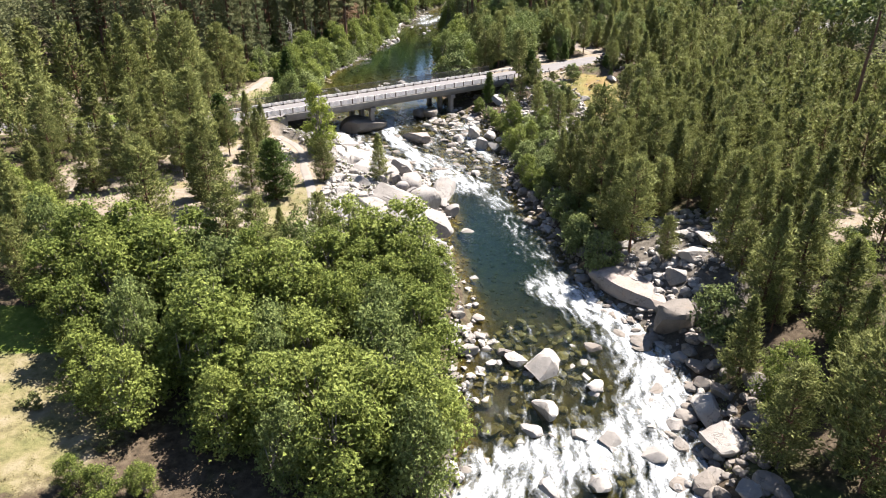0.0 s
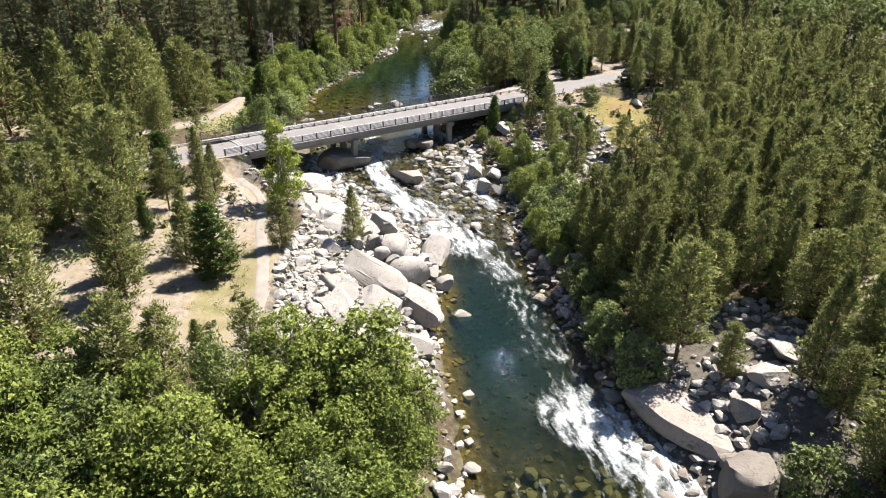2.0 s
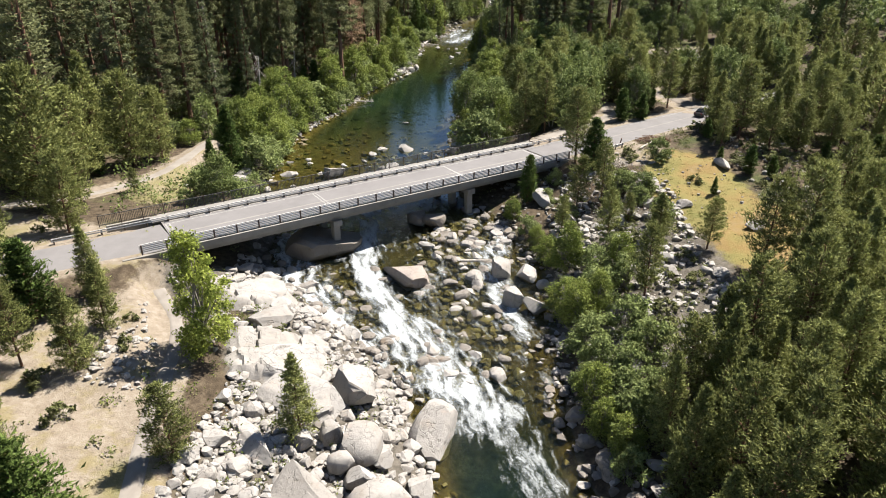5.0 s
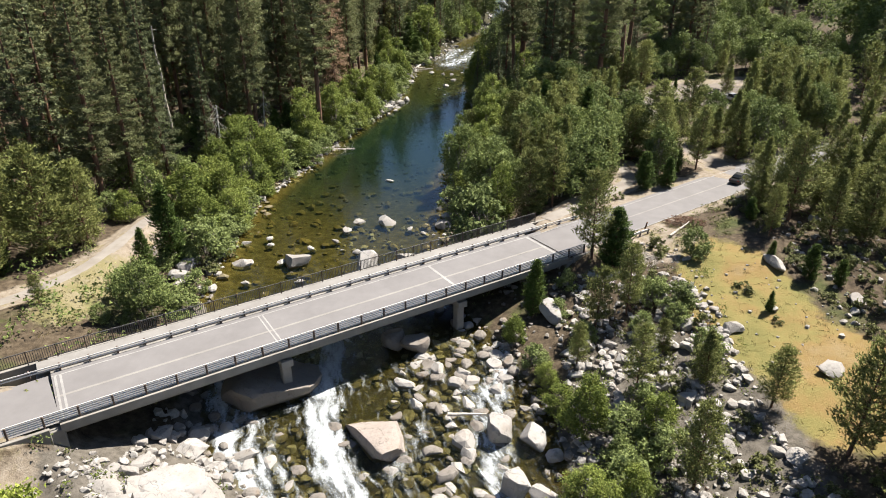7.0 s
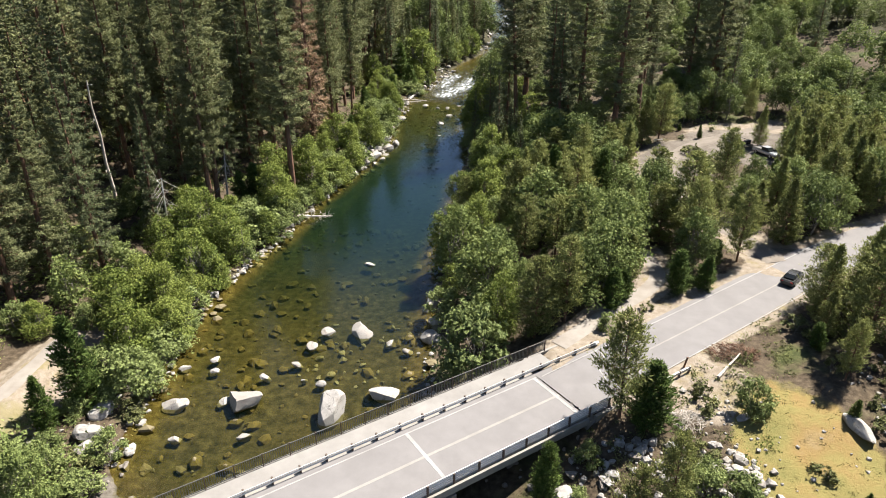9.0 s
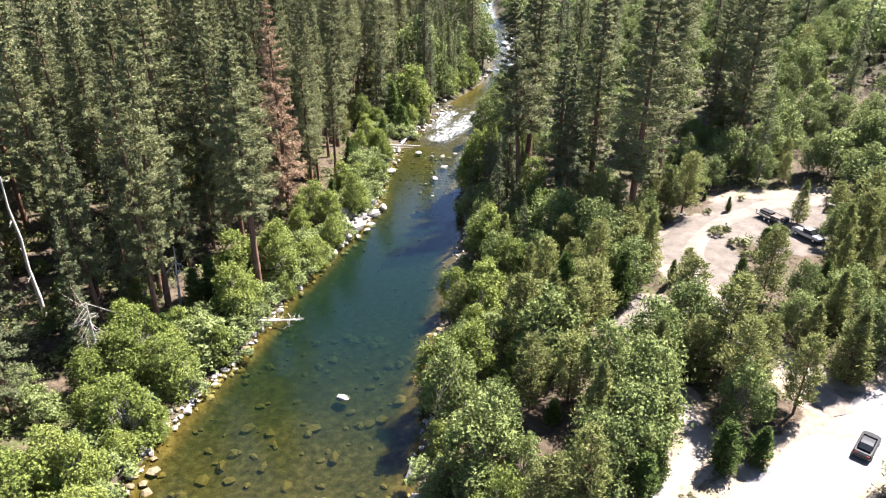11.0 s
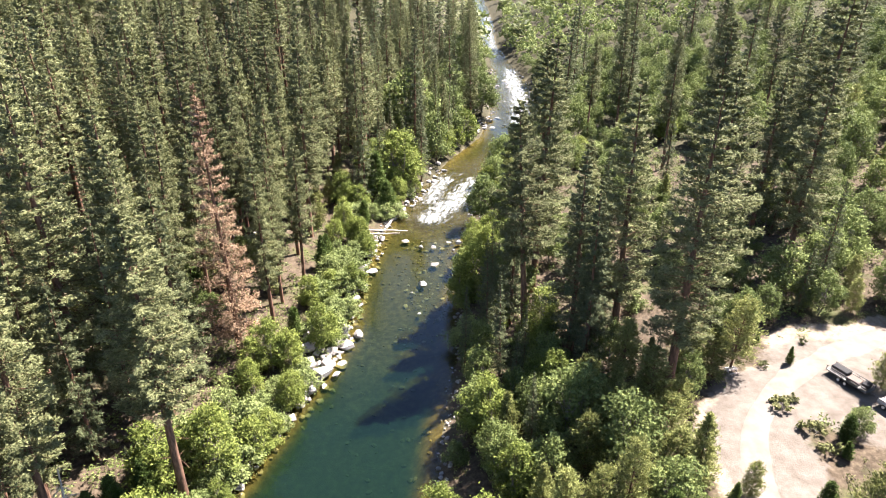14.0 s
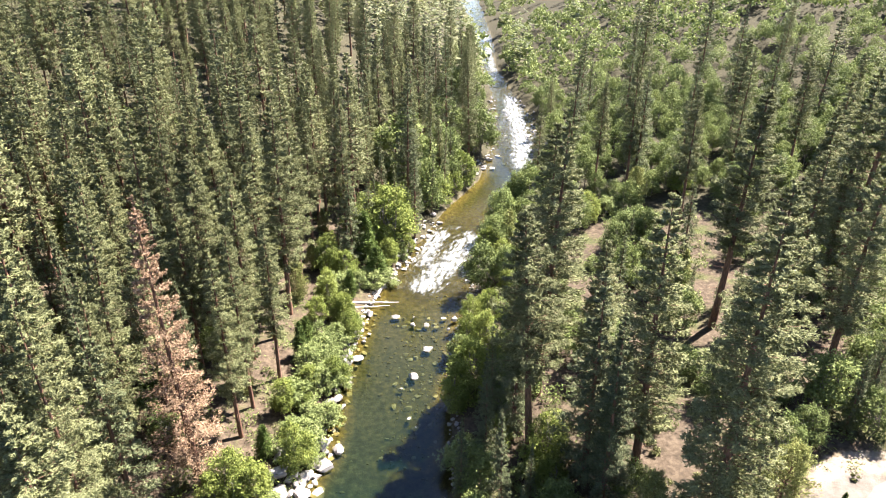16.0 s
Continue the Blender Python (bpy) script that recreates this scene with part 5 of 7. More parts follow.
frng = np.random.default_rng(77)
far_c, far_b, far_f = [], [], []
for _ in range(6500):
    y = 330 + 900 * frng.random() ** 1.5
    half = 90 + 0.75 * (y - 180)
    x = frng.uniform(-half, half) + 3
    l, r, _, _ = river_at(y)
    if l - 2.5 < x < r + 2.5 or (53 < x < 64.5 and 345 < y < 408):
        continue
    left_side = x < l
    if y < 345 and -98 < x < 120:
        continue
    if frng.random() < (0.85 if left_side else 0.1):
        (far_c if frng.random() < 0.45 else far_f).append((x, y, frng.uniform(20, 40)))
    elif left_side and frng.random() < 0.5:
        far_c.append((x, y, frng.uniform(18, 34)))
    else:
        far_b.append((x, y, frng.uniform(6, 12)))
for _ in range(150):
    y = frng.uniform(335, 560)
    l, r, _, _ = river_at(y)
    d = frng.uniform(2, 15)
    left_side = frng.random() < 0.55
    x = l - d if left_side else r + d
    (far_f if left_side and frng.random() < 0.6 else far_b).append((x, y, frng.uniform(14, 24) if left_side and frng.random() < 0.5 else frng.uniform(6, 10)))
for _ in range(900):
    x, y = -90 - 190 * frng.random() ** 1.4, frng.uniform(110, 345)
    far_c.append((x, y, frng.uniform(22, 38)))
for _ in range(260):
    x, y = 100 + 170 * frng.random() ** 1.4, frng.uniform(90, 345)
    (far_c if frng.random() < 0.55 else far_b).append((x, y, frng.uniform(9, 26)))
for _ in range(1000):
    y = 335 + 260 * frng.random()
    l, r, _, _ = river_at(y)
    x = r + 3 + 170 * frng.random()
    far_b.append((x, y, frng.uniform(6, 12)))
def spaced(places, gap):
    """Leaves out the trees that would stand within the gap of another."""
    cells, out = {}, []
    for x, y, h in places:
        i, j = int(x // gap), int(y // gap)
        if any((x - a) ** 2 + (y - b) ** 2 < gap * gap for k in (-1, 0, 1) for l in (-1, 0, 1) for a, b in cells.get((i + k, j + l), ())):
            continue
        cells.setdefault((i, j), []).append((x, y))
        out.append((x, y, h))
    return out


keep_c = set(spaced(far_c + far_f, 5.6))
far_c, far_f, far_b = [p for p in far_c if p in keep_c], [p for p in far_f if p in keep_c], spaced(far_b, 5.4)


def near_part(places):
    return [p for p in places if p[1] < 470 and abs(p[0]) < 160]


def far_part(places):
    return [p for p in places if not (p[1] < 470 and abs(p[0]) < 160)]


def nearest(places, kind, count, ok, wide):
    """Plants the nearest of these places as trees of their own, and gives back the rest."""
    near = sorted((p for p in places if ok(p[0], p[1])), key=lambda p: p[1] + 0.4 * abs(p[0]))[:count]
    for x, y, h in near:
        plant(kind, x, y, h, wide)
    taken = set(near)
    return [p for p in places if p not in taken]


far_c = nearest(far_c, "tall_pine", 190, lambda x, y: 330 < y < 470 and -130 < x < 110, 1.0)
far_f = nearest(far_f, "fir", 150, lambda x, y: 330 < y < 470 and -130 < x < 110, 1.0)
far_b = nearest(far_b, "oak", 180, lambda x, y: 330 < y < 470 and -60 < x < 130, 1.05)
woods("forest_pine", near_part(far_c), [far_conifer(s, 1000, 0.26) for s in (1, 2, 3, 4)], M_TALL, "pine forest along the upper river")
woods("forest_fir", near_part(far_f), [far_conifer(s, 1000, 0.26) for s in (5, 6, 7)], M_FIR, "dark fir forest along the upper river")
woods("forest_oak", near_part(far_b), [far_broad(s, 700, 0.31) for s in (1, 2, 3)], M_OAK, "broadleaf woodland along the upper river")
# young woods that close the valley round the start of the flight
side_c = []
for _ in range(2600):
    x, y = frng.uniform(-230, 230), frng.uniform(-90, 170)
    l, r, _, _ = river_at(y)
    if (x > 86 or (x < -96 and y < 118) or (y < 18 and not l - 6 < x < r + 6)) and float(way_distance(x, y)[0]) > 3:
        side_c.append((x, y, frng.uniform(8, 14)))
woods("side_woods", spaced(side_c, 4.6), [far_conifer(s, 130, 0.8) for s in (8, 9, 10)], M_PINE, "young pine woods on the valley floor")
woods("far_forest_pine", far_part(far_c), [far_conifer(s, 90, 0.78) for s in (1, 2, 3, 4)], M_TALL, "distant pine forest on the valley sides")
woods("far_forest_fir", far_part(far_f), [far_conifer(s, 90, 0.78) for s in (5, 6, 7)], M_FIR, "distant dark fir forest on the valley sides")
woods("far_forest_oak", far_part(far_b), [far_broad(s, 90, 0.78) for s in (1, 2, 3)], M_OAK, "distant broadleaf woodland on the valley floor")


# ---------- undergrowth ----------
def clumps(name, places, blades, spread_r, high, size, material, label, upright):
    """Small plants too many to count: clumps of leaf blades on the ground."""
    rng = np.random.default_rng(len(places) + blades)
    p = np.array(places, float)
    z = np.array([foot(x, y) for x, y in p])
    n = len(p)
    s = np.repeat(rng.uniform(0.5, 1.3, n), blades)
    off = rng.normal(0, spread_r, (n * blades, 2)) * s[:, None]
    hgt = rng.random(n * blades) * high * s
    at = np.column_stack([np.repeat(p[:, 0], blades) + off[:, 0], np.repeat(p[:, 1], blades) + off[:, 1], np.repeat(z, blades) + hgt])
    way = rng.normal(0, 1, (n * blades, 3)) * np.array([1, 1, 0.6]) + np.array([0, 0, upright])
    v, f = cards(at, way, rng.normal(0, 1, (n * blades, 3)), size * s, size * 0.6 * s)
    ob = new(name, mesh_of(name, v, f, material))
    return tagged(ob, label, "undergrowth", kind="stuff")


def many(count, x0, x1, y0, y1, ok):
    out = []
    for _ in range(count * 6):
        if len(out) >= count:
            break
        x, y = random.uniform(x0, x1), random.uniform(y0, y1)
        l, r, _, _ = river_at(y)
        if not l - 1.5 < x < r + 1.5 and way_distance(x, y)[0] > 0.5 and ok(x, y):
            out.append((x, y))
    return out


def open_soil(x, y):
    return float(inside(DUST, x, y)) < 0.3 and float(inside(MEADOW, x, y)) < 0.4 and fbm(x * 0.09, y * 0.09, 3, 21) > -0.05


clumps("undergrowth", many(2600, -100, 90, 36, 330, open_soil) + many(700, 14, 60, 112, 190, open_soil), 20, 0.3, 0.42, 0.26, M_SHRUB, "low scrub and seedlings on the forest floor", 0.3)
clumps("understory", many(560, -95, -22, 135, 350, lambda x, y: fbm(x * 0.07, y * 0.07, 2, 5) > -0.2) + many(320, 5, 100, 200, 350, open_soil) + many(170, -62, -30, 182, 260, lambda x, y: True) + many(120, -100, -30, 80, 150, open_soil), 60, 0.8, 1.9, 0.42, M_OAK, "leafy bushes under the forest trees", 0.2)
clumps("dry_grass", many(520, 24, 54, 126, 172, lambda x, y: float(inside(MEADOW, x, y)) > 0.2) + many(700, -52, -16, 34, 160, lambda x, y: float(inside(DRYGRASS, x, y)) > 0.2), 12, 0.2, 0.05, 0.12, M_STRAW, "tufts of dry yellow and green grass", 1.2)

clumps("bank_weeds", many(150, -17.5, -3, 70, 112, lambda x, y: True) + many(60, -27, -17, 100, 124, lambda x, y: True) + many(110, 13, 32, 113, 158, lambda x, y: True), 26, 0.34, 0.55, 0.2, M_ALDER, "bright green weeds between the stones", 0.8)

# ---------- boulders ----------
def boulder_mesh(seed, cuts=7, level=3, material=None, boxy=0.85):
    rng = np.random.default_rng(seed)
    bm = bmesh.new()
    bmesh.ops.create_icosphere(bm, subdivisions=level, radius=1)
    v = np.array([w.co for w in bm.verts])
    v = np.sign(v) * np.abs(v) ** boxy
    v /= np.abs(v).max() ** 0.5
    for _ in range(cuts):
        n = rng.normal(0, 1, 3)
        n /= np.linalg.norm(n)
        k = rng.uniform(0.5, 0.82)
        over = np.maximum(v @ n - k, 0)
        v = v - over[:, None] * n
    f = 1 + 0.10 * np.array([noise.noise(Vector(p * 1.7) + Vector((seed, 0, 0))) for p in v]) + 0.04 * np.array([noise.noise(Vector(p * 5) + Vector((0, seed, 0))) for p in v])
    v = v * f[:, None]
    for w, p in zip(bm.verts, v):
        w.co = p
    me = bpy.data.meshes.new("boulder")
    bm.to_mesh(me)
    bm.free()
    me.materials.append(material)
    me.polygons.foreach_set("use_smooth", np.ones(len(me.polygons), bool))
    me.set_sharp_from_angle(angle=radians(28))
    return me


PALE = [boulder_mesh(200 + i, 9 + i % 4, 3, M_GRANITE) for i in range(7)]
DARK = [boulder_mesh(230 + i, 5 + i % 3, 3, M_WETROCK) for i in range(4)]
ROUND = [boulder_mesh(240 + i, 4, 3, M_GRANITE, 0.95) for i in range(4)]
SMALLP = [boulder_mesh(250 + i, 13 + i % 3, 2, M_GRANITE, 0.6) for i in range(6)]
CHIPP = [boulder_mesh(256 + i, 9, 2 if i == 0 else 1, M_GRANITE, 0.5) for i in range(8)]
CHIPD = [boulder_mesh(276 + i, 8, 1, M_WETROCK, 0.55) for i in range(5)]
SMALLD = [boulder_mesh(270 + i, 5, 2, M_WETROCK) for i in range(4)]
rocks = []
EXTRA = []


def rock(x, y, a, b, c, turn=None, meshes=None, up=0.3, label="pale rounded granite boulder", group="river boulders", tilt=8, base=None):
    """A boulder a by b across and c high; up: how far its middle stands over its ground, in heights."""
    me = random.choice(meshes or PALE)
    z = foot(x, y) if base is None else base
    ob = new("boulder", me)
    ob.matrix_basis = pose(x, y, z + c * up, random.gauss(0, tilt), random.gauss(0, tilt), random.random() * 360 if turn is None else turn) @ Matrix.Diagonal((a / 2, b / 2, c / 2, 1))
    tagged(ob, label, "boulder", group)
    rocks.append((x, y, max(a, b) / 2))
    return ob


def scatter(count, where, lo, hi, meshes, up=0.2, label="", group="", gap=0.8, single=1000):
    """Boulders over a stretch; past the first few they join the loose stones."""
    done = 0
    for _ in range(count * 12):
        if done >= count:
            break
        x, y = where()
        s = lo + (hi - lo) * random.random() ** 2
        if any((x - a) ** 2 + (y - b) ** 2 < (gap * (s / 2 + r)) ** 2 for a, b, r in rocks):
            continue
        if done < single:
            rock(x, y, s, s * random.uniform(0.65, 1), s * random.uniform(0.5, 0.8), meshes=meshes, up=up, label=label, group=group)
        else:
            rocks.append((x, y, s / 2))
            EXTRA.append((x, y, s))
        done += 1


def stones(name, places, meshes, label, sharp=True, rise=0.0):
    """Many loose stones too small to count, as one mesh."""
    rng = np.random.default_rng(len(places))
    vs, fs, k = [], [], 0
    protos = [(np.array([w.co for w in me.vertices]), np.array([p.vertices[:] for p in me.polygons])) for me in meshes]
    xs, ys = np.array([p[0] for p in places]), np.array([p[1] for p in places])
    zs = [foot(x, y) for x, y in zip(xs, ys)]
    for (x, y, s), z in zip(places, zs):
        v, f = protos[rng.integers(len(protos))]
        a = rng.random() * 6.28
        sc = np.array([1, rng.uniform(0.6, 1), rng.uniform(0.45, 0.75)]) * s / 2
        m = np.array([[math.cos(a), -math.sin(a), 0], [math.sin(a), math.cos(a), 0], [0, 0, 1]])
        vs.append((v * sc) @ m.T + np.array([x, y, z + 0.12 * s + rise]))
        fs.append(f + k)
        k += len(v)
    me = mesh_of(name, np.vstack(vs), np.vstack(fs), meshes[0].materials[0], not sharp)
    return tagged(new(name, me), label, "stones", kind="stuff")


PEBBLED = [boulder_mesh(295 + i, 4, 1, M_BEDSTONE) for i in range(4)]
# big blocks in the pool above the bridge
for x, y, a, b, c in [(-11.4, 162.2, 4.3, 3.8, 4.2), (-6.1, 165.8, 5.0, 2.6, 1.8), (-21.3, 163.4, 5, 3.8, 3.0), (-11.0, 178, 3.8, 3, 2.2), (-15.2, 177.8, 2.4, 2.0, 1.4), (-28.8, 162.3, 3.4, 2.2, 1.6), (-16.7, 174.8, 2.5, 2, 1.4), (-17.3, 170.6, 1.7, 1.5, 1.1), (-20.4, 167.9, 1.5, 1.3, 1.0), (-26.8, 168.6, 1.5, 1.2, 1.0), (-30.6, 169, 1.8, 1.5, 1.2), (-23.6, 163.6, 2.2, 1.5, 1.0), (-19.6, 158.2, 1.6, 1.2, 1.0), (-26.4, 157.2, 1.6, 1.2, 0.9),
                      (-1.9, 177.2, 3.2, 2.8, 2.6), (-1.4, 181, 2.4, 2.2, 2), (-2.4, 184.8, 2.8, 2.4, 2.4), (-13.2, 197.5, 2.6, 1.8, 0.9), (-27.5, 171, 1.6, 1.4, 1), (-7, 176, 1.7, 1.3, 1), (-4.5, 174.5, 1.4, 1.2, 0.9)]:
    rock(x, y, a, b, c, up=0.2, base=-0.35, meshes=PALE + SMALLP[:3])


def river_rock(x, y, w, high=0.62, meshes=None, lift=0.1, **kw):
    """A boulder in or by the river: its foot on the higher of bed and, nearly, water."""
    l, r, zw, _ = river_at(y)
    z = foot(x, y)
    base = max(z, float(zw) - 0.5) if l - 1 < x < r + 1 else z
    return rock(x, y, w, w * random.uniform(0.72, 0.95), w * high, meshes=meshes, up=lift + 0.2, base=base, **kw)


# the lower rapids
for x, y, w in [(10.5, 56.7, 4.6), (7.8, 58.2, 3.0), (2.6, 59.7, 2.6), (3.8, 56.4, 1.7), (15.6, 54.2, 3.1), (16.4, 60.3, 2.2), (10.1, 50.8, 3.7), (8.2, 48, 2.5), (6.8, 59.6, 1.9), (15.4, 46.8, 2.7), (25.3, 49.8, 4.0), (24.9, 45.4, 4.6),
                (18.7, 44.8, 2.9), (22.1, 49.1, 2.6), (13.4, 41.9, 2.9), (14.3, 44.3, 2.2), (12.7, 47.6, 2.2), (7.1, 46.8, 1.6), (9.1, 41.2, 2.6), (2.6, 63.2, 1.6), (4.7, 62.8, 1.4), (0.9, 56.4, 1.3), (24.4, 38.8, 2.7), (27.7, 46.2, 2.3), (26.7, 47.2, 1.7), (4.1, 75.5, 1.5)]:
    river_rock(x, y, w, random.uniform(0.5, 0.7), meshes=PALE if w > 2.4 else PALE[:2] + DARK, label="grey water-worn boulder in the rapids", group="boulders in the rapids")
# blocks below and above the bridge, in and by the water
BLOCK = [boulder_mesh(330 + i, 13, 3, M_GRANITE, 0.55) for i in range(5)]
for x, y, w, hi in [(0.2, 105.5, 5.6, 0.6), (-2.4, 94.2, 5.4, 0.75), (-0.2, 98.3, 3.0, 0.75), (1.3, 96, 2.8, 0.7), (-4.9, 96.3, 2.8, 0.85), (-5.5, 100.3, 4.4, 0.7), (-7, 106.7, 5.4, 0.6), (-7.8, 100.1, 2.6, 0.8), (-6.2, 97.6, 2.4, 0.9), (-8.8, 102.6, 2.4, 0.7), (-9.6, 98.8, 2.2, 0.8), (-3.6, 99.6, 2.6, 0.8), (3.5, 90.4, 2.6, 0.4),
                    (6.4, 132.2, 3.6, 0.8), (7.9, 126.1, 3.4, 0.85), (10.4, 125.1, 2.7, 0.8), (6.2, 113.6, 2.3, 0.5), (9.7, 131.8, 3.0, 0.7), (1.6, 139.2, 2.0, 0.5), (3.8, 139.8, 2.1, 0.5), (3.6, 130, 2.2, 0.6)]:
    river_rock(x, y, w * 1.1, hi, meshes=BLOCK if w < 5.5 else ROUND, label="large angular granite block", group="granite blocks by the bridge")
rock(-4.7, 131.2, 9.2, 6.4, 2.6, turn=-50, up=0.0, base=-1.75, tilt=3, meshes=[boulder_mesh(348, 13, 4, M_LEDGE, 0.62)], label="broad pinkish granite slab split by the rapids", group="granite slabs")
rock(-16.9, 137.2, 10.5, 8.0, 6.2, turn=35, up=0.02, base=-1.3, tilt=9, meshes=[boulder_mesh(341, 11, 4, M_WETROCK, 0.8)], label="huge dark water-smoothed rock under the bridge", group="granite slabs")
rock(25.7, 62.8, 5.4, 4.6, 5.0, up=0.25, meshes=DARK, label="huge dark rounded boulder beside the white water", group="river boulders")
rock(-2.8, 144.6, 3.4, 3, 2.6, meshes=DARK, base=-0.6, label="dark rounded boulder under the bridge", group="river boulders")
rock(-5.4, 145.2, 3, 2.6, 3, meshes=DARK, base=-0.6, label="dark rounded boulder under the bridge", group="river boulders")
# the bare granite slope on the west bank: long slabs dipping to the water
SLAB = [boulder_mesh(310 + i, 16, 4, M_GRANITE, 0.6) for i in range(4)]
for x, y, a, b, c, turn in [(-13.8, 107.5, 9.5, 7, 2.8, 10), (-17.4, 115.5, 6, 5, 2.6, 30), (-10.5, 104, 8, 5, 2.6, -20), (-20.5, 121, 8, 5, 2.4, 35), (27.9, 69.4, 3.4, 3, 3.4, -20), (30.8, 72.4, 5.2, 3.6, 2.6, 15), (33.6, 74.6, 4.4, 3.4, 2.2, 0)]:
    ob = rock(x, y, a, b, c, turn=turn, meshes=SLAB, up=0.06, tilt=4, label="bare pale granite slab dipping to the water", group="granite slabs")
for x, y, a, b, c in [(18, 134.1, 2.4, 2, 2), (12.5, 149.5, 3.6, 3, 2.8), (24.5, 129.3, 2.3, 2, 1.5), (26.1, 129.1, 2.3, 2, 1.5), (24.2, 135.2, 2.4, 1.8, 1.4), (26.6, 131.8, 2.2, 1.6, 1.4), (38.8, 138.4, 3.2, 2.4, 1.7), (46.5, 150, 2.7, 2, 1.6), (40, 157.6, 4, 1.7, 1.7), (36.8, 148.6, 1.3, 1, 0.9), (30, 159, 1.8, 1, 0.4)]:
    rock(x, y, a, b, c, up=0.25, label="pale rounded boulder beside the meadow", group="boulders by the meadow")
for x, y, w in [(-22.7, 275.3, 3.1), (-21.2, 271.1, 2.6), (-23.6, 294.1, 2.5), (-23.8, 291.4, 2.3), (-22.6, 262.4, 2.1), (-21.4, 267.6, 2.3), (-22.5, 267.5, 2.7), (-23, 255.9, 2.5), (-18.8, 257, 3.3), (-21, 254.5, 2.7), (-24.9, 253.7, 3.6), (-13.7, 299.9, 2.1), (-19.8, 294, 1.4), (-7.9, 280.2, 2.5), (-6.2, 288.7, 2.4),
                (-9.6, 276.5, 1.4), (-7.3, 269, 1.4), (-6.1, 266.7, 1.3), (-23.8, 250.1, 4), (-21, 248.6, 4.2), (-24.5, 243.2, 2), (-26.2, 231.1, 2.1), (-34.6, 156.2, 3.3), (-35.3, 159.6, 2.8), (-33.9, 154, 2.6), (-30.2, 155.3, 1.7)]:
    river_rock(x, y, w, 0.6, label="pale boulder at the edge of the pool", group="boulders round the pool")


def outcrop(cx, cy, turn, long, wide, high, pitch, seed, label, step=0.22, fall=0.55):
    """Bare bedrock: long plates side by side, each with a gentle back and a steep broken edge, cut across by cracks."""
    us, vs_ = np.arange(-long / 2, long / 2 + 0.01, step), np.arange(-wide / 2, wide / 2 + 0.01, step)
    U, V = np.meshgrid(us, vs_)
    a = radians(turn)
    warp = 1.1 * fbm(U * 0.12, V * 0.25, 3, seed)
    q = V / pitch + warp + seed * 0.37
    plate = np.floor(q)
    f = q - plate
    saw = np.where(f < 0.86, f / 0.86, 1 - smooth(0.86, 1.0, f))
    cut = (U + 5 * lattice(plate.astype(np.int64), plate.astype(np.int64) * 0 + 3, seed)) / (3.2 + 2.5 * lattice(plate.astype(np.int64), plate.astype(np.int64) * 0 + 7, seed)) + 0.35 * fbm(U * 0.5, V * 0.5, 2, seed + 9)
    g = np.abs(cut - np.round(cut))
    rise = lattice(plate.astype(np.int64), np.round(cut).astype(np.int64), seed + 4)
    edge = np.minimum(smooth(0, 0.24, 0.5 - np.abs(U) / long + 0.10 * fbm(U * 0.3, V * 0.3, 3, seed + 2)), smooth(0, 0.2, 0.5 - np.abs(V) / wide + 0.08 * fbm(U * 0.4, V * 0.4, 3, seed + 3)))
    Z = high * (0.55 * saw + 0.35 * rise + 0.25 + 0.35 * fbm(U * 0.25, V * 0.25, 4, seed + 1)) - 0.55 * high * (1 - smooth(0.0, 0.06, g))
    X, Y = cx + U * math.cos(a) - V * math.sin(a), cy + U * math.sin(a) + V * math.cos(a)
    G = ground_z(X, Y)
    top = G.max() * (1 - fall) + G * fall
    Z = G - 0.6 + (top * 0 + Z + 0.6) * edge
    rocks.extend([(cx + t * math.cos(a), cy + t * math.sin(a), wide * 0.36) for t in np.linspace(-long * 0.35, long * 0.35, 5)])
    root = tagged(new("granite_outcrop"), label, "outcrop", "granite slabs")
    verts, faces = np.stack([X, Y, Z], -1).reshape(-1, 3), grid_faces(len(us), len(vs_))
    which = np.round(np.median(plate.reshape(-1)[faces], axis=1)).astype(int)
    for k in np.unique(which):
        mine = faces[which == k]
        if len(mine) < 30:
            continue
        ids, inv = np.unique(mine, return_inverse=True)
        me = mesh_of("slab", verts[ids], inv.reshape(-1, 4), M_GRANITE, True)
        me.set_sharp_from_angle(angle=radians(38))
        part("slab", me, None, root)
    return root


def slab(x, y, long, wide, high, turn, seed, lean=6.0, sunk=0.12, label="bare pale granite slab dipping to the water", material=None):
    """One long smooth-backed slab of bedrock with broken ends."""
    me = boulder_mesh(seed, 12, 4, material or M_GRANITE, 0.5)
    z = foot(x, y)
    ob = new("granite_slab", me)
    ob.matrix_basis = pose(x, y, z + high * sunk, 0, 0, turn) @ pose(0, 0, 0, lean, lean * 0.8, 0) @ Matrix.Diagonal((long / 2, wide / 2, high / 2, 1))
    tagged(ob, label, "granite slab", "granite slabs")
    a = radians(turn)
    rocks.extend([(x + k * long * math.cos(a), y + k * long * math.sin(a), wide * 0.42) for k in (-0.32, 0, 0.32)])
    return ob


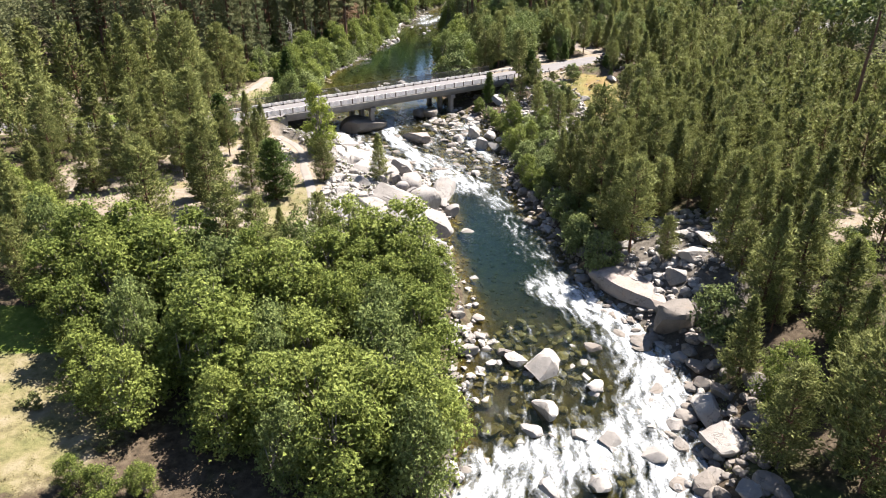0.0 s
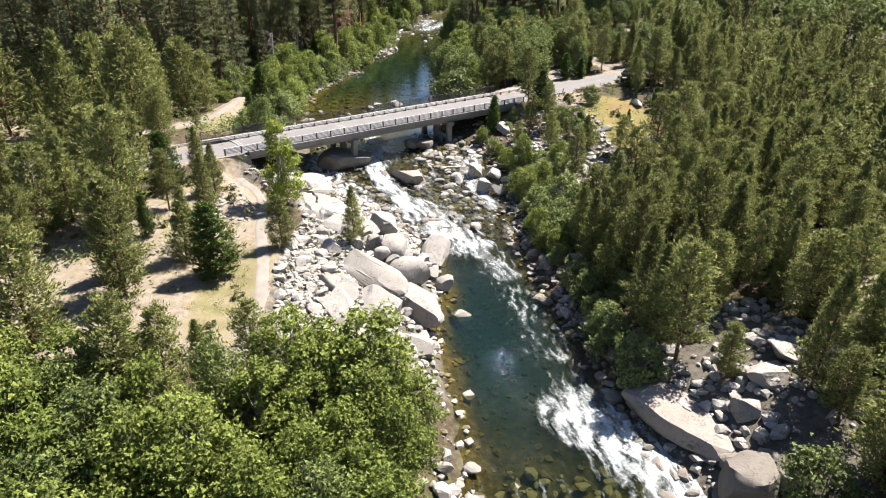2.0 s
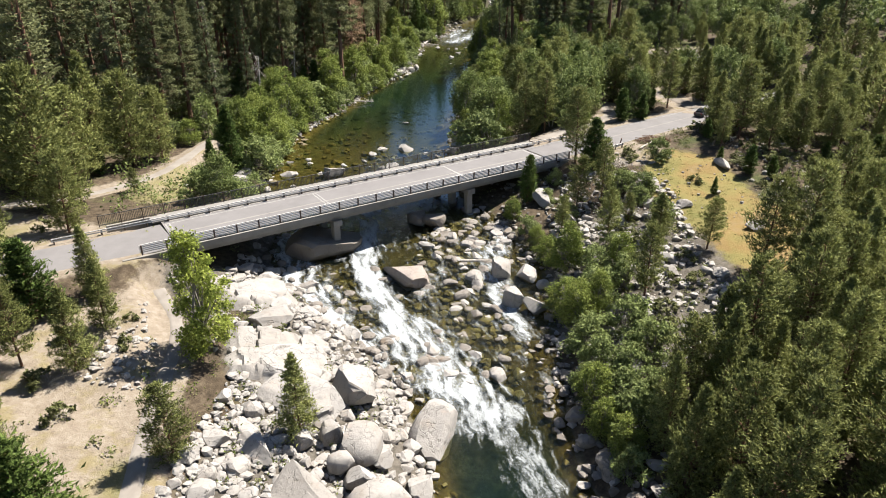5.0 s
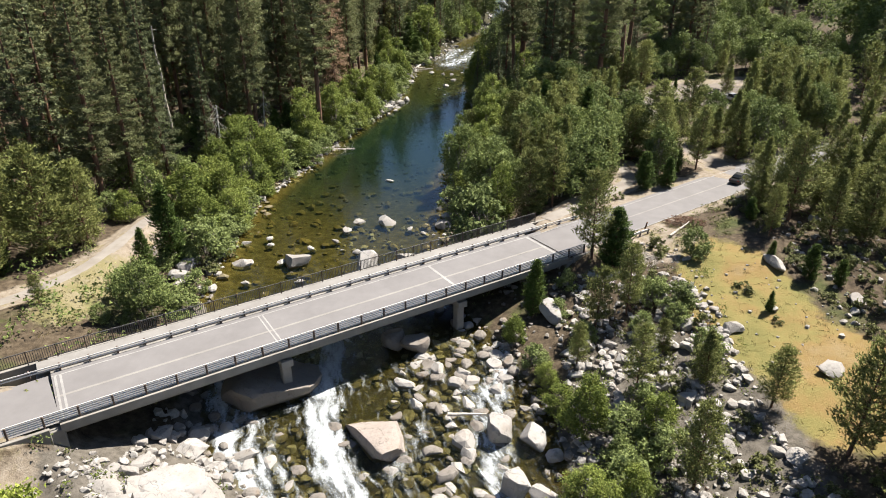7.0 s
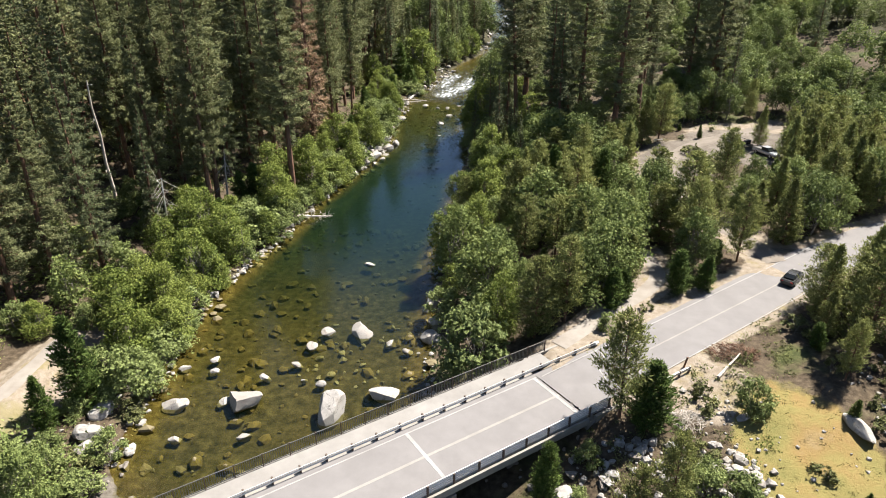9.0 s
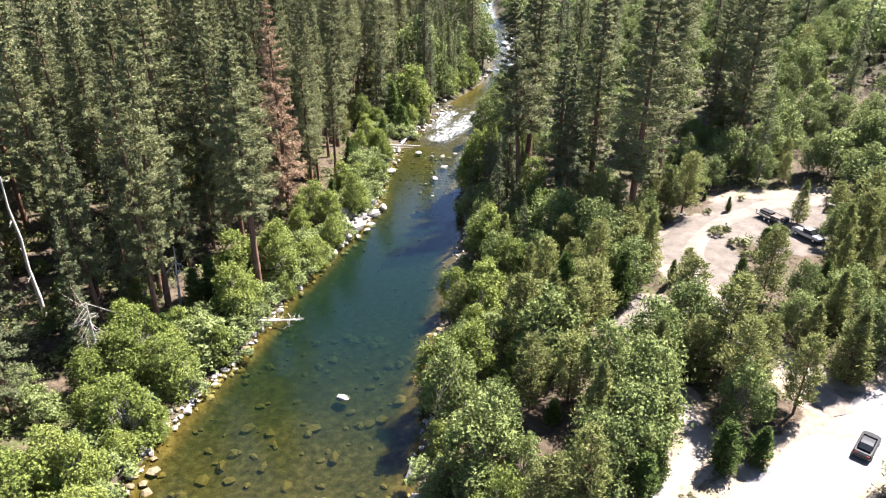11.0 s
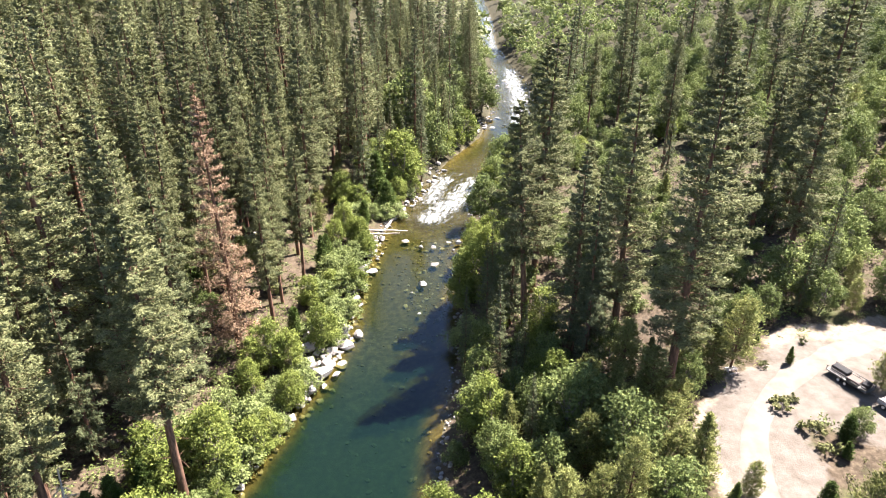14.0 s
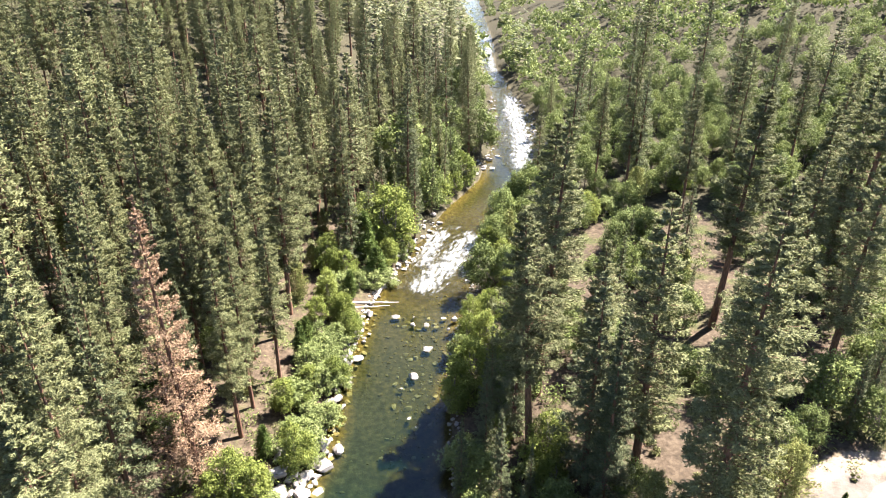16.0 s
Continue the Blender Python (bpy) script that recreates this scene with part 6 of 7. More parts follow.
for k, (x, y, long, wide, high, turn) in enumerate([
        (-7.8, 91.8, 14.0, 5.2, 3.0, -42), (-2.2, 89.2, 10.0, 4.2, 3.8, -36), (-4.6, 76.0, 16.0, 7.0, 3.0, -50), (-5.4, 85.2, 9.0, 4.4, 2.8, -44), (-10.4, 87.4, 9.5, 3.6, 2.3, -47),
        (-9.0, 81.8, 9.0, 4.2, 2.4, -54), (-1.4, 80.6, 6.0, 3.6, 2.6, -40), (-10.8, 103.4, 8.0, 4.8, 2.6, -30), (-13.6, 98.2, 6.5, 3.0, 1.9, -42)]):
    slab(x, y, long, wide, high, turn, 400 + k)
slab(22.8, 71.6, 12.5, 9.4, 3.0, -62, 436, -5.0, -0.08, "broad pinkish granite ledge beside the rapids", M_LEDGE)
outcrop(-14.5, 110, 20, 12, 9, 1.1, 3.4, 8, "low pale granite outcrop below the bridge")
outcrop(-20.5, 120.5, 35, 11, 7.5, 1.0, 3.0, 9, "low pale granite outcrop below the bridge")


def in_box(x0, x1, y0, y1, ok=None):
    def draw():
        for _ in range(200):
            x, y = random.uniform(x0, x1), random.uniform(y0, y1)
            if (ok is None or ok(x, y)) and way_distance(x, y)[0] > 0.7:
                return x, y
        return x0, y0
    return draw


def in_river(y0, y1, lo=-1.0, hi=1.0):
    def draw():
        y = random.uniform(y0, y1)
        l, r, _, _ = river_at(y)
        return random.uniform(l + lo, r + hi), y
    return draw


def by_bank(y0, y1, lo, hi, left):
    def draw():
        y = random.uniform(y0, y1)
        l, r, _, _ = river_at(y)
        d = random.uniform(lo, hi)
        return (l - d if left else r + d), y
    return draw


COBBLE = [boulder_mesh(420 + i, 7 + i % 3, 2, M_GRANITE, 0.75) for i in range(8)]
scatter(420, in_box(-17.6, 0.5, 70, 110, lambda x, y: x < river_at(y)[0] + 0.5), 0.8, 2.5, COBBLE, 0.24, "pale rounded granite block beside the footpath", "rubble on the west bank", 0.6, 22)
def island(x, y):
    return 0.10 * (y - 113) - 2.5 - 4.5 * smooth(113, 140, y) < x < 7 + 0.04 * (y - 113)


scatter(120, in_box(-9, 8, 112, 146, island), 1.0, 2.8, PALE[:2] + DARK, 0.3, "warm grey boulder between the two chutes", "boulders in the rapids", 0.55, 24)
scatter(70, in_box(-26, -9, 109, 132), 0.9, 3.0, SMALLP, 0.22, "pale granite block below the bridge end", "rubble on the west bank", 0.7, 10)
scatter(70, in_box(14, 33, 112, 150), 1.0, 2.6, SMALLP, 0.25, "pale granite boulder in the boulder field", "boulder field", 0.7, 12)
scatter(34, in_box(21, 38, 66, 84), 1.0, 2.8, COBBLE, 0.25, "grey granite boulder on the east bank", "boulder field", 0.7, 6)
scatter(34, in_box(42, 56, 126, 170), 0.8, 2.2, SMALLP, 0.25, "grey boulder beyond the meadow", "boulders by the meadow", 0.9, 8)
scatter(26, in_box(-25.5, -18.5, 245, 259), 1.2, 3.2, PALE, 0.3, "large pale boulder at the edge of the pool", "boulders round the pool", 0.6)
scatter(70, by_bank(236, 302, -2.6, 0.0, True), 0.9, 2.6, COBBLE, 0.62, "pale boulder at the edge of the pool", "boulders round the pool", 0.7, 26)
scatter(60, by_bank(188, 236, -1.6, 0.0, True), 0.7, 1.6, COBBLE, 0.6, "pale boulder at the edge of the pool", "boulders round the pool", 0.7, 8)
scatter(16, in_box(-13, 0, 296, 301), 0.8, 2.2, SMALLP, 0.7, "pale boulder in the rocky bar across the river", "boulders round the pool", 0.8, 9)
scatter(54, in_box(-11, -2, 260, 295), 0.5, 1.7, SMALLP, 0.75, "pale stone on the gravel bar", "boulders round the pool", 0.9, 8)
scatter(44, by_bank(315, 350, -2, 3, True), 0.9, 2.4, SMALLP, 0.35, "pale boulder by the upper rapids", "boulders by the upper rapids", 0.7, 4)
scatter(40, in_river(385, 470), 1.2, 3.4, SMALLP, 0.5, "pale boulder in the upper rapids", "boulders by the upper rapids", 0.7, 4)
scatter(30, by_bank(380, 470, -3, 2, True), 1.2, 3.2, SMALLP, 0.35, "pale boulder by the upper rapids", "boulders by the upper rapids", 0.7, 4)
scatter(30, by_bank(315, 470, -3, 2, False), 1.2, 3.0, SMALLP, 0.35, "pale boulder by the upper rapids", "boulders by the upper rapids", 0.7, 4)
scatter(26, in_river(27, 64), 0.9, 2.2, SMALLD, 0.35, "grey boulder in the rapids", "boulders in the rapids", 0.8, 12)
scatter(40, in_box(-17, -2, 166, 181), 0.5, 1.5, ROUND, 0.75, "rounded pale boulder in the shallow pool", "boulders round the pool", 0.9, 14)
stones("tumbled_boulders", EXTRA, COBBLE + SMALLP[:3], "tumbled pale granite boulders along the river")


def draw_many(count, draw, lo, hi):
    out = []
    for _ in range(count):
        x, y = draw()
        out.append((x, y, lo + (hi - lo) * random.random() ** 2))
    return out


stones("rubble_stones", draw_many(2600, in_box(-17.8, -3, 70, 114), 0.35, 1.25) + draw_many(260, in_box(-30, -22, 102, 124), 0.3, 1.1) + draw_many(1200, in_box(13, 31, 113, 156), 0.35, 1.6) + draw_many(300, in_box(42, 56, 126, 170), 0.3, 1.2) + draw_many(520, in_box(-26, -7, 108, 132, lambda x, y: x < river_at(y)[0]), 0.35, 1.5) + draw_many(420, in_box(21, 40, 66, 84), 0.4, 1.9) + draw_many(70, in_box(26, 40, 138, 162), 0.25, 0.7)
       + draw_many(160, by_bank(60, 140, 0, 7, False), 0.4, 1.6) + draw_many(90, in_box(20, 30, 150, 163), 0.3, 0.9), CHIPP, "loose pale granite rubble")
stones("bank_stones", draw_many(330, by_bank(153, 325, -0.9, 0.9, True), 0.5, 1.7) + draw_many(260, by_bank(165, 325, -0.8, 1.5, False), 0.4, 1.1) + draw_many(260, by_bank(24, 112, -1.5, 4, True), 0.4, 1.4)
       + draw_many(240, in_box(-42, -31, 150, 180), 0.3, 1.0), CHIPP, "pale stones along the water's edge")
stones("river_stones", draw_many(800, in_river(110, 154), 0.4, 1.5) + draw_many(160, in_box(5, 20, 138, 164), 0.4, 1.4) + draw_many(500, by_bank(26, 140, -2.5, 4, False), 0.4, 1.6) + draw_many(300, in_river(26, 66), 0.4, 1.5), CHIPD, "dark wet stones in the shallow rapids")
stones("brown_rapid_stones", draw_many(190, in_box(-8, 8, 112, 150, island), 0.6, 2.0) + draw_many(150, in_river(112, 134, -1, -12), 0.5, 1.8), SMALLD, "brown wet boulders in the rapids", rise=0.1)
stones("rapid_stones", draw_many(90, in_box(-8, 8, 112, 150, island), 0.8, 2.2) + draw_many(70, in_river(110, 150, -2, 2), 0.9, 2.2) + draw_many(110, in_river(27, 64, -2, 3), 0.9, 2.2) + draw_many(70, by_bank(60, 140, -1, 5, False), 0.9, 2.2), SMALLP, "tumbled boulders in the rapids")
stones("wet_boulders", draw_many(150, by_bank(26, 68, -5, 6, False), 0.9, 2.8) + draw_many(90, in_river(26, 52, -1, 1), 0.8, 2.2) + draw_many(60, by_bank(68, 110, -2, 4, False), 0.8, 2.2), SMALLD, "dark wet boulders along the rapids")
stones("bar_boulders", draw_many(120, in_box(0, 16, 53, 66), 0.6, 1.9) + draw_many(60, in_box(1, 22, 36, 53), 0.6, 1.7), SMALLP, "grey boulders of the rocky bar above the lower rapids", rise=0.35)
stones("bed_stones", draw_many(430, in_river(154, 215), 0.2, 2.2) + draw_many(260, in_box(-10, -2, 258, 296), 0.25, 0.8) + draw_many(500, in_river(66, 100), 0.3, 1.2) + draw_many(300, in_river(215, 330), 0.4, 1.2), PEBBLED, "brown stones on the river bed")

# ---------- vehicles ----------
def loft(bm, rings):
    """Skins closed rings of equal length, with end caps."""
    loops = [[bm.verts.new(p) for p in ring] for ring in rings]
    n = len(loops[0])
    for a, b in zip(loops[:-1], loops[1:]):
        for i in range(n):
            bm.faces.new((a[i], a[(i + 1) % n], b[(i + 1) % n], b[i]))
    bm.faces.new(loops[0][::-1]), bm.faces.new(loops[-1])
    bmesh.ops.recalc_face_normals(bm, faces=bm.faces)
    return bm


def car_ring(x, w, lo, hi, tuck=0.12):
    return [(x, -w + tuck, lo), (x, -w, lo + 0.22), (x, -w, hi - 0.16), (x, -w + tuck, hi), (x, w - tuck, hi), (x, w, hi - 0.16), (x, w, lo + 0.22), (x, w - tuck, lo)]


def wheels(root, places, r=0.33):
    for x, y in places:
        bm = tube(bmesh.new(), (x, y - 0.11, r), (x, y + 0.11, r), r, r, 16)
        tyre = part("wheel", bm, M_TYRE, root)
        side = 0.115 if y > 0 else -0.115
        bm = tube(bmesh.new(), (x, y + side * 0.9, r), (x, y + side * 1.06, r), r * 0.62, r * 0.55, 12)
        part("rim", bm, M_STEEL, tyre)


def build_sedan(label, paint, m):
    root = tagged(new("car"), label, "car")
    body = loft(bmesh.new(), [car_ring(-2.3, 0.72, 0.35, 0.75), car_ring(-2.1, 0.86, 0.25, 0.92), car_ring(-1.2, 0.9, 0.22, 0.95), car_ring(0.7, 0.9, 0.22, 0.93), car_ring(1.9, 0.86, 0.24, 0.82), car_ring(2.3, 0.7, 0.34, 0.66)])
    part("body", body, paint, root)
    cabin = loft(bmesh.new(), [car_ring(-1.75, 0.62, 0.9, 0.98, 0.1), car_ring(-1.15, 0.68, 0.9, 1.38, 0.14), car_ring(0.1, 0.68, 0.9, 1.42, 0.14), car_ring(0.95, 0.64, 0.88, 0.98, 0.1)])
    part("windows", cabin, M_GLASS, root, "dark tinted windows")
    part("roof", loft(bmesh.new(), [[(x, -0.56, 1.36 + z), (x, 0.56, 1.36 + z), (x, 0.56, 1.42 + z), (x, -0.56, 1.42 + z)] for x, z in ((-1.1, 0), (-0.5, 0.03), (0.12, 0.02))]), paint, root)
    for y in (-0.58, 0.58):
        part("headlight", box(bmesh.new(), (0.12, 0.3, 0.13), (2.2, y, 0.64), bevel=0.03), M_LAMP_W, root)
        part("tail_light", box(bmesh.new(), (0.1, 0.3, 0.14), (-2.24, y, 0.74), bevel=0.03), M_LAMP_R, root)
    wheels(root, [(a, b) for a in (-1.35, 1.4) for b in (-0.8, 0.8)])
    root.matrix_basis = m
    return root


def build_pickup(label, paint, m):
    root = tagged(new("pickup_truck"), label, "truck")
    part("body", loft(bmesh.new(), [car_ring(-2.7, 0.92, 0.5, 0.95), car_ring(-2.6, 0.95, 0.42, 1.0), car_ring(1.0, 0.97, 0.4, 1.05), car_ring(2.3, 0.95, 0.42, 1.02), car_ring(2.7, 0.86, 0.48, 0.9)]), paint, root)
    part("cargo_bed", box(bmesh.new(), (2.0, 1.5, 0.06), (-1.6, 0, 1.04)), M_DARKSTEEL, root, "dark open cargo bed")
    for y in (-0.86, 0.86):
        part("bed_side", box(bmesh.new(), (2.1, 0.1, 0.3), (-1.6, y, 1.14), bevel=0.02), paint, root)
    part("windows", loft(bmesh.new(), [car_ring(-0.62, 0.78, 1.0, 1.66, 0.1), car_ring(0.55, 0.78, 1.0, 1.7, 0.1), car_ring(1.25, 0.74, 1.0, 1.1, 0.08)]), M_GLASS, root, "dark tinted windows")
    part("roof", box(bmesh.new(), (1.25, 1.42, 0.07), (-0.02, 0, 1.71), bevel=0.03), paint, root)
    for y in (-0.68, 0.68):
        part("headlight", box(bmesh.new(), (0.1, 0.3, 0.18), (2.66, y, 0.82), bevel=0.03), M_LAMP_W, root)
        part("tail_light", box(bmesh.new(), (0.08, 0.16, 0.3), (-2.68, y, 0.82), bevel=0.02), M_LAMP_R, root)
    wheels(root, [(a, b) for a in (-1.7, 1.7) for b in (-0.86, 0.86)], 0.39)
    root.matrix_basis = m
    return root


def build_trailer(m):
    root = tagged(new("flatbed_trailer"), "long dark loaded trailer hitched behind a pickup", "trailer")
    part("bed", box(bmesh.new(), (6.2, 2.0, 0.18), (0, 0, 0.75), bevel=0.03), M_DARKSTEEL, root)
    part("hitch", box(bmesh.new(), (1.5, 0.14, 0.12), (3.8, 0, 0.62)), M_DARKSTEEL, root)
    for y in (-0.98, 0.98):
        for z in (1.1, 1.45):
            part("side_rail", box(bmesh.new(), (6.2, 0.06, 0.08), (0, y, z)), M_DARKSTEEL, root)
        for x in np.linspace(-3, 3, 6):
            part("stake", box(bmesh.new(), (0.08, 0.06, 0.75), (x, y, 1.12)), M_DARKSTEEL, root)
    for k, (x, y, a, b, c) in enumerate([(-1.6, 0.2, 2.4, 1.2, 0.7), (0.8, -0.2, 1.8, 1.3, 0.55), (2.3, 0.1, 0.9, 1.4, 0.8)]):
        part("load", box(bmesh.new(), (a, b, c), (x, y, 0.84 + c / 2), Matrix.Rotation(0.1 * k, 4, "Z"), bevel=0.08), M_RUST if k == 1 else M_TYRE, root)
    wheels(root, [(a, b) for a in (-0.9, 0.1) for b in (-1.05, 1.05)], 0.36)
    root.matrix_basis = m
    return root


def stand(x, y, heading, dz=0.0):
    return pose(x, y, foot(x, y) + dz, 0, 0, heading)


build_sedan("dark sedan on the asphalt road past the bridge", M_CARPAINT, pose(45.2, 186.2, 5.45 + 0.08, 0, 0, 50))
build_pickup("silver pickup truck parked in the dusty lot", M_SILVER, stand(60.0, 236.6, -62, 0.05))
build_trailer(stand(56.6, 243.2, -62, 0.05))
build_pickup("dark pickup truck parked at the lot's edge", M_CARPAINT, stand(70, 246.5, -30, 0.05))


def build_picnic_table(m):
    root = tagged(new("picnic_table"), "weathered wooden picnic table beside the lot", "table")
    for y in np.linspace(-0.3, 0.3, 4):
        part("plank", box(bmesh.new(), (1.8, 0.17, 0.05), (0, y, 0.75), bevel=0.01), M_DEADWOOD, root)
    for y in (-0.75, 0.75):
        part("bench", box(bmesh.new(), (1.8, 0.26, 0.05), (0, y, 0.45), bevel=0.01), M_DEADWOOD, root)
    for x in (-0.65, 0.65):
        for s in (-1, 1):
            part("leg", box_between(bmesh.new(), (x, 0.15 * s, 0.73), (x, 0.62 * s, 0.0), 0.05, 0.12), M_DEADWOOD, root)
        part("brace", box(bmesh.new(), (0.05, 1.6, 0.1), (x, 0, 0.4)), M_DEADWOOD, root)
    root.matrix_basis = m


build_picnic_table(stand(41.0, 245.3, 20))


# ---------- dead wood ----------
def limbs_between(rng, a, b, r, count, length, droop=0.0):
    a, b = np.array(a, float), np.array(b, float)
    seg = []
    pts = [a + (b - a) * t + rng.normal(0, 0.004 * np.linalg.norm(b - a), 3) * (0 < t < 1) for t in np.linspace(0, 1, 6)]
    for i in range(5):
        seg.append((pts[i], pts[i + 1], r * (1 - 0.13 * i), r * (1 - 0.13 * (i + 1)), 7))
    axis = (b - a) / np.linalg.norm(b - a)
    for _ in range(count):
        t = rng.uniform(0.35, 1)
        p = a + (b - a) * t
        d = rng.normal(0, 1, 3)
        d -= axis * (d @ axis) * 0.6
        d = d / np.linalg.norm(d) + np.array([0, 0, -droop])
        tip = p + d * length * rng.uniform(0.4, 1)
        seg.append((p, tip, r * 0.22, 0.012, 4))
        for _ in range(2):
            seg.append((p + (tip - p) * rng.uniform(0.4, 0.8), tip + rng.normal(0, 0.3 * length, 3), r * 0.1, 0.006, 3))
    return seg


def fallen(name, a, b, r, label, count=0, length=1.0, bark=None, seed=1):
    ob = new(name, limb_mesh(name, limbs_between(np.random.default_rng(seed), a, b, r, count, length), bark or M_DEADWOOD))
    return tagged(ob, label, "log")


fallen("fallen_log", (-19.2, 306.0, 0.35), (-17.6, 314.5, 0.75), 0.42, "bleached white log lying in the shallows", 0, 1, None, 3)
fallen("fallen_log", (-23.5, 303.4, 0.9), (-13.8, 305.6, 0.15), 0.3, "grey drift log across the bank", 5, 0.9, None, 4)
fallen("fallen_log", (-22.8, 301.9, 0.6), (-15.5, 304.2, 0.1), 0.22, "grey drift log across the bank", 4, 0.8, None, 5)
fallen("fallen_snag", (-32.5, 211.5, 1.4), (-22.8, 214.8, 0.35), 0.26, "bleached fallen tree reaching into the pool", 16, 1.6, None, 6)
fallen("fallen_snag", (-31.5, 213.6, 1.2), (-25.2, 214.6, 0.2), 0.16, "bleached fallen tree reaching into the pool", 9, 1.0, None, 7)
fallen("fallen_log", (1.4, 134.0, -0.75), (5.2, 134.3, -0.75), 0.2, "pale drift log wedged among boulders", 0, 1, None, 8)
fallen("fallen_log", (-47, 285, 5.0), (-43.5, 294, 6.2), 0.35, "bleached fallen trunk on the forest floor", 3, 1.2, None, 9)
fallen("fallen_log", (-50, 288, 5.6), (-42.5, 289, 5.2), 0.3, "bleached fallen trunk on the forest floor", 3, 1.2, None, 10)


def standing_dead(name, x, y, h, lean, r, bark, label, count, length, seed, droop=0.2):
    rng = np.random.default_rng(seed)
    seg = limbs_between(rng, (0, 0, -0.4), (lean[0], lean[1], h), r, count, length, droop)
    ob = new(name, limb_mesh(name, seg, bark))
    ob.matrix_basis = pose(x, y, foot(x, y))
    return tagged(ob, label, "dead tree")


standing_dead("dead_snag", -57.1, 205.7, 21.7, (-0.6, 0.4), 0.34, M_DEADWOOD, "bare bleached standing trunk in the forest", 5, 1.2, 21)
standing_dead("burnt_snag", 68.6, 109, 20.5, (0.5, 0.3), 0.4, M_BARK, "tall dark bare trunk above the young pines", 8, 1.0, 22)
standing_dead("dead_snag", -44, 196, 12, (0.8, -0.3), 0.22, M_DEADWOOD, "grey dead tree with drooping bare branches", 26, 2.6, 23, 0.7)
standing_dead("dead_snag", -41.5, 214, 10, (0.5, 0.4), 0.22, M_DEADWOOD, "grey dead tree with drooping bare branches", 24, 2.4, 24, 0.7)
dead_pine, _ = conifer("dead_pine_tree", 44, 5.6, 0.08, 170, 130, 0.25, 77, cone_shape, -0.1, M_BARK, M_DEAD, "tall dead pine with rust-brown needles", "dead tree", 60, 0.95, True)
dead_pine.matrix_basis = pose(-34.6, 250, foot(-34.6, 250) - 0.1, 1.2, -1.4, 40) @ Matrix.Diagonal((1.08, 1.08, 1, 1))


def brush_pile(x, y, rx, ry, h, n, label, seed, bark):
    rng = np.random.default_rng(seed)
    seg = []
    for _ in range(n):
        a = rng.random() * 6.28
        q = math.sqrt(rng.random())
        c = np.array([math.cos(a) * q * rx, math.sin(a) * q * ry, h * (1 - q * q) * rng.random() + 0.08])
        d = np.array([*rng.normal(0, 1, 2), rng.normal(0, 0.25)])
        d = d / np.linalg.norm(d) * rng.uniform(0.5, 1.3)
        seg.append((c - d / 2, c + d / 2, rng.uniform(0.02, 0.05), 0.012, 4))
    ob = new("brush_pile", limb_mesh("brush_pile", seg, bark))
    ob.matrix_basis = pose(x, y, foot(x, y))
    return tagged(ob, label, "brush", kind="stuff")


brush_pile(24.6, 158.4, 1.6, 1.4, 1.1, 160, "grey heap of cut branches beside the bridge", 31, M_DEADWOOD)
brush_pile(32.2, 169.2, 3.0, 1.7, 1.0, 260, "brown heap of dry brush beside the road", 32, M_BARK)
fallen("fallen_log", (29.2, 164.6, foot(29.2, 164.6) + 0.25), (32.6, 168.4, foot(32.6, 168.4) + 0.7), 0.18, "weathered trunk leaning on the brush heap", 4, 0.7, None, 33)


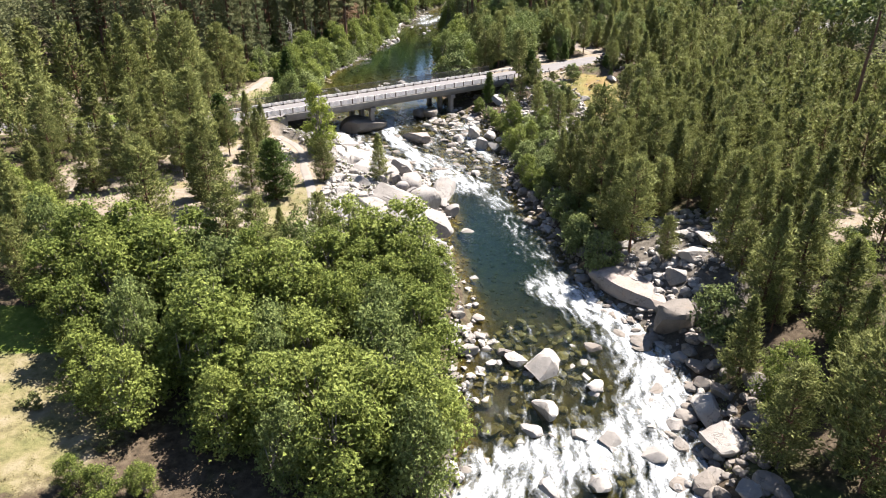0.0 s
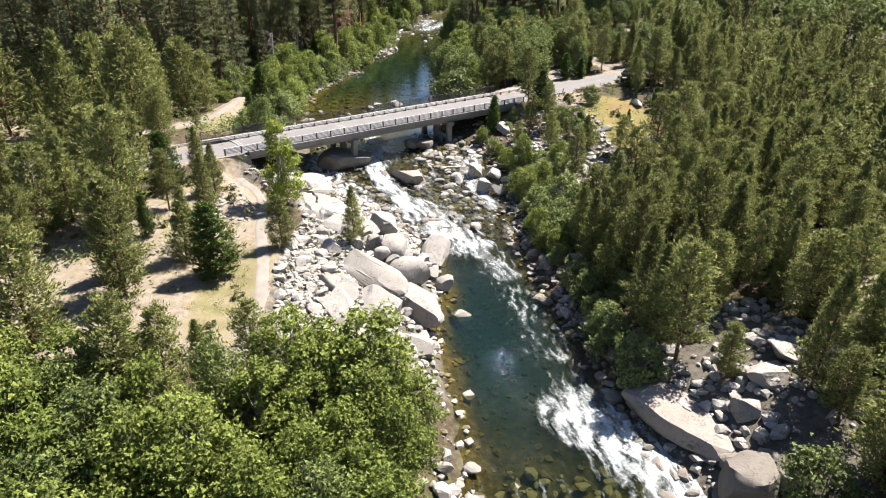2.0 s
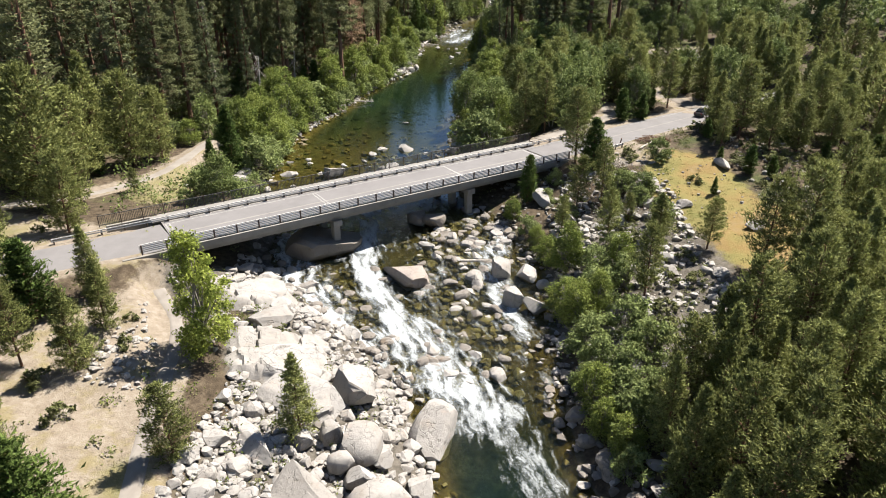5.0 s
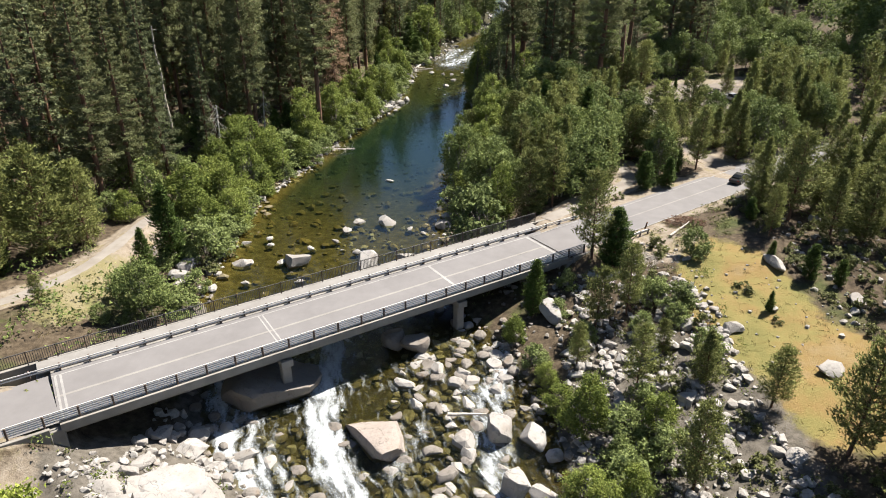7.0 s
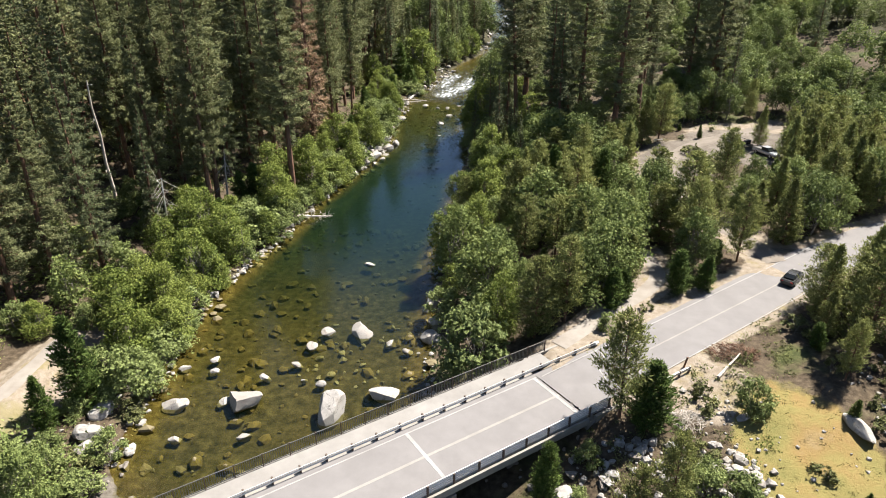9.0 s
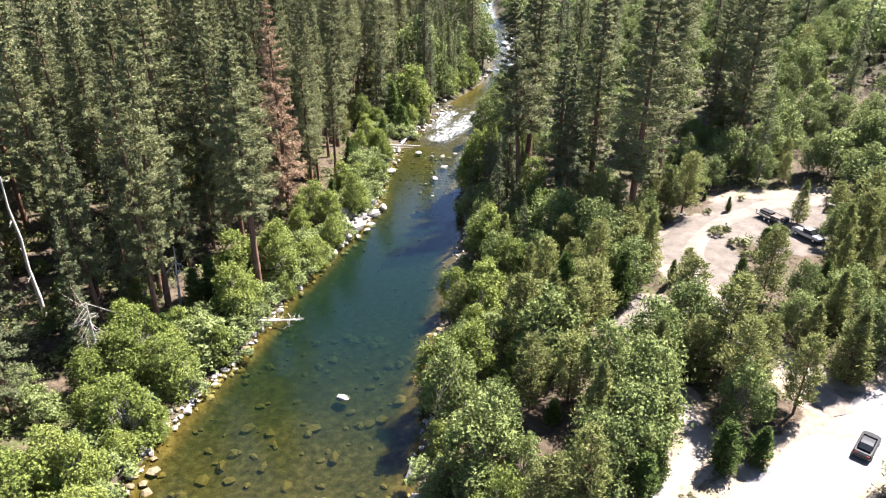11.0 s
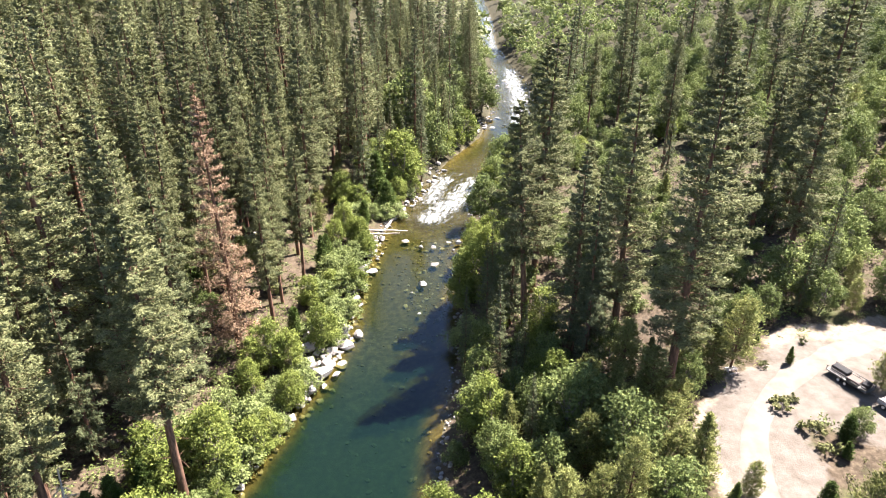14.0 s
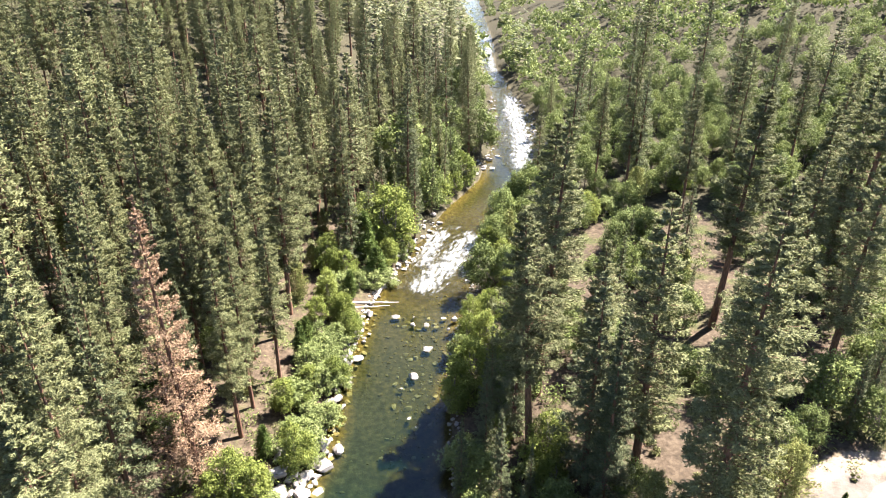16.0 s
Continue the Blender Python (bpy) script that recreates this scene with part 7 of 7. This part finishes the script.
def log_barrier(a, b):
    root = tagged(new("log_barrier"), "low weathered guard beam on posts at the bridge end", "barrier")
    za, zb = foot(*a), foot(*b)
    part("beam", box_between(bmesh.new(), (*a, za + 0.55), (*b, zb + 0.6), 0.16, 0.32), M_STEEL, root)
    for t in (0.1, 0.6, 0.95):
        x, y = a[0] + (b[0] - a[0]) * t, a[1] + (b[1] - a[1]) * t
        part("post", box(bmesh.new(), (0.2, 0.2, 1.0), (x, y, foot(x, y) + 0.3), bevel=0.02), M_RUST, root)


log_barrier((23.2, 163.2), (26.6, 165.6))


def marker_post(x, y, lean):
    ob = new("marker_post", None)
    tagged(ob, "leaning brown wooden marker post beside the road", "post")
    part("stake", box(bmesh.new(), (0.16, 0.16, 1.3), (0, 0, 0.6), bevel=0.02), M_BARK, ob)
    part("cap", box(bmesh.new(), (0.18, 0.18, 0.06), (0, 0, 1.26), bevel=0.01), M_BARK, ob)
    ob.matrix_basis = pose(x, y, foot(x, y), 0, lean, 0)


marker_post(26.2, 166.4, 9), marker_post(19.0, 169.9, 3)


# ---------- paint on the road ----------
def painted(name, s0, s1, n0, n1, wide, material, label, z0=0.085):
    """A painted stripe lying on the east road between two places in the bridge's axes."""
    k = max(2, int(abs(s1 - s0) + abs(n1 - n0)))
    line = along(ROAD_EAST, 0.5)
    vs = []
    a, b = on_bridge(s0, n0), on_bridge(s1, n1)
    d = (b - a) / np.linalg.norm(b - a)
    for t in np.linspace(0, 1, k + 1):
        p = a + (b - a) * t
        i = np.argmin(np.hypot(line[:, 0] - p[0], line[:, 1] - p[1]))
        z = line[i, 2] + z0
        for s in (-1, 1):
            q = p + s * wide / 2 * np.array((-d[1], d[0]))
            vs.append((*q, z))
    ob = new(name, mesh_of(name, vs, grid_faces(2, k + 1), material))
    return tagged(ob, label, "road marking", kind="structure")


painted("road_line", 16.2, 70, 0.3, -1.2, 0.13, M_LINE, "worn white edge line")
painted("road_line", 22, 70, 6.9, 5.3, 0.13, M_LINE, "worn white edge line")
painted("road_line", 24.5, 70, 3.3, 2.1, 0.2, M_FADED, "faded centre line")
painted("road_line", 24.5, 22.2, 0.6, 6.4, 0.14, M_LINE, "white stop line")
painted("road_line", 22.6, 20.6, 1.6, 6.3, 0.14, M_LINE, "white stop line")
